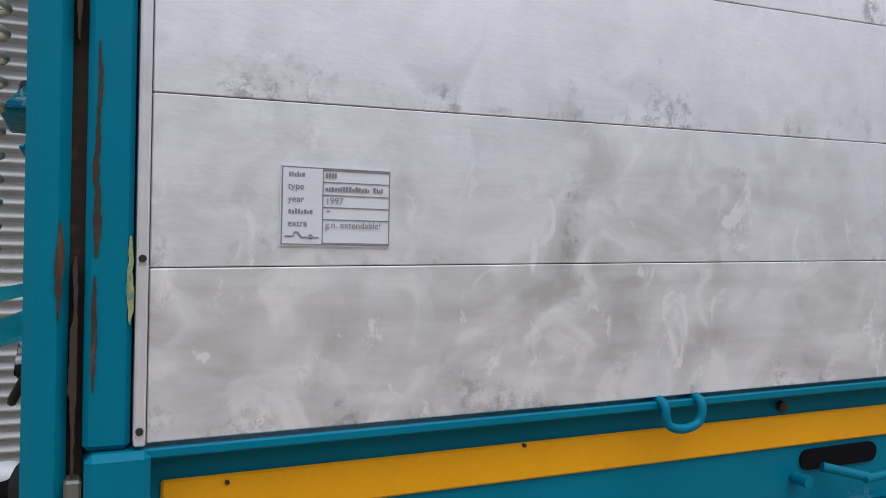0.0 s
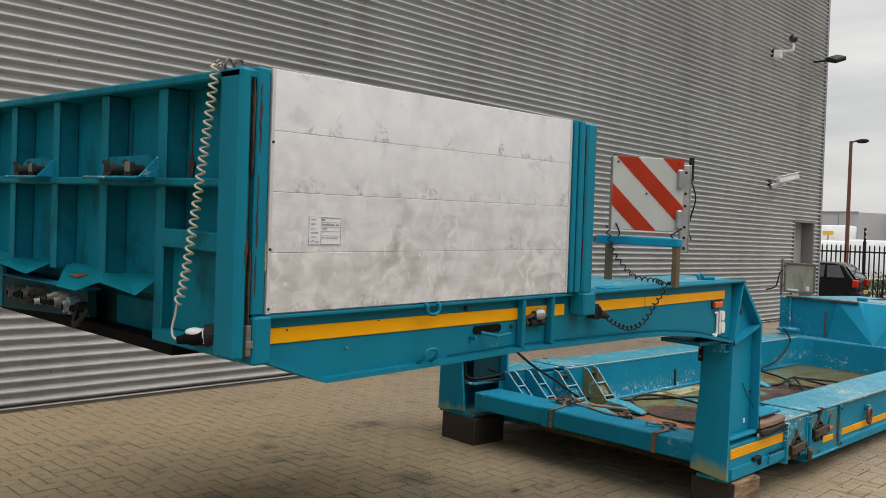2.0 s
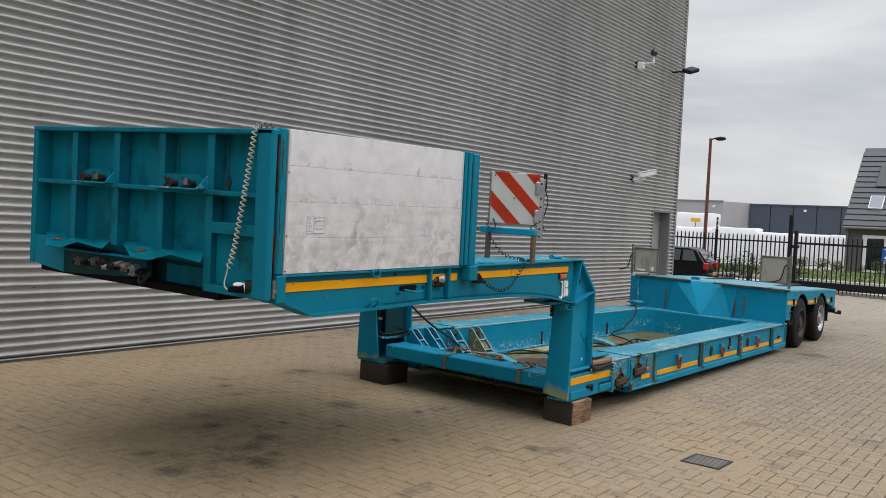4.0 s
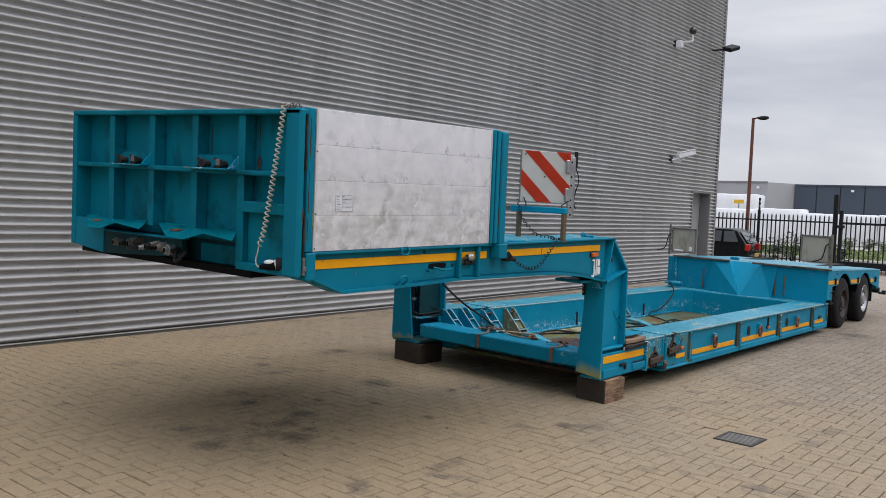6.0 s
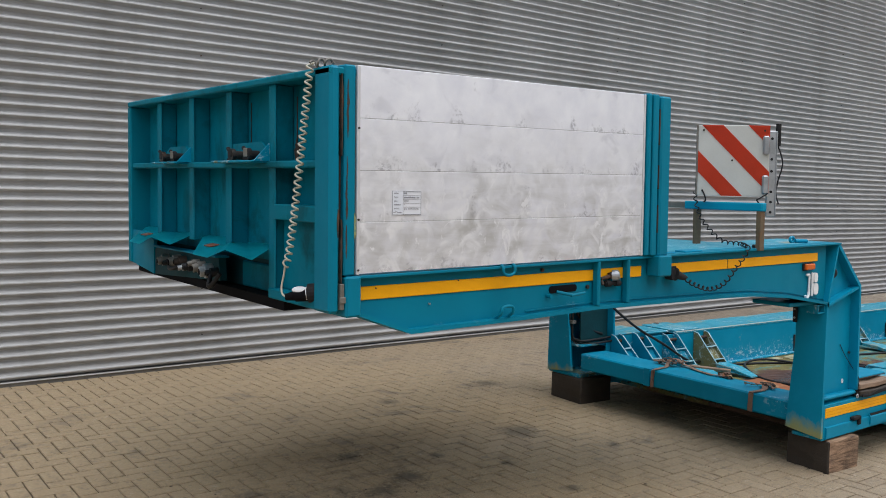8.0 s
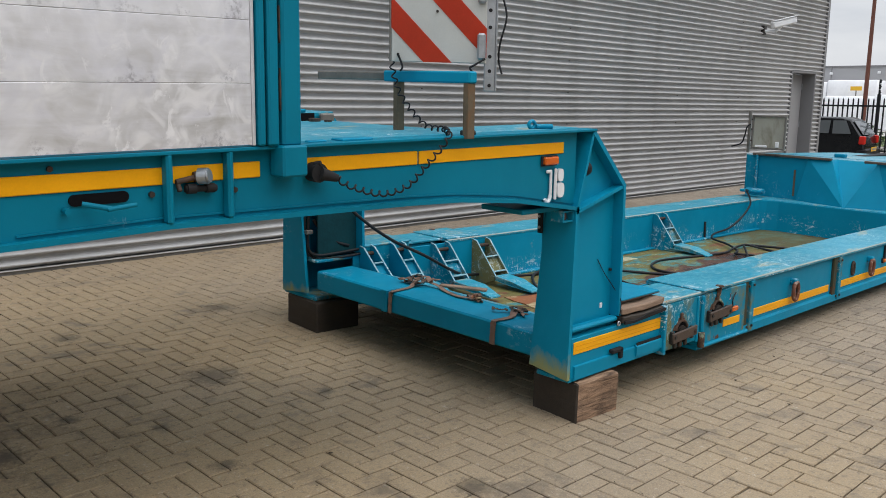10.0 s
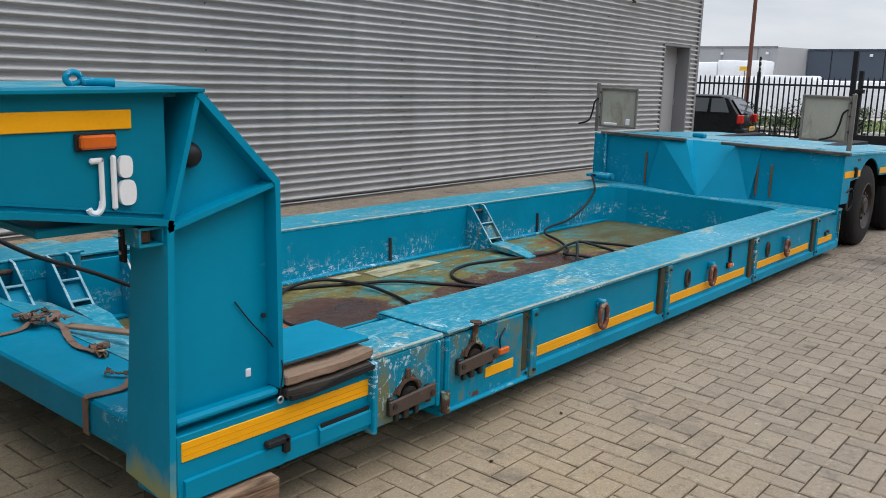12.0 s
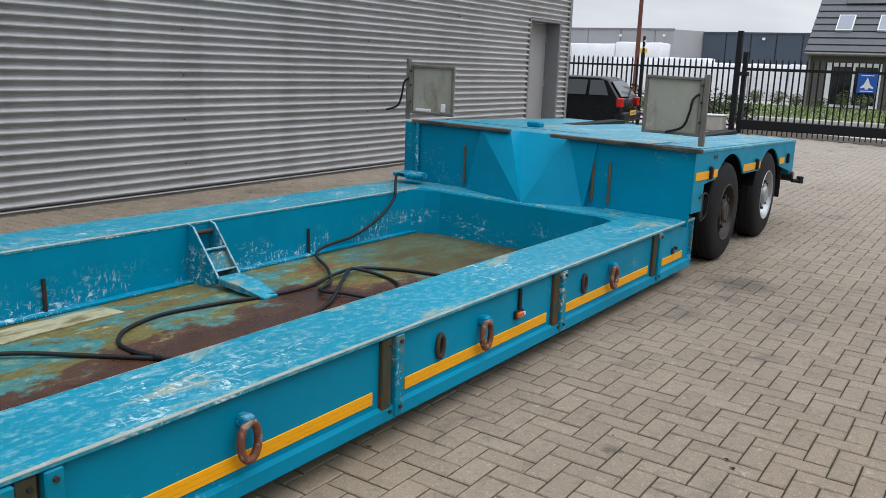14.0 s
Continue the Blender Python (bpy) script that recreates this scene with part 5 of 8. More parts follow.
def writing(text, x, z, size, parent, material, y=-0.0102):
    cu = bpy.data.curves.new("writing", "FONT")
    cu.body, cu.size, cu.extrude = text, size, 0.0001
    tmp = bpy.data.objects.new("writing", cu)
    scene.collection.objects.link(tmp)
    bpy.context.view_layer.update()
    me = bpy.data.meshes.new_from_object(tmp)
    bpy.data.objects.remove(tmp)
    me.materials.append(material)
    ob = new("writing", me)
    ob.matrix_world = Matrix.Translation((x, y, z)) @ Matrix.Rotation(radians(90), 4, "X")
    ob.parent = parent
    return ob


for k, word in enumerate(("year", "type", "extra")):
    writing(word, LX + 0.009, LZ + (0.0535, 0.069, 0.024)[k], 0.0115, lab, ink)
rnd = random.Random(3)
for x0, h, w in ((0.010, 0.0845, 0.020), (0.010, 0.0395, 0.030), (0.056, 0.0845, 0.013), (0.056, 0.0685, 0.040), (0.098, 0.0685, 0.015), (0.118, 0.0685, 0.012)):
    x = LX + x0
    while x < LX + x0 + w:
        bw, bh = rnd.uniform(0.0016, 0.0034), rnd.uniform(0.0035, 0.0065)
        part("label_bar", box(bmesh.new(), x, x + bw, -0.0100, -0.0096, LZ + h, LZ + h + bh, 0), ink, lab)
        x += bw + 0.0011
part("label_bar", box(bmesh.new(), LX + 0.058, LX + 0.062, -0.0100, -0.0096, LZ + 0.043, LZ + 0.0442, 0), ink, lab)
writing("1997", LX + 0.056, LZ + 0.0525, 0.0115, lab, ink)
writing("g.n. extendable!", LX + 0.056, LZ + 0.023, 0.0115, lab, ink)
part("label_drawing", sweep(bmesh.new(), [(LX + 0.006, -0.0098, LZ + 0.012), (LX + 0.016, -0.0098, LZ + 0.012), (LX + 0.018, -0.0098, LZ + 0.017), (LX + 0.022, -0.0098, LZ + 0.017), (LX + 0.026, -0.0098, LZ + 0.011), (LX + 0.048, -0.0098, LZ + 0.011)], 0.0011, 5), ink, lab)
part("label_drawing", rods(((LX + 0.038, -0.0096, LZ + 0.0115), (LX + 0.038, -0.0100, LZ + 0.0115), 0.0032), seg=10), ink, lab)

# -- warning board on its transverse slide bar
BX = 3.02
sg = part("slide_bar", boxes((BX - 0.024, BX + 0.024, -0.035, 0.50, 1.664, 1.712), bev=0.006), teal, trailer, "teal square slide bar on two rusty posts")
part("inner_bar", boxes((BX - 0.018, BX + 0.018, 0.50, 1.0, 1.670, 1.706)), zinc_dirty, sg)
for yp in (-0.012, 0.42):
    part("bar_post", boxes((BX - 0.021, BX + 0.021, yp - 0.015, yp + 0.015, 1.44, 1.664), bev=0.002), post_brown, sg, "rusty flat steel post")
part("post_foot", rods(((BX + 0.0, 0.03, 1.462), (BX + 0.06, 0.01, 1.462), 0.011)), dark_steel, sg)
sg2 = part("slide_bar", boxes((BX - 0.024, BX + 0.024, NW - 0.54, NW + 0.0, 1.668, 1.716), bev=0.006), teal, trailer, "teal square slide bar on two rusty posts")
part("inner_bar", boxes((BX - 0.018, BX + 0.018, 1.56, NW - 0.54, 1.674, 1.710)), zinc_dirty, sg2)
for yp in (NW - 0.03, NW - 0.40):
    part("bar_post", boxes((BX - 0.021, BX + 0.021, yp - 0.015, yp + 0.015, 1.44, 1.668), bev=0.002), post_brown, sg2, "rusty flat steel post")


def warning_board(m, face):
    """A square warning board 0.42 wide in its own x-z plane, its face towards -y."""
    S = 0.415
    wb = part("warning_board", box(bmesh.new(), 0, S, 0.0, 0.012, 0, S, 0.003, m), sign_white if face else sign_back, trailer, "square red and white striped warning board" if face else "square warning board seen from its beige back, in a grey frame")
    if face:
        bm = bmesh.new()
        for lo_c, hi_c in ((-0.275, -0.15), (0.02, 0.145), (0.29, 0.45)):
            pts = clip_band(S, lo_c, hi_c)
            bm.faces.new([bm.verts.new(m @ Vector((px, -0.0025, pz))) for px, pz in pts])
        bmesh.ops.solidify(bm, geom=list(bm.faces), thickness=0.002)
        part("red_band", bm, sign_red, wb, "red reflective bands")
        for px, pz in ((0.03, 0.03), (S - 0.03, S - 0.03), (0.03, S - 0.03), (0.2, 0.21)):
            part("rivet", rod(bmesh.new(), m @ Vector((px, 0, pz)), m @ Vector((px, -0.006, pz)), 0.006, seg=8), dark_steel, wb)
    else:
        for a in ((0, S, -0.02, 0.0, 0, 0.022), (0, S, -0.02, 0.0, S - 0.022, S), (0, 0.022, -0.02, 0.0, 0.022, S - 0.022), (S - 0.022, S, -0.02, 0.0, 0.022, S - 0.022)):
            part("frame_bar", box(bmesh.new(), *a, 0.003, m), zinc_dirty, wb)
    return wb


def clip_band(S, lo, hi):
    """The corners of a band across a square, along its falling diagonal."""
    poly = [(0, 0), (S, 0), (S, S), (0, S)]
    for sign, c in ((1, lo), (-1, hi)):
        out = []
        for i in range(len(poly)):
            p, q = poly[i], poly[(i + 1) % len(poly)]
            dp, dq = sign * (p[0] + p[1] - S - c), sign * (q[0] + q[1] - S - c)
            if dp >= 0:
                out.append(p)
            if dp * dq < 0:
                t = dp / (dp - dq)
                out.append((p[0] + t * (q[0] - p[0]), p[1] + t * (q[1] - p[1])))
        poly = out
        if not poly:
            return []
    return poly


SA = math.atan2(0.058 - 0.36, 3.20 - 2.92)
sm = Matrix.Translation((2.905, 0.340, 1.748)) @ Matrix.Rotation(SA, 4, "Z") @ Matrix.Diagonal((0.97, 1, 1, 1))
board = warning_board(sm, True)
part("edge_strip", box(bmesh.new(), -0.010, 0.0, 0.0, 0.022, 0.0, 0.415, 0.002, sm), zinc_dirty, board)
hb = part("hinge_bracket", box(bmesh.new(), 0.405, 0.455, 0.006, 0.045, -0.115, 0.385, 0.004, sm), zinc, board, "galvanised perforated hinge bracket")
part("bracket_flange", box(bmesh.new(), 0.455, 0.462, 0.006, 0.085, -0.115, 0.385, 0.002, sm), zinc, hb)
for zz in (0.07, 0.30):
    part("clamp", box(bmesh.new(), 0.375, 0.412, -0.022, 0.012, zz - 0.055, zz + 0.055, 0.008, sm), zinc, hb)
for zz in (-0.09, -0.03, 0.03, 0.15, 0.22, 0.34):
    part("bracket_hole", rod(bmesh.new(), sm @ Vector((0.430, 0.006, zz)), sm @ Vector((0.430, 0.0035, zz)), 0.008, seg=10), black_rubber, hb)
part("grab_handle", rod(bmesh.new(), sm @ Vector((0.475, 0.06, 0.30)), sm @ Vector((0.475, 0.06, 0.43)), 0.015, seg=12), black_rubber, hb)
part("wire", sweep(bmesh.new(), spline([sm @ Vector(p) for p in ((0.475, 0.06, 0.30), (0.50, 0.04, 0.2), (0.475, 0.04, 0.09), (0.47, 0.06, 0.02), (0.485, 0.05, -0.04))], 6), 0.0045, 6), hose_black, hb, "loose black wire", FLAT, 60)
part("wire", sweep(bmesh.new(), spline([sm @ Vector(p) for p in ((0.03, -0.01, 0.03), (0.05, -0.012, -0.02), (0.04, -0.01, -0.04))], 6), 0.0045, 6), hose_black, board, "loose black wire", FLAT, 60)
part("wire", sweep(bmesh.new(), spline([sm @ Vector(p) for p in ((0.41, -0.02, 0.02), (0.36, -0.03, -0.01), (0.345, -0.03, -0.02), (0.36, -0.03, -0.04))], 6), 0.0045, 6), hose_black, board, "loose black wire", FLAT, 60)

# -- sunken bed: side beams
BX0, BX1 = 5.05, 10.88


def bed_beam(y_out, sgn):
    """One box beam with overhanging top plate and a stepped lower rail; sgn points outwards."""
    inn = y_out - sgn * 0.37
    so = lambda a, b: sorted((a, b))
    g = part("side_beam", boxes((BX0, BX1, *so(y_out - sgn * 0.025, y_out - sgn * 0.035), 0.165, 0.478), bev=0), teal, trailer, "teal hollow side beam of the bed", BED)
    part("inner_web", boxes((4.12, 10.36, *so(inn, inn + sgn * 0.012), 0.12, 0.480), bev=0.003), teal_inner, g, "", BED)
    part("top_plate", boxes((BX0, BX1, *so(y_out + sgn * 0.004, inn - sgn * 0.004), 0.478, 0.500), bev=0.005), teal_worn, g, "worn top plate with scratches down to bare metal", BED)
    part("lower_rail", prism(bmesh.new(), [(y_out - sgn * 0.03, 0.198), (y_out - sgn * 0.004, 0.186), (y_out - sgn * 0.002, 0.135), (y_out - sgn * 0.2, 0.135), (y_out - sgn * 0.2, 0.15), (y_out - sgn * 0.03, 0.16)], BX0, BX1, "x"), teal, g, "", BED)
    part("end_plate", boxes((BX1 - 0.012, BX1, *so(y_out, inn), 0.14, 0.478)), teal_grimy, g, "", BED)
    part("inner_ledge", boxes((4.3, 10.36, *so(inn - sgn * 0.05, inn), 0.140, 0.158)), teal_scuffed, g, "", BED)
    return g


near_beam = bed_beam(0.0, -1)
far_beam = bed_beam(BW, 1)
for x0, x1 in ((5.80, 7.06), (7.27, 8.53), (8.76, 10.02), (10.29, 10.72)):
    tape = part("yellow_stripe", boxes((x0, x1, 0.019, 0.0245, 0.220, 0.273), bev=0.002), stripe_yellow, near_beam, "yellow reflective stripe", BED)
    for z in (0.236, 0.255):
        part("tape_seam", boxes((x0 + 0.004, x1 - 0.004, 0.0185, 0.0195, z, z + 0.0014), bev=0), tape_seam, tape, "", BED)
for xb in (5.70, 7.165, 8.645, 10.13):
    pk = part("stanchion_pocket", boxes((xb - 0.065, xb - 0.005, 0.005, 0.045, 0.150, 0.474), bev=0.004), pocket_grime, near_beam, "rusty weathered stanchion pocket", BED)
    part("pocket_bar", boxes((xb + 0.008, xb + 0.062, -0.008, 0.045, 0.146, 0.477), bev=0.004), teal_grimy, pk, "", BED)
    part("pocket_backing", boxes((xb - 0.012, xb + 0.014, 0.020, 0.045, 0.165, 0.468), bev=0.002), black_rubber, pk, "", BED)
    for dx, zz in ((-0.035, 0.18), (0.035, 0.18), (-0.035, 0.452), (0.035, 0.452)):
        part("bolt_head", rods(((xb + dx, -0.01, zz), (xb + dx, -0.018, zz), 0.009), seg=6), dark_steel, pk, "", BED)


def shackle(x, z, size=1.0):
    s = part("lashing_ring", sweep(bmesh.new(), ring_points((x, -0.012, z - 0.055 * size), 0.034 * size, 0.058 * size, 22), 0.0125 * size, 8, True), orange_rust, near_beam, "worn orange lashing ring", BED, 60)
    part("ring_lug", box(bmesh.new(), x - 0.024, x + 0.024, -0.02, 0.045, z - 0.018, z + 0.026, 0.009), teal_scuffed, s, "", BED)
    return s


for xs in (6.39, 7.86, 9.36):
    shackle(xs, 0.382, 1.12)
for xs in (7.52, 8.985, 5.33):
    hl = part("ring_hole", rods(((xs, 0.030, 0.345), (xs, 0.018, 0.345), 0.030), seg=18), black_rubber, near_beam, "dark hole with a folded rusty ring", BED)
    part("hole_rim", sweep(bmesh.new(), ring_points((xs, 0.016, 0.345), 0.024, 0.050, 20), 0.011, 7, True), rust_steel, hl, "", BED, 60)
for xs, zz in ((8.22, 0.335), ):
    tg = part("side_marker_lamp", boxes((xs - 0.040, xs + 0.018, -0.004, 0.020, zz - 0.015, zz + 0.013), bev=0.005), amber, near_beam, "orange side marker lamp on a rubber strap", BED)
    part("lamp_base", boxes((xs - 0.048, xs + 0.034, 0.010, 0.0245, zz - 0.021, zz + 0.020), bev=0.003), black_rubber, tg, "", BED)
    part("reflector", rods(((xs + 0.027, 0.010, zz), (xs + 0.027, 0.000, zz), 0.010), seg=12), white_plastic, tg, "", BED)
    part("strap", boxes((xs - 0.012, xs + 0.012, 0.010, 0.024, zz + 0.02, zz + 0.125), bev=0.003), black_rubber, tg, "", BED)
part("small_fitting", rods(((10.50, 0.045, 0.30), (10.50, 0.01, 0.30), 0.022), ((10.545, 0.045, 0.315), (10.545, 0.0, 0.315), 0.012)), dark_steel, near_beam, "", BED)


# coupler boxes between neck foot and bed
def coupler(y_out, sgn):
    so = lambda a, b: sorted((a, b))
    c = part("coupler_box", boxes((4.63, 5.02, *so(y_out + sgn * 0.012, y_out - sgn * 0.27), 0.205, 0.480), bev=0.006), teal_grimy, trailer, "grimy teal coupler box joining neck and bed", BED)
    part("top_plate", boxes((4.625, 5.045, *so(y_out + sgn * 0.014, y_out - sgn * 0.29), 0.482, 0.502), bev=0.005), teal_worn, c, "", BED)
    part("front_lip", boxes((4.615, 4.640, *so(y_out + sgn * 0.035, y_out - sgn * 0.05), 0.195, 0.48), bev=0.005), teal_scuffed, c, "", BED)
    part("rear_lip", boxes((5.00, 5.022, *so(y_out + sgn * 0.022, y_out - sgn * 0.03), 0.20, 0.478), bev=0.005), teal_scuffed, c, "", BED)
    d = part("coupler_head", boxes((5.040, 5.63, *so(y_out + sgn * 0.010, y_out - sgn * 0.05), 0.165, 0.476), bev=0.006), teal_grimy, trailer, "grimy teal coupler head of the bed", BED)
    part("cap_plate", boxes((5.047, 5.42, *so(y_out + sgn * 0.03, y_out - sgn * 0.36), 0.5015, 0.511), bev=0.004), teal_worn, d, "", BED)
    part("edge_lip", boxes((5.050, 5.075, *so(y_out + sgn * 0.03, y_out), 0.16, 0.478), bev=0.008), teal_scuffed, d, "", BED)
    part("lower_lip", boxes((5.05, 5.66, *so(y_out + sgn * 0.03, y_out - sgn * 0.02), 0.150, 0.172), bev=0.008), teal_scuffed, d, "", BED)
    for root, xc, zc in ((c, 4.83, 0.325), (d, 5.25, 0.385)):
        yy = y_out + sgn * 0.012
        turn = Matrix.Translation((xc, 0, zc)) @ Matrix.Rotation(radians(-3), 4, "Y") @ Matrix.Translation((-xc, 0, -zc))
        k = part("lock_recess", prism(bmesh.new(), [(xc + 0.060 * math.cos(q), zc - 0.03 + 0.062 * math.sin(q)) for q in (math.pi * i / 14 for i in range(15))] + [(xc - 0.060, zc - 0.10), (xc + 0.060, zc - 0.10)], *so(yy - sgn * 0.004, yy + sgn * 0.002)), void_black, root, "dark recess of the coupling lock", BED)
        part("lock_jaw", sweep(bmesh.new(), [Vector((xc + 0.064 * math.cos(q), yy + sgn * 0.004, zc - 0.03 + 0.066 * math.sin(q))) for q in (math.pi * (0.08 + 0.84 * i / 14) for i in range(15))], 0.009, 8), rust_bright, k, "rust-orange arch over the lock", BED, 60)
        part("lock_drum", rods(((xc, yy, zc - 0.035), (xc, yy + sgn * 0.016, zc - 0.035), 0.042), seg=24), dark_steel, k, "", BED, 40)
        part("lock_bar", box(bmesh.new(), xc - 0.135, xc + 0.135, *so(yy + sgn * 0.020, yy + sgn * 0.034), zc - 0.070, zc - 0.012, 0.004, turn), lock_steel, k, "brown rusty flat lock bar", BED)
        for dx in (-0.11, 0.11):
            part("bar_bolt", rods(((xc + dx, yy + sgn * 0.032, zc - 0.040), (xc + dx, yy + sgn * 0.040, zc - 0.040), 0.012), seg=6), dark_steel, k, "", BED)
            part("bar_stay", boxes((xc + dx - 0.013, xc + dx + 0.013, *so(yy - sgn * 0.002, yy + sgn * 0.020), zc - 0.085, zc - 0.012)), dark_steel, k, "", BED)
        for fx, fw in ((-0.085, 0.022), (-0.035, 0.030), (0.030, 0.022)):
            part("lock_foot", boxes((xc + fx, xc + fx + fw, *so(yy, yy + sgn * 0.018), zc - 0.115, zc - 0.068)), dark_steel, k, "", BED)
        part("lock_tab", box(bmesh.new(), xc - 0.016, xc + 0.012, *so(yy, yy + sgn * 0.012), zc + 0.030, zc + 0.085, 0.005, turn), rust_bright, k, "", BED)
        part("rust_halo", prism(bmesh.new(), [(xc + (0.076 + 0.012 * math.sin(5 * q) + 0.006 * math.sin(13 * q)) * math.cos(q), zc - 0.02 + (0.070 + 0.010 * math.sin(7 * q + 1) + 0.005 * math.sin(17 * q)) * math.sin(q)) for q in (math.pi * (0.02 + 0.96 * i / 22) for i in range(23))], *so(yy - sgn * 0.003, yy + sgn * 0.0012)), rust_bright, k, "flaking rust round the lock", BED)
    part("rust_bulge", rods(((5.045, y_out + sgn * 0.03, 0.165), (5.045, y_out + sgn * 0.03, 0.255), 0.020)), rust_bright, d, "", BED)
    part("pin_head", rods(((5.25, y_out + sgn * 0.016, 0.45), (5.25, y_out + sgn * 0.020, 0.506), 0.014), ((5.25, y_out + sgn * 0.020, 0.506), (5.25, y_out + sgn * 0.020, 0.514), 0.026), seg=16), rust_bright, d, "", BED)
    part("chalk_mark", sweep(bmesh.new(), spline([(5.41, y_out + sgn * 0.012, 0.44), (5.42, y_out + sgn * 0.012, 0.415), (5.405, y_out + sgn * 0.012, 0.40)], 4), 0.003, 5), ink, d, "", BED)
    part("yellow_stripe", boxes((5.34, 5.555, *so(y_out + sgn * 0.009, y_out + sgn * 0.0145), 0.236, 0.282), bev=0.002), stripe_yellow, d, "yellow reflective stripe", BED)
    lm = part("side_marker_lamp", boxes((5.425, 5.50, *so(y_out + sgn * 0.009, y_out + sgn * 0.03), 0.322, 0.352), bev=0.005), amber, d, "small dull orange marker lamp", BED)
    part("lamp_wire", sweep(bmesh.new(), spline([(5.44, y_out + sgn * 0.02, 0.352), (5.43, y_out + sgn * 0.022, 0.40), (5.47, y_out + sgn * 0.02, 0.44)], 5), 0.004, 6), hose_black, lm, "", BED)
    return c


coupler(0.0, -1)
coupler(BW, 1)


def worn_edge(parent, x0, x1, y, z, sgn, seed):
    """A ribbon of bare metal along a plate's edge, as wide as the paint is rubbed off; sgn points away from the plate."""
    n = int((x1 - x0) / 0.012)
    bm = bmesh.new()
    rows = []
    for i in range(n + 1):
        x = x0 + (x1 - x0) * i / n
        w = 0.0008 + 0.0042 * max(0.0, 0.35 + noise.noise(Vector((x * 3.1, seed, 0))) + 0.8 * noise.noise(Vector((x * 19.0, seed, 3))))
        rows.append([bm.verts.new(p) for p in ((x, y - sgn * (0.005 + w), z + 0.0006), (x, y - sgn * 0.005, z + 0.0006), (x, y + sgn * 0.0006, z - 0.005), (x, y + sgn * 0.0006, z - 0.007 - 0.3 * w))])
    for a, b in zip(rows, rows[1:]):
        for k in range(3):
            bm.faces.new((a[k], b[k], b[k + 1], a[k + 1]))
    return part("worn_edge", bm, edge_wear, parent, "plate edge worn to bare metal", BED)


worn_edge(near_beam, BX0 + 0.37, BX1, -0.004, 0.500, -1, 1)
worn_edge(near_beam, BX0, 10.34, 0.374, 0.500, 1, 2)
worn_edge(far_beam, BX0, 10.34, BW - 0.374, 0.500, -1, 3)
worn_edge(near_beam, 5.05, 5.415, -0.030, 0.511, -1, 4)
worn_edge(near_beam, 4.63, 5.04, -0.014, 0.502, -1, 5)

# neck foot: cross beam, hinged cover and old planks
cross = part("cross_beam", boxes((3.80, 4.10, 0.20, NW - 0.36, 0.285, 0.415), bev=0.010), teal_beam, trailer, "teal cross beam between the front legs")
part("sloping_apron", prism(bmesh.new(), [(4.10, 0.413), (4.42, 0.315), (4.42, 0.30), (4.10, 0.395)], 0.35, NW - 0.45), teal_worn, cross)
part("base_side", boxes((4.2, 4.62, 0.06, 0.30, 0.22, 0.40)), teal, cross)
part("blue_strap", boxes((3.788, 3.80, 1.39, 1.445, 0.285, 0.420), (3.79, 3.90, 1.39, 1.445, 0.416, 0.421), bev=0.002), teal_scuffed, cross, "loose blue cloth strap")
cover = part("hinged_cover", box(bmesh.new(), 4.225, 4.668, 0.045, 0.34, 0.541, 0.554, 0.004), teal, cross, "teal cover plate lying on old planks")
part("cover_edge", boxes((4.23, 4.665, 0.041, 0.0452, 0.5395, 0.5445), bev=0.001), rust_steel, cover)
part("far_cover", boxes((4.215, 4.66, NW - 0.36, NW - 0.04, 0.528, 0.542), bev=0.004), teal_worn, cross, "teal cover plate on the wall side")
part("far_cover_block", boxes((4.22, 4.64, NW - 0.355, NW - 0.06, 0.42, 0.527), bev=0.004), teal_grimy, cross)
for k, (y0, z0, th, sag) in enumerate(((-0.012, 0.493, 0.034, 0.010), (-0.022, 0.448, 0.034, 0.006), (0.075, 0.497, 0.036, 0.004), (0.170, 0.497, 0.036, 0.004), (0.065, 0.450, 0.036, 0.004), (0.165, 0.450, 0.036, 0.004))):
    bm = bmesh.new()
    box(bm, 4.215, 4.640 - 0.012 * (k % 3), y0, y0 + 0.092, z0, z0 + th, 0.005)
    bmesh.ops.subdivide_edges(bm, edges=[e for e in bm.edges if abs(e.verts[0].co.x - e.verts[1].co.x) > 0.2], cuts=9)
    for v in bm.verts:
        v.co.z += -sag * math.sin((v.co.x - 4.22) / 0.41 * math.pi) + 0.007 * noise.noise(v.co * 11 + Vector((k, 0, 0)))
        v.co.y += 0.010 * noise.noise(v.co * 9)
    part("plank", bm, (plank_wood, timber_dark, plank_wood, plank_wood, timber_dark, timber_dark)[k], cover, "old splintered plank")
part("tarp_flap", prism(bmesh.new(), [(4.22, 0.462), (4.32, 0.452), (4.44, 0.470), (4.62, 0.474), (4.62, 0.458), (4.45, 0.448), (4.30, 0.440), (4.22, 0.444)], -0.034, -0.024), black_rubber, cover, "torn dark rubber flap")
part("lock_ring", sweep(bmesh.new(), ring_points((4.19, -0.012, 0.452), 0.011, 0.011, 14), 0.004, 6, True), zinc, cover, "", FLAT, 60)

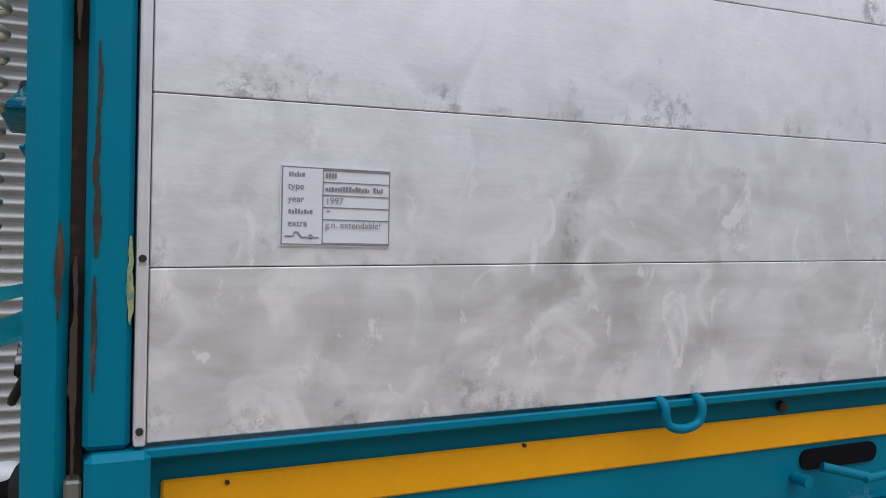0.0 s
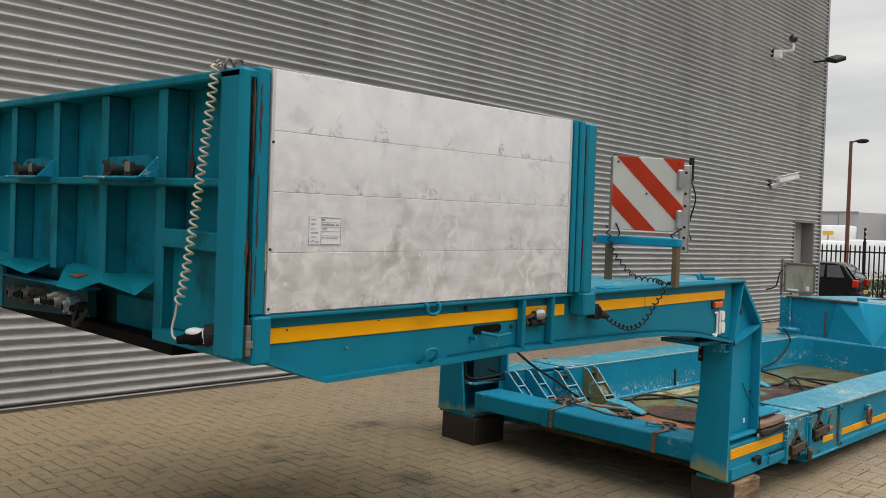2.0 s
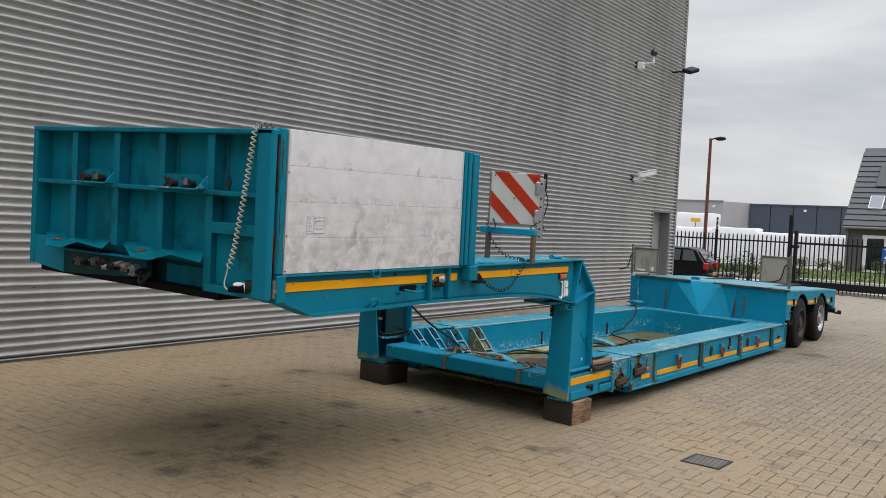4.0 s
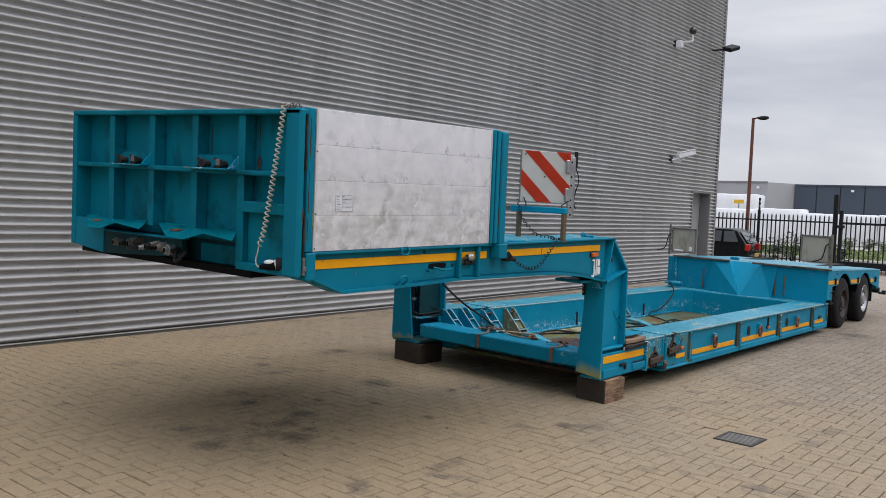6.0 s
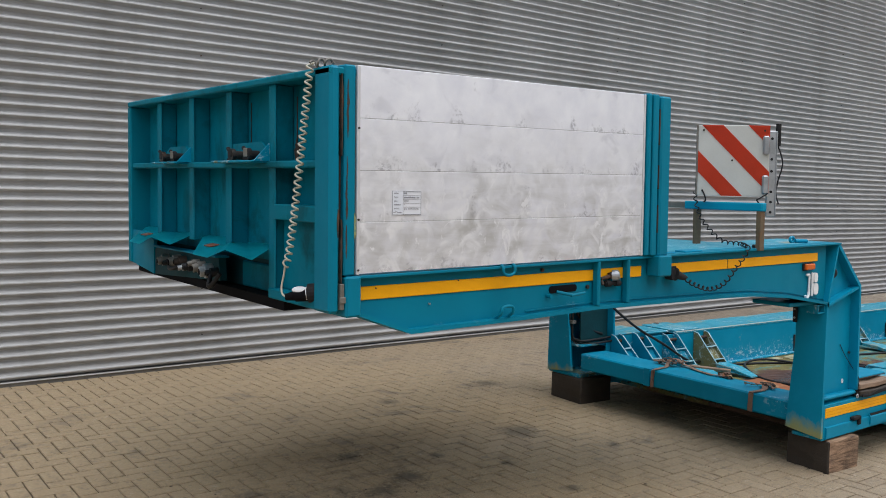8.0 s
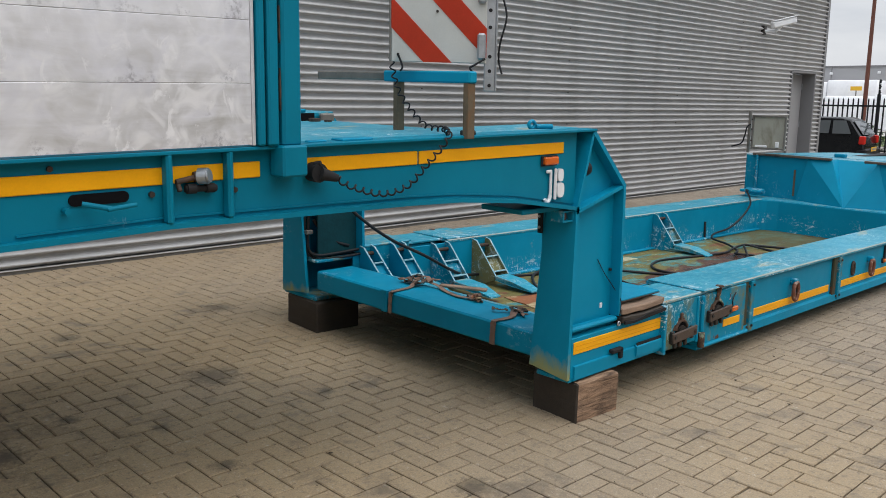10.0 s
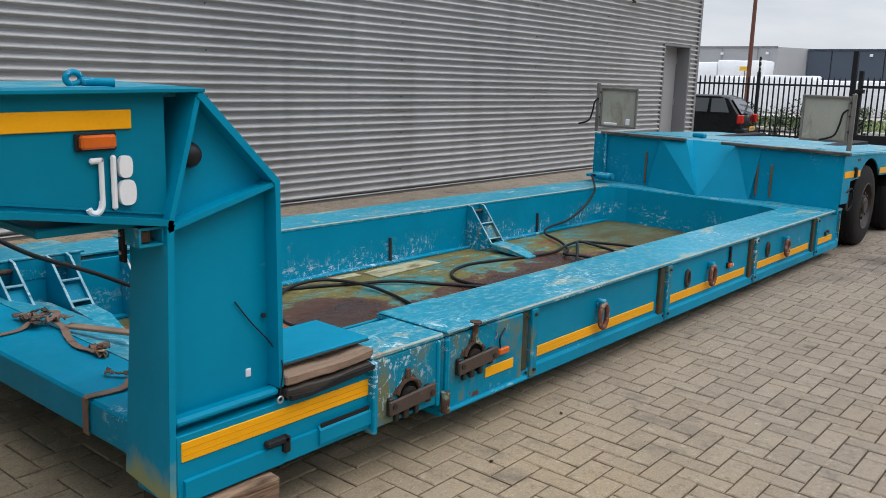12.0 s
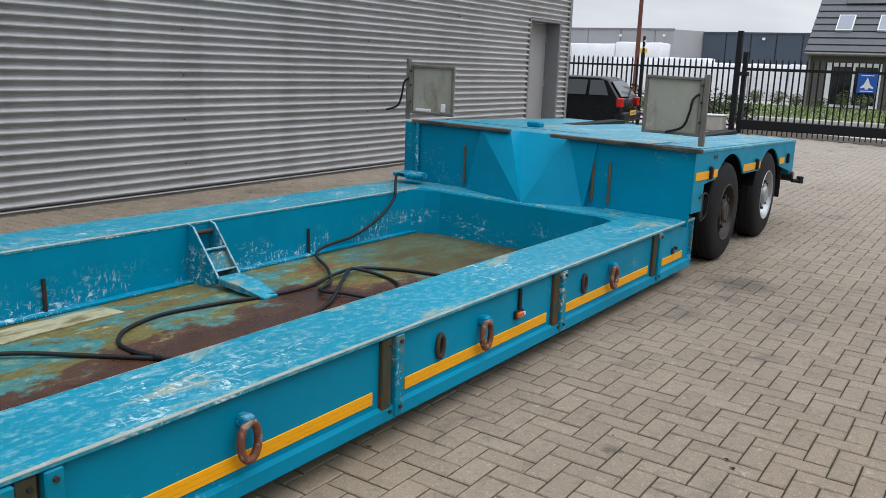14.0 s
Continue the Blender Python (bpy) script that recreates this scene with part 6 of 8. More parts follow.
# bed floor, end wall and swing-up struts
bed = part("bed_floor", boxes((4.30, 10.36, 0.30, BW - 0.30, 0.105, 0.138), bev=0.002), bed_floor_mat, trailer, "rusty bed floor with algae and flaking teal paint", BED)
part("end_wall", boxes((10.345, 10.365, 0.36, BW - 0.36, 0.13, 0.49)), teal_inner, bed, "", BED)
for yy in (0.36, BW - 0.36):
    s = 1 if yy < 1 else -1
    part("corner_fillet", prism(bmesh.new(), [(10.345, yy), (10.345, yy + s * 0.22), (10.30, yy + s * 0.10), (10.24, yy + s * 0.03), (10.12, yy)], 0.13, 0.49, "z"), teal_inner, bed, "", BED)
part("rear_ledge", boxes((10.36, 10.90, 0.0, BW, 0.474, 0.4995)), teal_worn, bed, "", BED)
part("front_riser", boxes((4.40, 4.42, 0.3, BW - 0.3, 0.13, 0.31)), teal_grimy, bed, "", BED)
for x0, x1, y0, y1, ang, mt, lb in ((5.05, 5.42, 1.06, 1.56, -0.22, rust_orange, "loose orange-rusted sheet"), (6.63, 7.30, 1.855, 2.025, 0.02, pale_board, "pale stained board"), (6.30, 6.58, 1.985, 2.06, -0.06, pale_board, "pale stained board")):
    cx, cy = (x0 + x1) / 2, (y0 + y1) / 2
    bm = box(bmesh.new(), x0, x1, y0, y1, 0.1385, 0.146, 0.002, Matrix.Translation((cx, cy, 0)) @ Matrix.Rotation(ang, 4, "Z") @ Matrix.Translation((-cx, -cy, 0)))
    bmesh.ops.subdivide_edges(bm, edges=bm.edges[:], cuts=3, use_grid_fill=True)
    for v in bm.verts:
        v.co += Vector((1, 1, 0)) * 0.05 * noise.noise(v.co * 5.0)
    part("floor_board", bm, mt, bed, lb, BED)


def strut(x, w, z_top, z_bot, paint):
    """A swing-up support: two gusset cheeks with a ladder of rungs between them, and a bent foot plate in front."""
    yw, y1, yb = BW - 0.372, BW - 0.42, BW - 0.63
    low = min(0.14, z_bot - 0.08)
    bm = bmesh.new()
    for dx in (0.0, w - 0.010):
        prism(bm, [(yw, z_top), (y1, z_top - 0.012), (yb, z_bot), (yb, z_bot - 0.030), (yw - 0.10, low), (yw, low)], x + dx, x + dx + 0.010, "x")
    g = part("swing_strut", bm, paint, bed, "weathered teal ladder-like swing strut", BED)
    for dx in (-0.001, w - 0.011):
        part("worn_rail", prism(bmesh.new(), [(yw, z_top + 0.002), (y1, z_top - 0.009), (yb, z_bot + 0.003), (yb, z_bot - 0.001), (y1 + 0.002, z_top - 0.014), (yw, z_top - 0.002)], x + dx, x + dx + 0.012, "x"), rail_worn, g, "edge worn to bare metal", BED)
    for t in (0.46, 0.86):
        yy, zz = y1 + (yb - y1) * t, z_top + (z_bot - z_top) * t
        part("rung", boxes((x + 0.010, x + w - 0.010, yy - 0.008, yy + 0.014, zz - 0.010, zz - 0.002), bev=0.002), rail_worn, g, "", BED)
    t0 = 0.50
    ya, za, yc, zc = y1 + (yb - y1) * t0 + 0.02, z_top + (z_bot - z_top) * t0 - 0.02, yb + 0.06, z_bot + 0.02
    part("ladder_plate", prism(bmesh.new(), [(ya, za), (yc, zc), (yc + 0.006, zc - 0.004), (ya + 0.006, za - 0.004)], x + 0.010, x + w - 0.010, "x"), paint, g, "", BED)
    part("pivot", rods(((x + 0.01, yw - 0.03, z_top - 0.055), (x + w - 0.01, yw - 0.03, z_top - 0.055), 0.014)), rust_steel, g, "rusty pivot", BED, 40)
    bm = bmesh.new()
    prism(bm, [(yb + 0.015, z_bot + 0.002), (yb - 0.16, z_bot - 0.012), (yb - 0.34, z_bot - 0.060), (yb - 0.34, z_bot - 0.070), (yb - 0.16, z_bot - 0.050), (yb + 0.015, z_bot - 0.030)], x, x + w, "x")
    for v in bm.verts:
        if v.co.y < yb - 0.3:
            v.co.x = x + w / 2 + (v.co.x - x - w / 2) * 0.62
    part("foot", bm, teal_worn, g, "", BED)
    part("foot_edge", prism(bmesh.new(), [(yb + 0.01, z_bot + 0.003), (yb - 0.16, z_bot - 0.010), (yb - 0.16, z_bot - 0.018), (yb + 0.01, z_bot - 0.006)], x - 0.0012, x + 0.0006, "x"), rail_worn, g, "", BED)
    return g


for xs, wd, zt, zb, paint in ((4.175, 0.105, 0.540, 0.330, teal), (4.450, 0.115, 0.538, 0.312, teal), (4.862, 0.160, 0.495, 0.245, teal_grimy), (5.315, 0.160, 0.485, 0.225, olive_paint), (7.950, 0.175, 0.495, 0.212, teal_grimy)):
    strut(xs, wd, zt, zb, paint)
part("long_plank", box(bmesh.new(), -0.15, 0.15, -0.025, 0.025, -0.004, 0.010, 0.003, Matrix.Translation((4.20, 1.14, 0.425)) @ Matrix.Rotation(-1.0, 4, "Z") @ Matrix.Rotation(0.03, 4, "Y")), plank_wood, cross, "pale splintered plank")


def ribbon(bm, pts, w, th=0.003, twist=0.0, seed=0):
    """A flat woven band along pts, its edges lifting a little here and there."""
    pts = spline([Vector(p) for p in pts], 6)
    rows = []
    for i, p in enumerate(pts):
        d = (Vector(pts[min(i + 1, len(pts) - 1)]) - Vector(pts[max(i - 1, 0)])).normalized()
        side = d.cross(Vector((0, 0, 1)) if abs(d.z) < 0.9 else Vector((1, 0, 0))).normalized()
        side = Matrix.Rotation(twist * noise.noise(Vector((i * 0.21, seed, 1))), 3, d) @ side
        nrm = side.cross(d).normalized()
        hw = 0.5 * w * (1 + 0.22 * noise.noise(Vector((i * 0.4, seed, 5))))
        rows.append([bm.verts.new(Vector(p) + side * u * hw + nrm * v * th) for u, v in ((-1, 0), (1, 0), (1, 1), (-1, 1))])
    for a, b in zip(rows, rows[1:]):
        for k in range(4):
            bm.faces.new((a[k], b[k], b[(k + 1) % 4], a[(k + 1) % 4]))
    bm.faces.new(rows[0]), bm.faces.new(rows[-1][::-1])
    return bm


def crumple(x, y, z, n, spread, seed):
    """A heap of short folded lengths of band round one place."""
    rnd = random.Random(seed)
    out = []
    for k in range(n):
        a, px, py, pz = rnd.uniform(0, 6.28), x + rnd.uniform(-0.6, 0.6) * spread, y + rnd.uniform(-1, 1) * spread, z + 0.004 * k
        pts = []
        for q in range(6):
            pts.append((px, py, pz + rnd.uniform(0.0, 0.018)))
            a += rnd.uniform(-1.1, 1.1)
            px, py = px + 0.4 * spread * math.cos(a), py + 0.4 * spread * math.sin(a)
        out.append(ribbon(bmesh.new(), pts, rnd.uniform(0.018, 0.040), 0.003, 1.2, seed + k))
    return out


tow = thing("lashing_strap", "dirty brown webbing strap trailing over the teal cross beam", "strap", ROLL)
part("strap_band", ribbon(bmesh.new(), [(3.7905, 1.365, 0.285), (3.7895, 1.362, 0.350), (3.7895, 1.356, 0.410), (3.800, 1.350, 0.4205), (3.88, 1.360, 0.4205), (3.97, 1.375, 0.421), (4.05, 1.42, 0.435), (4.12, 1.45, 0.452), (4.14, 1.40, 0.456), (4.10, 1.34, 0.440), (4.10, 1.27, 0.432), (4.06, 1.15, 0.422), (4.03, 1.02, 0.422), (4.04, 0.93, 0.426), (4.05, 0.86, 0.422)], 0.030, 0.003, 0.0), webbing, tow)
for k, bm in enumerate(crumple(4.08, 1.38, 0.422, 7, 0.060, 21)):
    part("strap_fold", bm, (webbing, webbing_dark, timber_dark)[k % 3], tow)
for k, bm in enumerate(crumple(4.05, 0.88, 0.421, 3, 0.045, 5)):
    part("strap_fold", bm, (webbing_dark, rust_orange, webbing)[k % 3], tow)
tow = thing("lashing_strap", "short brown strap knotted beside the front leg", "strap", ROLL)
part("strap_band", ribbon(bmesh.new(), [(3.7905, 0.523, 0.288), (3.7895, 0.521, 0.350), (3.7895, 0.518, 0.410), (3.800, 0.516, 0.4205), (3.87, 0.508, 0.4205), (3.93, 0.506, 0.424), (3.99, 0.545, 0.438), (4.03, 0.60, 0.424)], 0.036, 0.003, 0.0), webbing, tow)
for k, bm in enumerate(crumple(4.00, 0.56, 0.421, 5, 0.055, 11)):
    part("strap_fold", bm, (webbing_dark, timber_dark, webbing)[k % 3], tow)
# bars standing against the far beam
for xs in (7.02, 9.0):
    part("stanchion", rods(((xs, BW - 0.385, 0.15), (xs, BW - 0.380, 0.33), 0.011)), dark_steel, far_beam, "short dark steel pin", BED)

# cable bundle in the far leg
part("air_line", sweep(bmesh.new(), spline([(3.84, NW - 0.235, 0.98), (3.83, NW - 0.24, 0.80), (3.82, NW - 0.24, 0.60), (3.825, NW - 0.25, 0.53), (3.86, NW - 0.30, 0.505), (3.98, NW - 0.33, 0.51), (4.18, NW - 0.34, 0.52)], 6), 0.010, 7), hose_black, leg_far, "black air line", FLAT, 60)
part("air_line", sweep(bmesh.new(), spline([(3.82, NW - 0.215, 0.86), (3.81, NW - 0.22, 0.70), (3.81, NW - 0.225, 0.56), (3.83, NW - 0.25, 0.50), (3.90, NW - 0.31, 0.475), (4.18, NW - 0.36, 0.49)], 6), 0.009, 7), hose_black, leg_far, "black air line", FLAT, 60)
part("air_line", sweep(bmesh.new(), spline([(3.86, NW - 0.25, 0.74), (3.92, NW - 0.27, 0.66), (4.02, NW - 0.29, 0.58), (4.12, NW - 0.30, 0.545)], 6), 0.012, 7), hose_black, leg_far, "black air line", FLAT, 60)
for z in (0.66, 0.86):
    part("line_clamp", boxes((3.80, 3.85, NW - 0.262, NW - 0.212, z - 0.014, z + 0.014), bev=0.004), zinc_dirty, leg_far)
part("valve_block", boxes((3.90, 4.06, NW - 0.31, NW - 0.285, 0.86, 1.03), bev=0.008), recess_dark, leg_far)
part("cabinet_floor", boxes((3.82, 4.19, NW - 0.34, NW - 0.02, 0.46, 0.478), bev=0.003), teal_grimy, leg_far)

# long black supply hose lying through the bed
hose = thing("supply_hose", "long black rubber hose lying in loops on the bed floor", "hose", ROLL)
ZF = lambda x: 0.138 + BED(x) + 0.0115
F = lambda x, y, up=0.0: (x, y, ZF(x) + up)
run = [(3.88, 2.02, 0.95), (4.0, 1.95, 0.80), (4.25, 1.90, 0.62), (4.6, 1.92, 0.46), (5.0, 1.95, 0.27), F(5.40, 2.07, 0.05), F(5.72, 2.04), F(6.12, 1.90), F(6.36, 1.79), F(6.57, 1.65, 0.012), F(6.79, 1.42), F(6.95, 1.20), F(7.06, 1.05), F(7.10, 0.96), F(7.05, 0.98), F(6.97, 1.15, 0.008), F(6.955, 1.33), F(6.99, 1.48), F(7.14, 1.615), F(7.40, 1.685), F(7.70, 1.64), F(8.03, 1.56), F(8.35, 1.53), F(8.62, 1.56, 0.02), F(8.88, 1.58, 0.015), F(9.08, 1.43), F(9.17, 1.15), F(9.22, 0.80)]
part("hose_run", sweep(bmesh.new(), spline(run, 8), 0.0112, 8), hose_black, hose, "", FLAT, 70)
loop = [F(6.05, 0.82), F(6.13, 0.95), F(6.22, 1.15), F(6.31, 1.45, 0.006), F(6.315, 1.71, 0.02), F(6.173, 1.95, 0.024), F(5.873, 1.94, 0.012), F(5.59, 1.69), F(5.435, 1.45), F(5.43, 1.28), F(5.52, 1.09), F(5.72, 0.90)]
part("hose_loop", sweep(bmesh.new(), spline(loop, 8), 0.0112, 8), hose_black, hose, "", FLAT, 70)
tail = [F(7.65, 0.94), F(7.89, 1.09), F(8.22, 1.23, 0.004), F(8.55, 1.42, 0.03), F(8.80, 1.55, 0.032), F(8.88, 1.36), F(8.79, 1.18), F(8.65, 1.10), F(8.45, 1.11), F(8.35, 1.26, 0.015), F(8.31, 1.40, 0.012), F(8.50, 1.48, 0.012), F(8.73, 1.71, 0.02), F(8.93, 1.98, 0.02), (9.08, 2.045, 0.160), (9.45, 2.06, 0.190), (9.76, 2.07, 0.293), (9.92, 2.075, 0.400), (9.96, 2.09, 0.462), (10.08, 2.18, 0.515), (10.26, 2.30, 0.540), (10.40, 2.34, 0.520), (10.46, 2.34, 0.50)]
part("hose_tail", sweep(bmesh.new(), spline(tail, 8), 0.0112, 8), hose_black, hose, "", FLAT, 70)

# -- rear deck over the axles
DX0, DX1, DT = 10.66, 13.95, 0.955
AX = (11.60, 12.92)


def deck_side(y):
    pts = [(DX0, 0.955 - 0.022), (DX0, 0.50), (10.90, 0.50), (10.92, 0.70), (AX[0] - 0.49, 0.715)]
    for a in AX:
        pts += [(a + 0.50 * math.cos(t), 0.455 + 0.445 * math.sin(t)) for t in (math.pi * (0.80 - 0.60 * i / 10) for i in range(11))]
    pts += [(DX1 - 0.25, 0.66), (DX1, 0.62), (DX1, 0.955 - 0.022)]
    return prism(bmesh.new(), pts, y, y + 0.014)


deck = part("rear_deck", boxes((DX0, DX1, -0.04, 0.96, DT - 0.022, DT), (DX0, DX1, 1.47, BW + 0.02, DT - 0.022, DT), (10.805, DX1, 0.9605, 1.4695, DT - 0.022, DT - 0.0005), bev=0.004), teal_worn, trailer, "pale worn teal rear deck", DECK)
for yy in (-0.034, BW + 0.0):
    part("deck_side", deck_side(yy), teal, deck, "", DECK)
for y0, y1 in ((-0.02, 0.80), (1.70, BW)):
    part("front_wall", boxes((DX0, DX0 + 0.014, y0, y1, 0.40, DT - 0.022)), teal, deck, "", DECK)
# faceted nose in the middle of the front wall
bm = bmesh.new()
lo = [bm.verts.new(p) for p in ((10.59, 0.775, 0.425), (10.37, 1.19, 0.432), (10.59, 1.835, 0.425))]
hi = [bm.verts.new(p) for p in ((10.652, 0.712, 0.952), (10.655, 0.96, 0.953), (10.655, 1.47, 0.953), (10.652, 1.745, 0.952))]
bm.faces.new((lo[0], hi[0], hi[1], lo[1])), bm.faces.new((lo[1], hi[2], hi[3], lo[2]))
# the middle runs on as a ramp up to the deck
up = [bm.verts.new(p) for p in ((10.81, 0.96, 0.951), (10.81, 1.47, 0.951))]
bm.faces.new((lo[1], up[0], up[1])), bm.faces.new((lo[1], hi[1], up[0])), bm.faces.new((lo[1], up[1], hi[2]))
bk = [bm.verts.new((10.665, 0.775, 0.425)), bm.verts.new((10.665, 1.835, 0.425))]
bm.faces.new((lo[0], lo[1], lo[2], bk[1], bk[0]))
bm.faces.new((lo[0], bk[0], hi[0])), bm.faces.new((lo[2], hi[3], bk[1]))
part("front_nose", bm, teal, deck, "faceted teal nose plate")
for yy in (0.735, 0.60, 1.89):
    part("slot_bar", boxes((DX0 - 0.018, DX0 - 0.001, yy - 0.011, yy + 0.011, 0.485, 0.80), bev=0.005), post_brown, deck, "", DECK)
part("floor_flange", boxes((DX0 - 0.16, DX0, 0.02, 0.62, 0.4995, 0.506), bev=0.002), teal_worn, deck, "", BED)
# rub bars along the front edge
part("rub_bar", boxes((DX0 - 0.045, DX0 + 0.015, -0.08, 1.10, DT - 0.014, DT + 0.014), bev=0.005), rub_steel, deck, "grey-brown worn steel rub bar", DECK)
part("rub_bar", boxes((DX0 - 0.045, DX0 + 0.015, 1.47, 2.42, DT - 0.014, DT + 0.014), bev=0.005), rub_steel, deck, "grey-brown worn steel rub bar", DECK)
part("deck_seam", boxes((DX0 + 0.02, DX1 - 0.02, 0.30, 0.306, DT, DT + 0.003), (11.28, 11.286, 0, BW, DT, DT + 0.003), bev=0), teal_scuffed, deck, "", DECK)
part("deck_plate", boxes((10.72, 11.25, 0.35, 1.00, DT, DT + 0.010), (10.9, DX1 - 0.1, 0.0, 0.28, DT, DT + 0.006), bev=0.002), teal_worn, deck, "", DECK)
part("lifting_eye", boxes((11.5, 11.6, 1.65, 1.78, DT, DT + 0.045), bev=0.01), teal, deck, "small teal lug on the deck", DECK)
part("rear_beam", boxes((DX1, DX1 + 0.03, 0.0, BW, 0.60, DT), bev=0.004), teal, deck, "", DECK)
for x0, x1 in ((DX0 + 0.03, AX[0] - 0.375), (AX[0] + 0.375, AX[1] - 0.375), (AX[1] + 0.375, DX1 - 0.45)):
    part("yellow_stripe", boxes((x0, x1, -0.0395, -0.0345, 0.735, 0.795), bev=0.001), stripe_yellow, deck, "yellow reflective stripe", DECK)
for xx in (11.03, 12.40, 13.62):
    part("rope_hook", boxes((xx - 0.03, xx + 0.02, -0.062, -0.034, 0.73, 0.83), bev=0.01), fence_black, deck, "", DECK)
part("deck_mark", boxes((11.1, 11.2, -0.037, -0.034, 0.88, 0.905)), dark_steel, deck, "", DECK)
bmp = part("rear_bumper", rods(((DX1 + 0.12, -0.02, 0.47), (DX1 + 0.12, BW, 0.47), 0.05), ((DX1 - 0.2, 0.2, 0.55), (DX1 + 0.12, 0.2, 0.47), 0.04)), fence_black, deck, "black rear underrun bar", FLAT, 40)
part("tail_lamp_arm", rods(((DX1 + 0.10, -0.02, 0.43), (DX1 + 0.20, -0.08, 0.42), 0.02), ((DX1 + 0.20, -0.08, 0.40), (DX1 + 0.20, -0.08, 0.47), 0.035)), black_rubber, bmp)
part("mud_flap", boxes((13.60, 13.62, 0.0, 0.3, 0.30, 0.66)), black_rubber, deck, "black rubber mud flap")
part("valve_box", boxes((10.92, 11.0, -0.02, 0.05, 0.42, 0.60), bev=0.01), fence_black, deck)
part("wiring", sweep(bmesh.new(), spline([(10.80, -0.045, 0.60), (10.90, -0.055, 0.63), (10.98, -0.055, 0.58), (10.97, -0.05, 0.46), (10.88, -0.04, 0.42)], 6), 0.007, 6), hose_black, deck, "black cable", FLAT, 60)
part("chassis_beam", boxes((10.9, 13.9, 0.55, 0.70, 0.45, 0.90), (10.9, 13.9, BW - 0.70, BW - 0.55, 0.45, 0.90), bev=0), black_rubber, deck)
part("hose_clip", boxes((10.40, 10.50, 2.20, 2.45, 0.50, 0.535), bev=0.01), teal_scuffed, deck)
part("upright_pipe", rods(((10.63, 2.36, 0.52), (10.63, 2.36, 0.95), 0.016), ((10.50, 2.18, 0.52), (10.50, 2.40, 0.52), 0.03)), teal_scuffed, deck, "", FLAT, 40)

# wheels
def wheel(x, y, out, bright):
    s = 1 if out > 0 else -1
    w = part("wheel", lathe(bmesh.new(), [(0.225, 0.0), (0.285, 0.002), (0.36, 0.010), (0.385, 0.025), (0.397, 0.045), (0.399, 0.12), (0.397, 0.19), (0.385, 0.212), (0.30, 0.235), (0.225, 0.235)], (x, y, 0.40), "y", 56), tyre_rubber, trailer, "worn black truck tyre on a " + ("bright steel rim" if bright else "rusty rim"), FLAT, 35)
    rim_m = zinc if bright else dark_steel
    r = part("rim", lathe(bmesh.new(), [(0.232, 0.004), (0.226, -0.004), (0.215, 0.004), (0.205, 0.05), (0.19, 0.075), (0.15, 0.055), (0.11, 0.045), (0.105, 0.02), (0.0, 0.018)], (x, y, 0.40), "y", 48), rim_m, w, "", FLAT, 35)
    part("hub", lathe(bmesh.new(), [(0.085, 0.045), (0.083, 0.012), (0.07, 0.0), (0.0, -0.002)], (x, y, 0.40), "y", 28), rim_m, r, "", FLAT, 35)
    for k in range(8):
        a = 2 * math.pi * k / 8
        part("wheel_nut", rod(bmesh.new(), (x + 0.125 * math.cos(a), y + 0.05, 0.40 + 0.125 * math.sin(a)), (x + 0.125 * math.cos(a), y + 0.015, 0.40 + 0.125 * math.sin(a)), 0.014, seg=6), dark_steel, r)
    for ang in range(10):
        a = 2 * math.pi * ang / 10
        part("rim_hole", rod(bmesh.new(), (x + 0.168 * math.cos(a), y + 0.062, 0.40 + 0.168 * math.sin(a)), (x + 0.168 * math.cos(a), y + 0.052, 0.40 + 0.168 * math.sin(a)), 0.02, seg=10), black_rubber, r)
    bm = bmesh.new()
    for gy in (0.075, 0.12, 0.165):
        sweep(bm, ring_points((x, y + gy, 0.40), 0.3985, 0.3985, 48), 0.005, 4, True)
    part("tread_groove", bm, black_rubber, w)
    return w


wheel(AX[0], -0.035, -1, False)
wheel(AX[1], -0.035, -1, True)
for ax in AX:
    part("far_wheel", lathe(bmesh.new(), [(0.0, 0.0), (0.225, 0.0), (0.36, 0.010), (0.397, 0.045), (0.397, 0.19), (0.36, 0.225), (0.225, 0.235), (0.0, 0.235)], (ax, BW - 0.20, 0.40), "y", 40), tyre_rubber, trailer, "black truck tyre on the wall side", FLAT, 35)
    part("axle", rods(((ax, 0.1, 0.42), (ax, BW - 0.1, 0.42), 0.06)), dark_steel, deck, "dark steel axle")
    bm = bmesh.new()
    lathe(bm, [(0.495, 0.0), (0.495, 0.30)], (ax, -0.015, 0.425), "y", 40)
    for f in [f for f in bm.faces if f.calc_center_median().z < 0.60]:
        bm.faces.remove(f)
    # arch sheet coloured near-black for the shade behind the tyre
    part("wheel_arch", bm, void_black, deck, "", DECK)

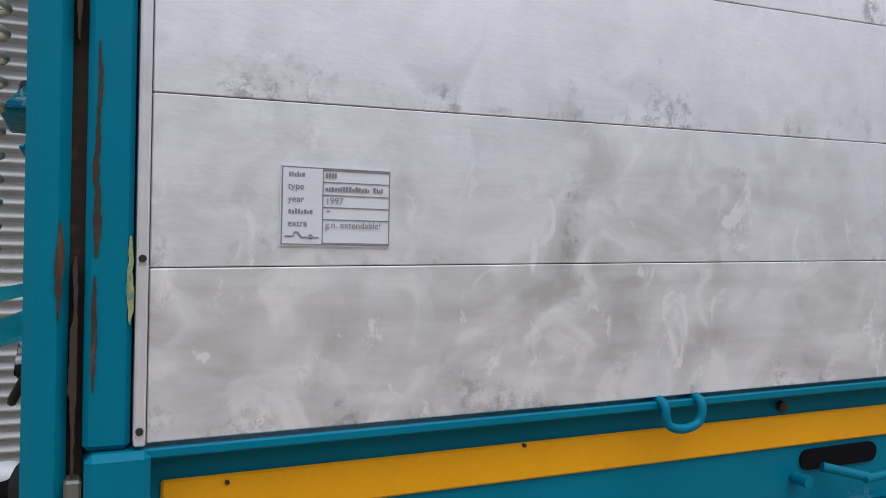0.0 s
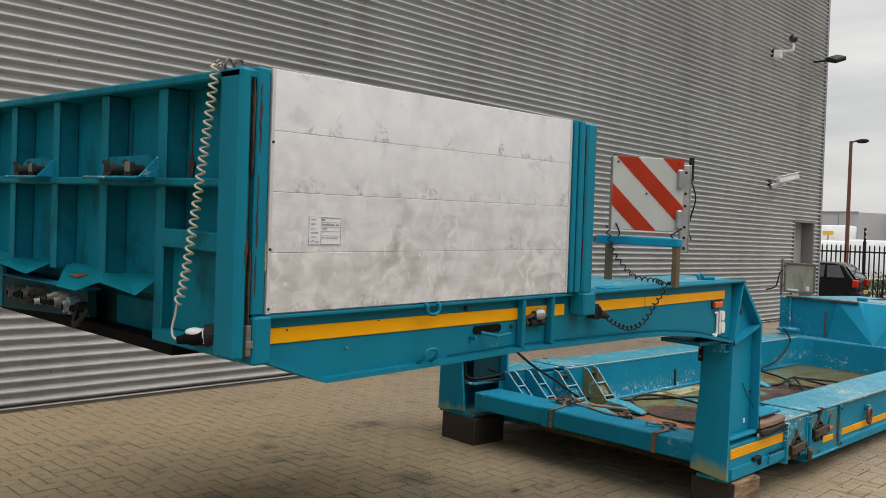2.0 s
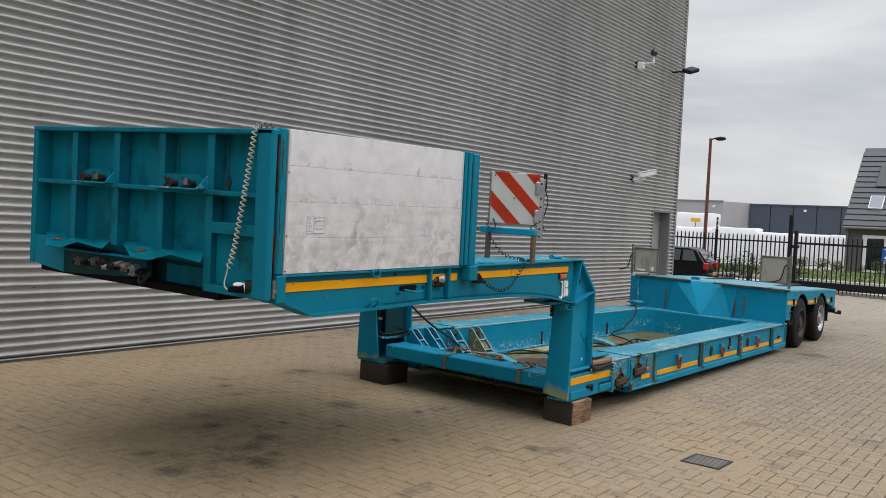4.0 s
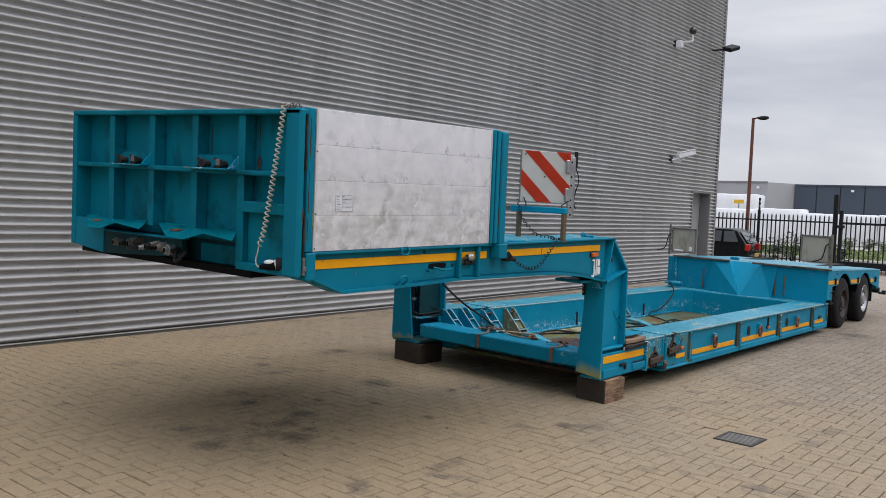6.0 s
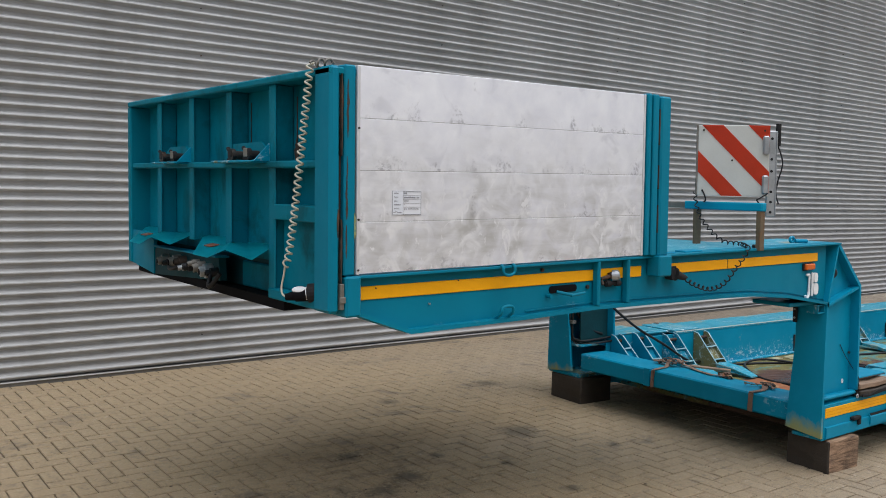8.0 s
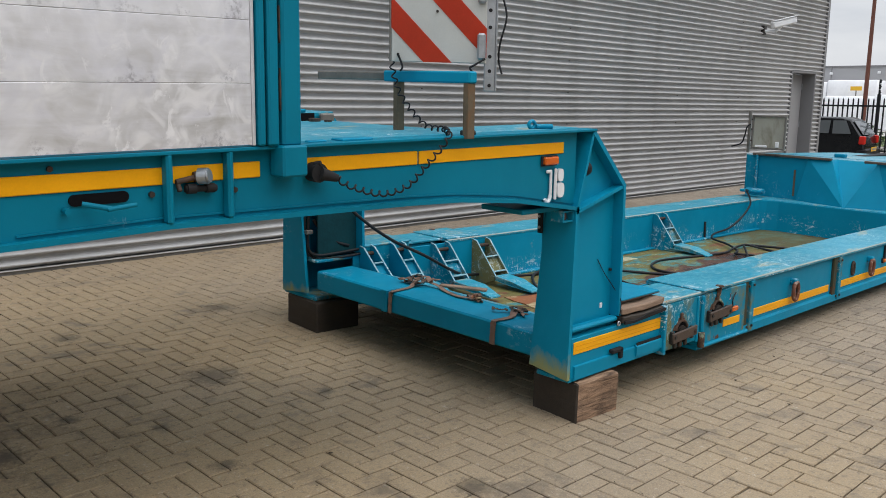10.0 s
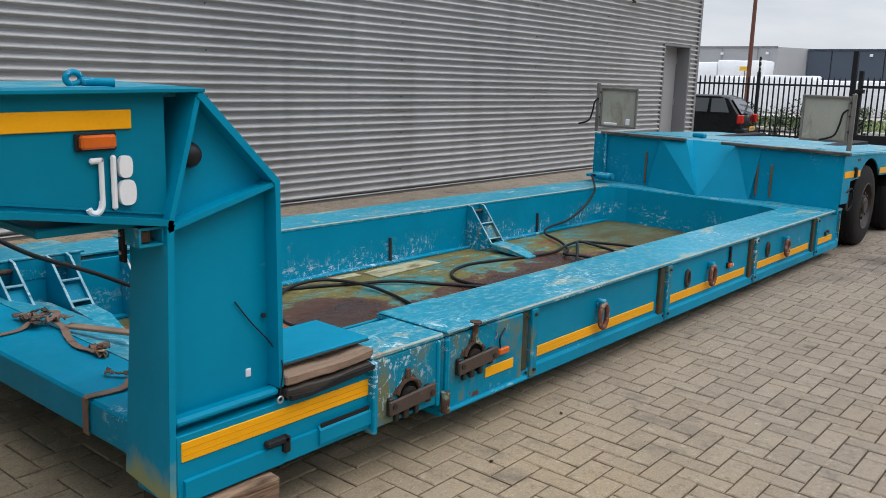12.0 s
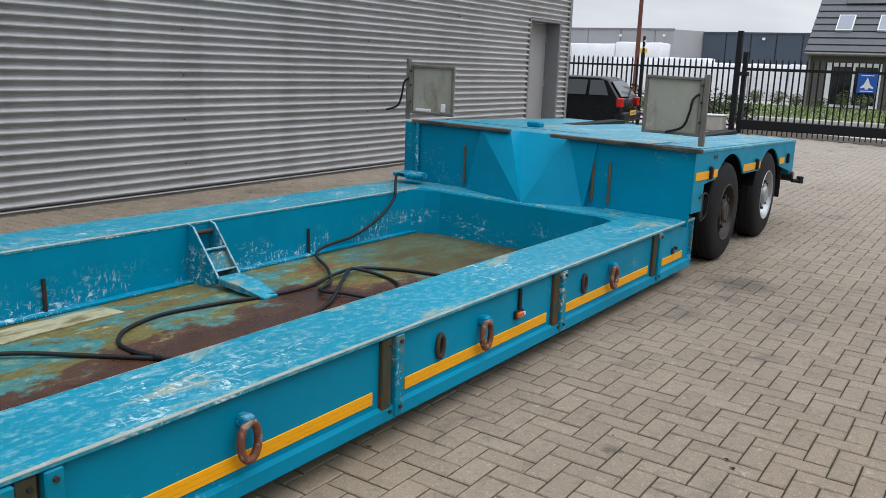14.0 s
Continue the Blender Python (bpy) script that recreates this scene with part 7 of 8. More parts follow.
# marker boards standing on the deck, seen from the back
mL = Matrix.Translation((10.70, 2.49, 1.012)) @ Matrix.Rotation(radians(-84), 4, "Z")
mR = Matrix.Translation((10.75, 0.415, 1.045)) @ Matrix.Rotation(radians(-84), 4, "Z")
for m in (mL, mR):
    wb = warning_board(m, False)
    part("board_post", box(bmesh.new(), 0.415, 0.455, -0.01, 0.03, -0.07, 0.44, 0.004, m) if m is mR else box(bmesh.new(), -0.05, -0.02, -0.01, 0.03, -0.05, 0.46, 0.004, m), zinc_dirty, wb, "grey steel post with bolts")
    ox = 0.40 if m is mR else -0.01
    part("cable", sweep(bmesh.new(), spline([m @ Vector(p) for p in ((ox, -0.03, 0.30), (ox - 0.04, -0.04, 0.26), (ox - 0.06, -0.04, 0.16), (ox - 0.10, -0.04, 0.06), (ox - 0.22, -0.035, 0.015))], 6), 0.009, 7), hose_black, wb, "black cable hanging from the board", FLAT, 60)
    for zz in (0.1, 0.24, 0.36):
        part("bolt_head", rod(bmesh.new(), m @ Vector((ox + 0.015, -0.012, zz)), m @ Vector((ox + 0.015, -0.026, zz)), 0.010, seg=8), dark_steel, wb)
for p in (mL, ):
    part("clip", box(bmesh.new(), 0.30, 0.345, -0.024, -0.012, 0.03, 0.10, 0.008, p), white_plastic, wb)
    part("torn_edge", box(bmesh.new(), 0.05, 0.20, -0.014, -0.001, 0.022, 0.05, 0.006, p), white_plastic, wb, "torn white sheet edge")

# the yard falls away from the hall, and the trailer stands with its sides plumb on it
for ob in trailer.children_recursive:
    if ob.name.startswith("writing"):
        ob.location.y -= 0.006
    else:
        for v in ob.data.vertices:
            v.co.z += SLOPE * v.co.y
            v.co.y -= 0.006

# -- timber blocks under the front legs
def timber_block(x0, x1, y0, y1, top, mat_, label):
    bm = bmesh.new()
    zg = SLOPE * (y0 + y1) / 2
    box(bm, -(x1 - x0) / 2, (x1 - x0) / 2, -(y1 - y0) / 2, (y1 - y0) / 2, 0, top, 0.008)
    bmesh.ops.subdivide_edges(bm, edges=bm.edges[:], cuts=3, use_grid_fill=True)
    for v in bm.verts:
        v.co += Vector((1, 1, 0.0)) * 0.006 * noise.noise(v.co * 11 + Vector((x0, y0, 0)))
    bm.normal_update()
    for f in bm.faces:
        f.material_index = 1 if f.normal.x < -0.5 else 0   # faces towards -x take the dark timber
    t = place_mesh("timber_block", bm, (mat_, timber_dark))
    t.matrix_world = ROLL @ Matrix.Translation(((x0 + x1) / 2, (y0 + y1) / 2, -0.006)) @ Matrix.Rotation(radians(-4), 4, "Z")
    return tagged(t, label, "block", "timber blocks under the trailer")


timber_block(3.835, 4.165, -0.045, 0.26, 0.212, timber, "brown weathered timber block under the front leg")
timber_block(3.78, 4.12, NW - 0.42, NW - 0.04, 0.212, timber_dark, "dark wet timber block under the front leg")

# ---------------------------------------------------------------- fence, gate and what lies beyond
FX = 26.5


def pale(bm, x, y, z0, z1, r=0.017):
    box(bm, x - r, x + r, y - r, y + r, z0, z1 - 0.05, 0)
    bmesh.ops.create_cone(bm, cap_ends=True, segments=4, radius1=r * 1.4, radius2=0.002, depth=0.06, matrix=Matrix.Translation((x, y, z1 - 0.02)) @ Matrix.Rotation(radians(45), 4, "Z"))
    return bm


fence = thing("fence", "black spiked steel bar fence", "fence", kind="structure")
for zz in (0.25, 1.62):
    part("rail", boxes((FX - 0.02, FX + 0.02, 4.05, 17.0, zz - 0.025, zz + 0.025)), fence_black, fence)
for k in range(92):
    part("pale", pale(bmesh.new(), FX, 4.2 + 0.14 * k, 0.12, 1.84), fence_black, fence)
for yy in (6.45, 9.2, 12.0, 14.8):
    p = part("post", boxes((FX - 0.04, FX + 0.04, yy - 0.04, yy + 0.04, 0.05, 1.95)), fence_black, fence)
part("sensor_mast", rods(((FX, 6.45, 1.9), (FX, 6.45, 2.36), 0.03)), fence_black, fence)
for k in range(5):
    part("insulator", rods(((FX, 6.45, 2.0 + 0.08 * k), (FX - 0.06, 6.40, 2.0 + 0.08 * k), 0.018)), white_plastic if k % 2 else fence_black, fence)

gate = thing("gate", "black sliding bar gate with a heavy bottom beam", "gate", kind="structure")
part("gate_post", boxes((FX - 0.09, FX + 0.05, 3.94, 4.06, 0.05, 2.52), bev=0.008), fence_black, gate)
part("guide_post", boxes((FX - 0.05, FX + 0.09, 3.78, 3.88, 0.05, 2.02), bev=0.008), fence_black, gate)
part("guide_roller", boxes((FX - 0.12, FX + 0.06, 3.72, 3.92, 1.45, 1.55), bev=0.01), fence_black, gate)
part("bottom_beam", boxes((FX - 0.10, FX + 0.06, -6.5, 3.8, 0.17, 0.40), bev=0.01), fence_black, gate)
part("top_rail", boxes((FX - 0.03, FX + 0.03, -6.5, 3.8, 1.58, 1.65)), fence_black, gate)
for k in range(72):
    part("pale", pale(bmesh.new(), FX, 3.66 - 0.14 * k, 0.38, 1.86), fence_black, gate)
for k in range(90):
    yy = 3.7 - 0.115 * k
    part("stub", boxes((FX - 0.05, FX - 0.035, yy - 0.012, yy + 0.012, 0.06, 0.19), bev=0), fence_black, gate)
sg3 = part("sign", boxes((FX - 0.045, FX - 0.025, 0.86, 1.27, 1.17, 1.60), bev=0.004), sign_blue, gate, "square blue sign with a white figure of an arrow", lambda x: 0)
bm = bmesh.new()
prism(bm, [(1.065, 1.52), (1.00, 1.36), (0.93, 1.30), (0.93, 1.27), (1.03, 1.29), (1.03, 1.25), (1.10, 1.25), (1.10, 1.29), (1.20, 1.27), (1.20, 1.30), (1.13, 1.36)], FX - 0.052, FX - 0.046, "x")
part("sign_figure", bm, white_plastic, sg3)
part("sign_bars", boxes((FX - 0.052, FX - 0.046, 0.93, 1.20, 1.55, 1.57), (FX - 0.052, FX - 0.046, 0.93, 1.20, 1.20, 1.22), bev=0), white_plastic, sg3)
box_w = thing("motor_housing", "pale grey gate motor housing beside the gate post", "housing")
part("housing", boxes((FX - 0.55, FX - 0.1, 4.10, 4.62, 0.08, 0.47), bev=0.04), kerb_grey, box_w)
part("lid", boxes((FX - 0.57, FX - 0.08, 4.08, 4.64, 0.47, 0.50), bev=0.01), white_plastic, box_w)

lamp = thing("street_lamp", "slim red-brown lamp post with a dark lantern", "street lamp", Matrix.Translation((33.3, 9.25, 0.1)))
part("pole", rods(((0, 0, 0), (0, 0, 5.75), 0.085, 0.06), seg=16), pole_brown, lamp)
part("bracket", rods(((0, 0, 5.70), (0.05, -0.25, 5.78), 0.03)), fence_black, lamp)
bm = bmesh.new()
bmesh.ops.create_uvsphere(bm, u_segments=16, v_segments=8, radius=1, matrix=Matrix.Translation((0.06, -0.40, 5.74)) @ Matrix.Diagonal((0.12, 0.24, 0.09, 1)))
part("lantern", bm, fence_black, lamp, "", FLAT, 60)

# dark hatchback
car = thing("car", "small black hatchback parked beside the fence", "car", Matrix.Translation((22.62, 5.34, 0.045)) @ Matrix.Rotation(radians(8), 4, "Z") @ Matrix.Diagonal((1.0, 1.0, 0.90, 1.0)))
# own axes: y runs from tail to front, x from this side to the other
CWID = 1.62
side = [(0.04, 0.32), (0.02, 0.55), (0.06, 0.84), (0.10, 0.92), (0.40, 1.36), (0.60, 1.42), (1.6, 1.43), (2.15, 1.38), (2.75, 0.96), (3.55, 0.84), (3.68, 0.60), (3.66, 0.30)]
bm = bmesh.new()
rows = []
for fx, tuck in ((0.0, 1), (0.05, 0), (CWID - 0.05, 0), (CWID, 1)):
    row = []
    for y, z in side:
        lean = max(0.0, (z - 0.92)) * 0.34
        xx = fx + (lean if fx < 0.8 else -lean)
        row.append(bm.verts.new((xx, y + (0.02 if tuck else 0), z - (0.03 if tuck and z > 0.9 else 0))))
    rows.append(row)
for a, b in zip(rows, rows[1:]):
    for k in range(len(side) - 1):
        bm.faces.new((a[k], a[k + 1], b[k + 1], b[k]))
    bm.faces.new((a[-1], a[0], b[0], b[-1]))
bm.faces.new(rows[0]), bm.faces.new(rows[-1][::-1])
part("body", bm, car_black, car, "", FLAT, 35)
def lean_x(z, off):
    return max(0.0, z - 0.92) * 0.34 - off
for y0, y1, t0, t1 in ((0.34, 0.78, 0.50, 0.80), (0.86, 1.62, 0.86, 1.62), (1.70, 2.62, 1.70, 2.15)):
    bm = bmesh.new()
    pts = [(y0, 0.98), (y1, 0.98), (t1, 1.34), (t0, 1.34)]
    f = [bm.verts.new((lean_x(z, 0.004) , y, z)) for y, z in pts]
    b2 = [bm.verts.new((v.co.x + 0.006, v.co.y, v.co.z)) for v in f]
    bm.faces.new(f), bm.faces.new(b2[::-1])
    for k in range(4):
        bm.faces.new((f[k], b2[k], b2[(k + 1) % 4], f[(k + 1) % 4]))
    part("side_window", bm, car_glass, car)
bm = bmesh.new()
pts = [(0.14, 0.085, 0.96), (CWID - 0.14, 0.085, 0.96), (CWID - 0.24, 0.345, 1.33), (0.24, 0.345, 1.33)]
f = [bm.verts.new((x, y - 0.012, z)) for x, y, z in pts]
b2 = [bm.verts.new((x, y + 0.004, z)) for x, y, z in pts]
bm.faces.new(f), bm.faces.new(b2[::-1])
for k in range(4):
    bm.faces.new((f[k], b2[k], b2[(k + 1) % 4], f[(k + 1) % 4]))
part("rear_window", bm, car_glass, car)
for x0 in (-0.012, CWID - 0.14):
    part("tail_light", boxes((x0, x0 + 0.13, 0.0, 0.15, 0.70, 0.93), bev=0.025), lamp_red, car, "red tail light")
part("bumper", boxes((-0.01, CWID + 0.01, -0.05, 0.20, 0.36, 0.58), bev=0.04), fence_black, car)
npl = part("number_plate", boxes((0.48, 1.05, -0.065, -0.055, 0.50, 0.62), bev=0.003), plate_yellow, car, "yellow plate with plain dark bars")
part("plate_bars", boxes((0.56, 0.97, -0.068, -0.065, 0.54, 0.58), bev=0), ink, npl)
for yy in (0.68, 3.02):
    for xx in (0.0, CWID - 0.18):
        wv = part("wheel", lathe(bmesh.new(), [(0.17, 0.0), (0.27, 0.005), (0.29, 0.03), (0.29, 0.15), (0.27, 0.175), (0.17, 0.18)], (xx, yy, 0.29), "y" if False else "x", 32), tyre_rubber, car, "", FLAT, 35)
        part("rim", lathe(bmesh.new(), [(0.175, 0.01), (0.15, 0.03), (0.05, 0.02), (0.0, 0.02)], (xx, yy, 0.29), "x", 24), zinc_dirty, wv, "", FLAT, 35)

# far hall with dark wing and wrapped stacks before it
hall2 = thing("warehouse", "low grey warehouse with a dark panelled wing", "building")
part("grey_wing", boxes((75, 95, 22.4, 60, 0, 4.85), bev=0), hall_grey, hall2)
bm = bmesh.new()
prism(bm, [(75, 22.4), (80, 20.1), (95, 20.1), (95, 22.39), ], 0, 4.85, "z")
part("grey_return", bm, hall_grey, hall2)
part("dark_wing", boxes((78.0, 96, 2, 20.9, 0, 4.75), bev=0), hall_dark, hall2)
part("roof_edge", boxes((74.9, 75.0, 22.4, 60, 4.80, 4.92), bev=0), door_trim, hall2)
part("roof_edge", boxes((77.9, 78.0, 2, 20.9, 4.70, 4.82), bev=0), hall_dark, hall2)
for k in range(9):
    part("panel_joint", boxes((77.96, 78.0, 3 + 2.0 * k, 3.05 + 2.0 * k, 0, 4.7), bev=0), fence_black, hall2)
for k in range(12):
    part("panel_joint", boxes((74.96, 75.0, 24 + 3.0 * k, 24.05 + 3.0 * k, 0, 4.8), bev=0), door_trim, hall2)
for yy, zz in ((27, 4.3), (23.2, 4.35), (16.0, 4.3)):
    lx = 74.9 if yy > 21 else 77.9
    part("wall_lamp", boxes((lx - 0.1, lx, yy - 0.12, yy + 0.12, zz - 0.1, zz + 0.1), bev=0.02), white_plastic, hall2)


def wrapped_stack(x, y, w, d, h, seed):
    bm = bmesh.new()
    box(bm, -d / 2, d / 2, -w / 2, w / 2, 0, h, 0.06)
    bmesh.ops.subdivide_edges(bm, edges=bm.edges[:], cuts=3, use_grid_fill=True)
    for v in bm.verts:
        if v.co.z > 0.05:
            v.co += 0.05 * noise.noise_vector(v.co * 1.4 + Vector((seed, seed * 2, 0)))
    s = place_mesh("wrapped_load", bm, wrap_white)
    s.matrix_world = Matrix.Translation((x, y, 0.1))
    return smooth(tagged(s, "tall load of goods wrapped in white film", "load", "white wrapped loads in the far yard"), 50)


rnd = random.Random(11)
yy = 20.6
while yy < 40:
    w = rnd.uniform(2.6, 4.6)
    wrapped_stack(68 + rnd.uniform(-1, 1), yy + w / 2, w, 2.2, rnd.uniform(3.0, 3.45) if yy > 20 else 2.0, yy)
    yy += w + 0.06
yy = 6.3
while yy < 20:
    w = rnd.uniform(2.2, 4.2)
    wrapped_stack(60 + rnd.uniform(-1, 1), yy + w / 2, w, 2.0, rnd.uniform(2.0, 2.3), yy)
    yy += w + 0.02
yel = thing("warning_plate", "orange plate on a post before the white stacks", "sign")
part("plate", boxes((66.2, 66.25, 21.3, 22.1, 2.75, 3.05)), plate_yellow, yel)
part("post", rods(((66.25, 21.7, 0.0), (66.25, 21.7, 2.9), 0.04)), zinc_dirty, yel)

# house with a steep slate roof
HXF, HY1, HY0 = 48.0, 6.6, -9.0
house = thing("house", "dark brick house with a steep tiled roof and white window frames", "house")
part("wall", boxes((HXF, HXF + 9, HY0, HY1, 0.0, 2.62), bev=0), brick_dark, house)
roof = part("roof", prism(bmesh.new(), [(HXF - 0.35, 2.55), (HXF + 4.5, 7.3), (HXF + 9.3, 2.55), (HXF + 9.3, 2.45), (HXF - 0.35, 2.45)], HY0 - 0.1, HY1 + 0.12), slate, house)
for k in range(14):
    t = (k + 0.5) / 14.5
    part("tile_course", box(bmesh.new(), -0.20, 0.18, HY0 - 0.05, HY1 + 0.14, 0, 0.045, 0.0, Matrix.Translation((HXF - 0.30 + 4.7 * t, 0, 2.60 + 4.6 * t)) @ Matrix.Rotation(radians(-40), 4, "Y")), slate, roof)
part("gutter", rods(((HXF - 0.42, HY0, 2.52), (HXF - 0.42, HY1 + 0.1, 2.52), 0.07)), zinc_dirty, house)
part("downpipe", rods(((HXF - 0.06, HY1 - 0.1, 0), (HXF - 0.06, HY1 - 0.1, 2.5), 0.05)), zinc_dirty, house)
RM = lambda y, t: Matrix.Translation((HXF - 0.30 + 4.7 * t, y, 2.60 + 4.6 * t)) @ Matrix.Rotation(radians(-44.4), 4, "Y")
for y in (5.35, 3.6, 1.9):
    sk = part("skylight", box(bmesh.new(), -0.52, 0.52, -0.36, 0.36, 0.03, 0.13, 0.01, RM(y, 0.285)), frame_white, house)
    part("pane", box(bmesh.new(), -0.46, 0.46, -0.31, 0.31, 0.131, 0.14, 0, RM(y, 0.285)), pale_glass, sk)
part("solar_panel", box(bmesh.new(), -0.9, 0.9, -7, 5.6, 0.05, 0.12, 0.01, RM(0, 0.62)), dark_glass, house)
for y0, y1 in ((3.45, 5.75), (0.2, 2.4), (-4, -1)):
    wf = part("window", boxes((HXF - 0.06, HXF + 0.02, y0, y1, 0.15, 2.15)), frame_white, house)
    n = 2
    for k in range(n):
        a = y0 + 0.15 + k * (y1 - y0 - 0.15) / n
        part("pane", boxes((HXF - 0.075, HXF - 0.061, a, a + (y1 - y0 - 0.15) / n - 0.15 - (0.12 if k else 0), 0.28, 1.98), bev=0), dark_glass, wf)

# verge, kerb and planting along the road
verge = tagged(place_mesh("lawn", boxes((33.5, 45.5, -30, 40, 0.10, 0.18), bev=0.02), grass_mat), "strip of mown lawn beside the road", "grass", kind="stuff")
rd = random.Random(3)
bm = bmesh.new()
for k in range(9000):
    x, y = rd.uniform(33.5, 45.4), rd.uniform(-6, 18)
    h, a = rd.uniform(0.04, 0.11), rd.uniform(0, 3.14)
    dx, dy = 0.03 * math.cos(a), 0.03 * math.sin(a)
    bm.faces.new([bm.verts.new(p) for p in ((x - dx, y - dy, 0.175), (x + dx, y + dy, 0.175), (x + rd.uniform(-0.03, 0.03), y + rd.uniform(-0.03, 0.03), 0.18 + h))])
tagged(place_mesh("grass_blades", bm, grass_mat), "short green grass blades on the verge", "grass", kind="stuff")
tagged(place_mesh("kerb", boxes((32.9, 33.2, -30, 40, 0.08, 0.20), bev=0.02), kerb_grey), "pale concrete kerb along the verge", "kerb", kind="structure")


def shrub(x, y, h, w, seed, mat_, name="shrub", label="dark evergreen shrub behind the fence"):
    r = random.Random(seed)
    s = thing(name, label, "shrub", Matrix.Translation((x, y, 0.1)))
    bm = bmesh.new()
    for k in range(7):
        a = r.uniform(0, 6.28)
        rod(bm, (0, 0, 0), (w * 0.3 * math.cos(a), w * 0.3 * math.sin(a), h * r.uniform(0.5, 0.85)), 0.018, 0.006, 5)
    part("stems", bm, timber_dark, s)
    bm = bmesh.new()
    for k in range(520):
        u = Vector((r.gauss(0, 1), r.gauss(0, 1), r.gauss(0, 1))).normalized() * (r.random() ** 0.45)
        p = Vector((u.x * w / 2, u.y * w / 2, h * 0.55 + u.z * h * 0.48))
        if p.z < 0.04:
            continue
        p += 0.16 * noise.noise_vector(p * 2.5 + Vector((seed, 0, 0)))
        q = Euler((r.uniform(-1, 1), r.uniform(-1, 1), r.uniform(0, 6.28))).to_matrix()
        sz = r.uniform(0.03, 0.06)
        bm.faces.new([bm.verts.new(p + q @ Vector(v) * sz) for v in ((-0.5, 0, 0), (0, -1, 0.1), (0.5, 0, 0), (0, 1, 0.1))])
    part("foliage", bm, mat_, s)
    return s


for k in range(7):
    shrub(28.2 + 0.3 * (k % 2), 4.3 + 0.75 * k, 0.85 + 0.12 * (k % 3), 1.0, 20 + k, leaf_mat)
for k in range(9):
    shrub(46.6 + 0.4 * (k % 3), 9.5 - 0.95 * k, 0.45 + 0.22 * ((k * 7) % 4) / 2, 0.8, 50 + k, leaf_pale, "garden_plant", "loose green and rust coloured garden plant before the house")

# ---------------------------------------------------------------- drain and paving
GX, GY = 3.70, -1.29
dr = thing("drain_grate", "dark cast iron drain grate set in the paving", "drain", Matrix.Translation((GX, GY, ground_z(GY))) @ Matrix.Rotation(radians(-2), 4, "Z"), kind="structure")
part("grate_frame", boxes((-0.155, 0.155, -0.155, -0.13, -0.03, 0.004), (-0.155, 0.155, 0.13, 0.155, -0.03, 0.004), (-0.155, -0.13, -0.13, 0.13, -0.03, 0.004), (0.13, 0.155, -0.13, 0.13, -0.03, 0.004), bev=0.003), dark_steel, dr)
for k in range(7):
    part("grate_bar", boxes((-0.121 + 0.037 * k, -0.100 + 0.037 * k, -0.13, 0.13, -0.02, 0.002), bev=0.002), zinc_dirty, dr)
part("collar", boxes((-0.34, 0.34, -0.34, -0.156, -0.03, -0.0045), (-0.34, 0.34, 0.156, 0.34, -0.03, -0.0045), (-0.34, -0.156, -0.156, 0.156, -0.03, -0.0045), (0.156, 0.34, -0.156, 0.156, -0.03, -0.0045), bev=0), paver_rest, dr)
part("pit", boxes((-0.13, 0.13, -0.13, 0.13, -0.05, -0.025), bev=0), black_rubber, dr)

rd = random.Random(21)
bm = bmesh.new()
for k in range(190):
    x, y = rd.uniform(-1.5, 12.0), rd.gauss(-0.2, 1.5)
    if not -4.5 < y < 4.8:
        continue
    r0, a0 = 0.003 + 0.010 * rd.random() ** 2.4, rd.uniform(0, 6.28)
    pts = []
    for i in range(6):
        a = a0 + 2 * math.pi * i / 6
        r = r0 * rd.uniform(0.4, 1.2) * (1.0 if i % 3 else 1.5)
        pts.append(bm.verts.new((x + r * math.cos(a), y + r * math.sin(a), ground_z(y + r * math.sin(a)) + 0.0035 + rd.uniform(0, 0.004))))
    bm.faces.new(pts)
bmesh.ops.solidify(bm, geom=bm.faces[:], thickness=0.0015)
tagged(place_mesh("yard_litter", bm, leaf_brown), "dry brown leaves and dirt crumbs on the paving", "litter", kind="stuff")

U, GAP = 0.105, 0.0054
OX, OY = 8.345, -0.845


def lay(x_lo, x_hi, y_lo, y_hi):
    """Herringbone places: the low corner and the size of each paver."""
    out = []
    i0, i1 = int((x_lo - OX) / U) - 2, int((x_hi - OX) / U) + 2
    j0, j1 = int((y_lo - OY) / U) - 2, int((y_hi - OY) / U) + 2
    for i in range(i0, i1):
        for j in range(j0, j1):
            k = (i - j) % 4
            if k not in (0, 3):
                continue
            x, y = OX + i * U, OY + j * U
            w, d = (2 * U, U) if k == 0 else (U, 2 * U)
            if x < x_lo or x + w > x_hi or y < y_lo or y + d > y_hi:
                continue
            if abs(x + w / 2 - GX) < 0.155 + w / 2 and abs(y + d / 2 - GY) < 0.155 + d / 2:
                continue
            out.append((x, y, w, d))
    return out


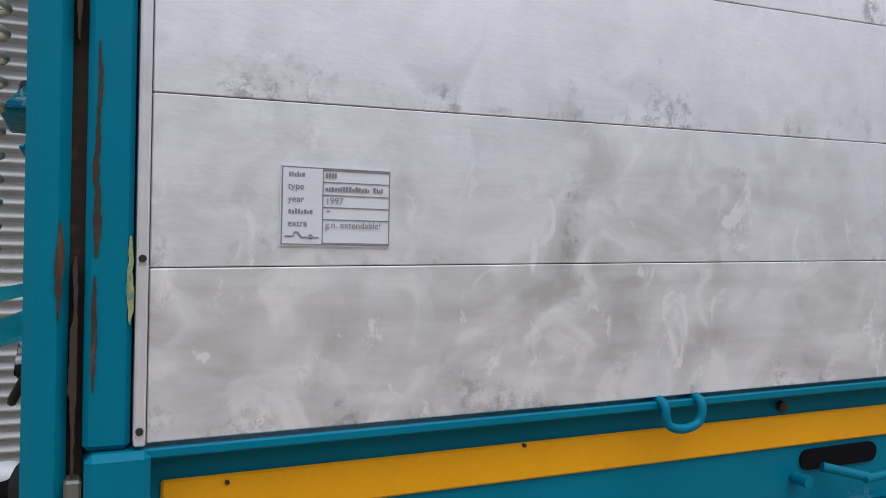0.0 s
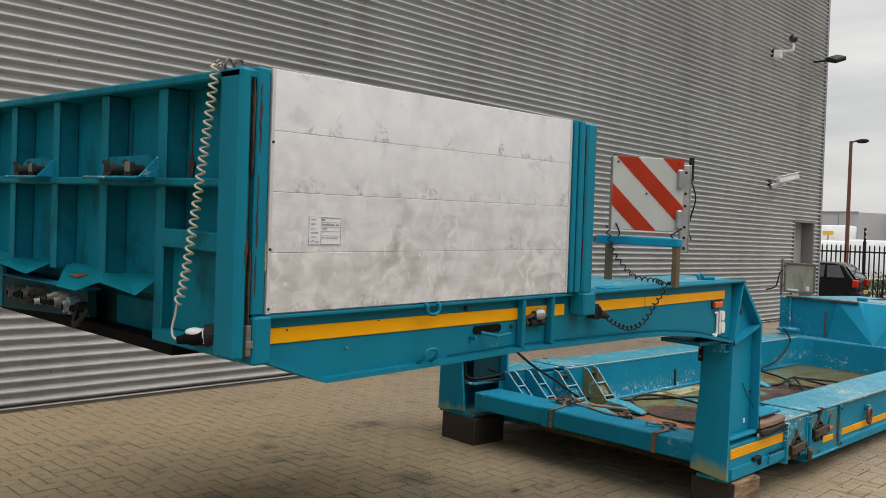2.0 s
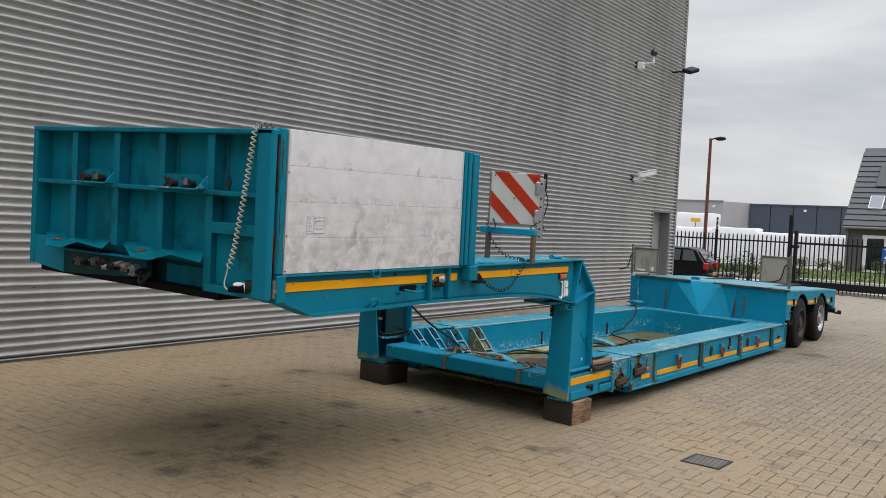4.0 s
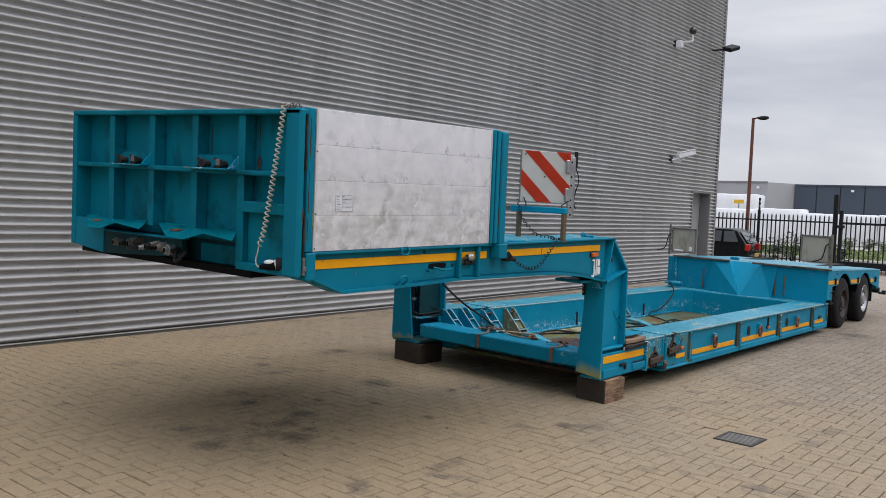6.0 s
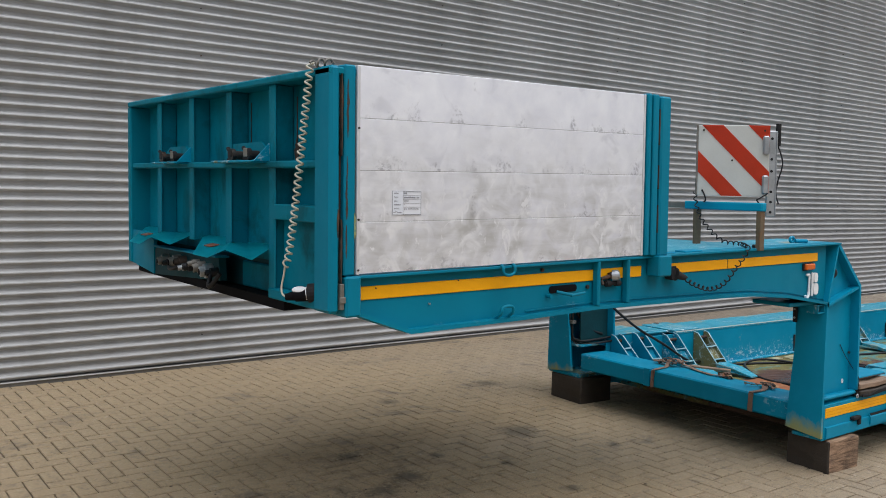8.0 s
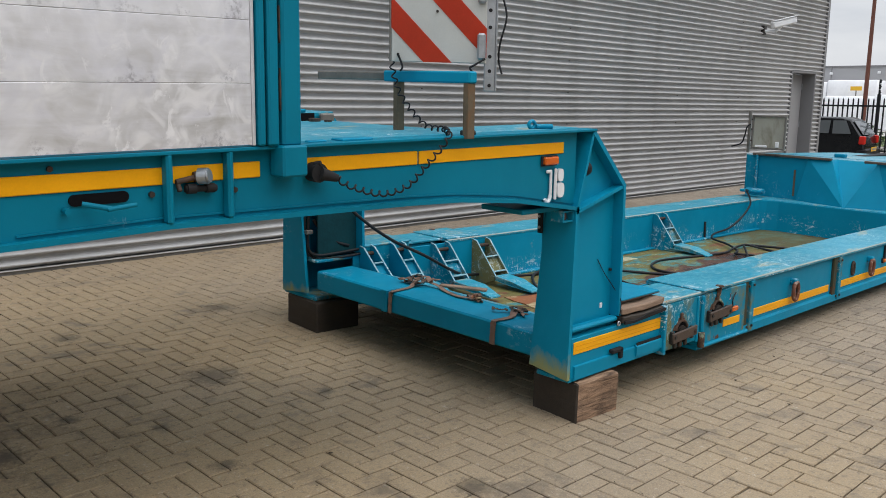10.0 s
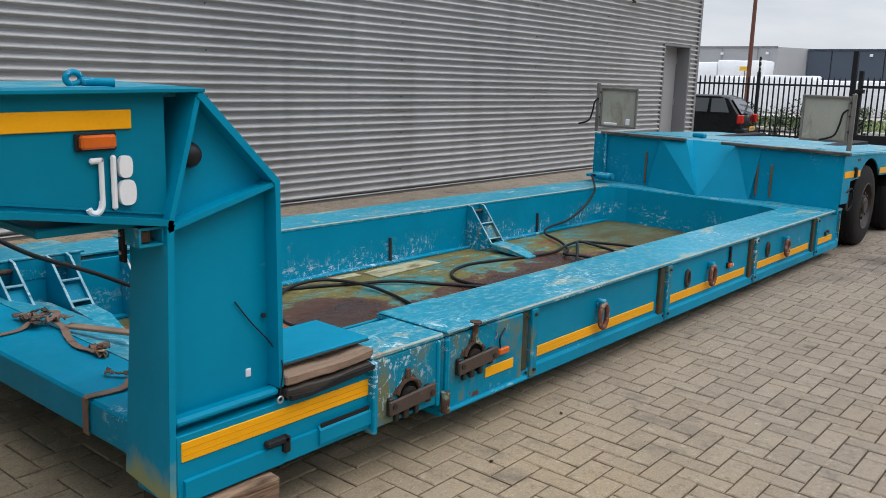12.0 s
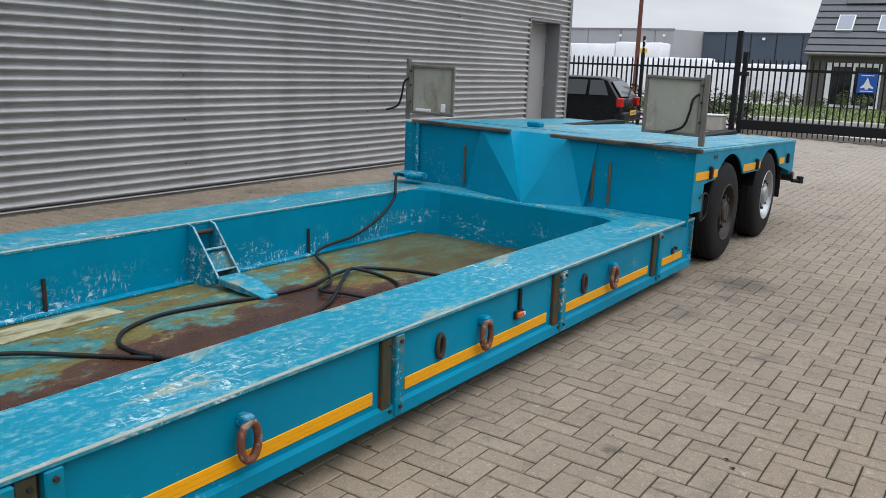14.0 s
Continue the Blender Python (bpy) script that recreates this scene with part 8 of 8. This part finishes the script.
def paver_verts(x, y, w, d, rnd):
    g, c = GAP / 2 + rnd.uniform(0, 0.0015), 0.005
    t = [rnd.uniform(-0.0016, 0.0016) for _ in range(4)]
    tz = rnd.uniform(-0.0012, 0.0012)
    a = [(x + g, y + g), (x + w - g, y + g), (x + w - g, y + d - g), (x + g, y + d - g)]
    b = [(x + g + c, y + g + c), (x + w - g - c, y + g + c), (x + w - g - c, y + d - g - c), (x + g + c, y + d - g - c)]
    return [(px, py, ground_z(py) - 0.02) for px, py in a] + [(px, py, ground_z(py) - 0.0035 + tz) for px, py in a] + [(px, py, ground_z(py) + tz + t[k]) for k, (px, py) in enumerate(b)]


PFACES = [(8, 9, 10, 11)] + [(k, (k + 1) % 4, 4 + (k + 1) % 4, 4 + k) for k in range(4)] + [(4 + k, 4 + (k + 1) % 4, 8 + (k + 1) % 4, 8 + k) for k in range(4)]
paving = thing("pavement", "grey-brown concrete pavers laid in herringbone over the yard", "pavement", kind="structure")
rp = random.Random(5)
NEAR = (5.2, 8.4, -2.2, -0.35)
inner = lambda p: NEAR[0] <= p[0] <= NEAR[1] and NEAR[2] <= p[1] <= NEAR[3]
places = [p for p in lay(-9, 26.3, -9.0, 13) if p[0] > 19.58 or p[1] + p[3] < 5.44]
chosen = [p for p in places if inner(p)][:300]
mark_set = set(chosen)
V, F = [], []
for p in places:
    if p in mark_set:
        continue
    o = len(V)
    V += paver_verts(*p, rp)
    F += [tuple(o + q for q in f) for f in PFACES]
me = bpy.data.meshes.new("pavers_laid")
me.from_pydata(V, [], F)
me.materials.append(paver_rest)
ob = new("pavers_laid", me)
ob.parent = paving
tagged(ob, "", "", "", "stuff")
variants = {}
for kind, (w, d) in enumerate(((2 * U, U), (U, 2 * U))):
    for v in range(4):
        m = bpy.data.meshes.new("paver")
        pts = [(px, py, pz - ground_z(py)) for px, py, pz in paver_verts(0, 0, w, d, rp)]
        m.from_pydata(pts, [], PFACES)
        m.materials.append(paver_each)
        variants[kind, v] = m
for p in chosen:
    o = new("paver", variants[0 if p[2] > p[3] else 1, rp.randrange(4)])
    o.location = (p[0], p[1], ground_z(p[1]))
    o.rotation_euler = (math.atan(SLOPE), 0, 0)
    o.parent = paving
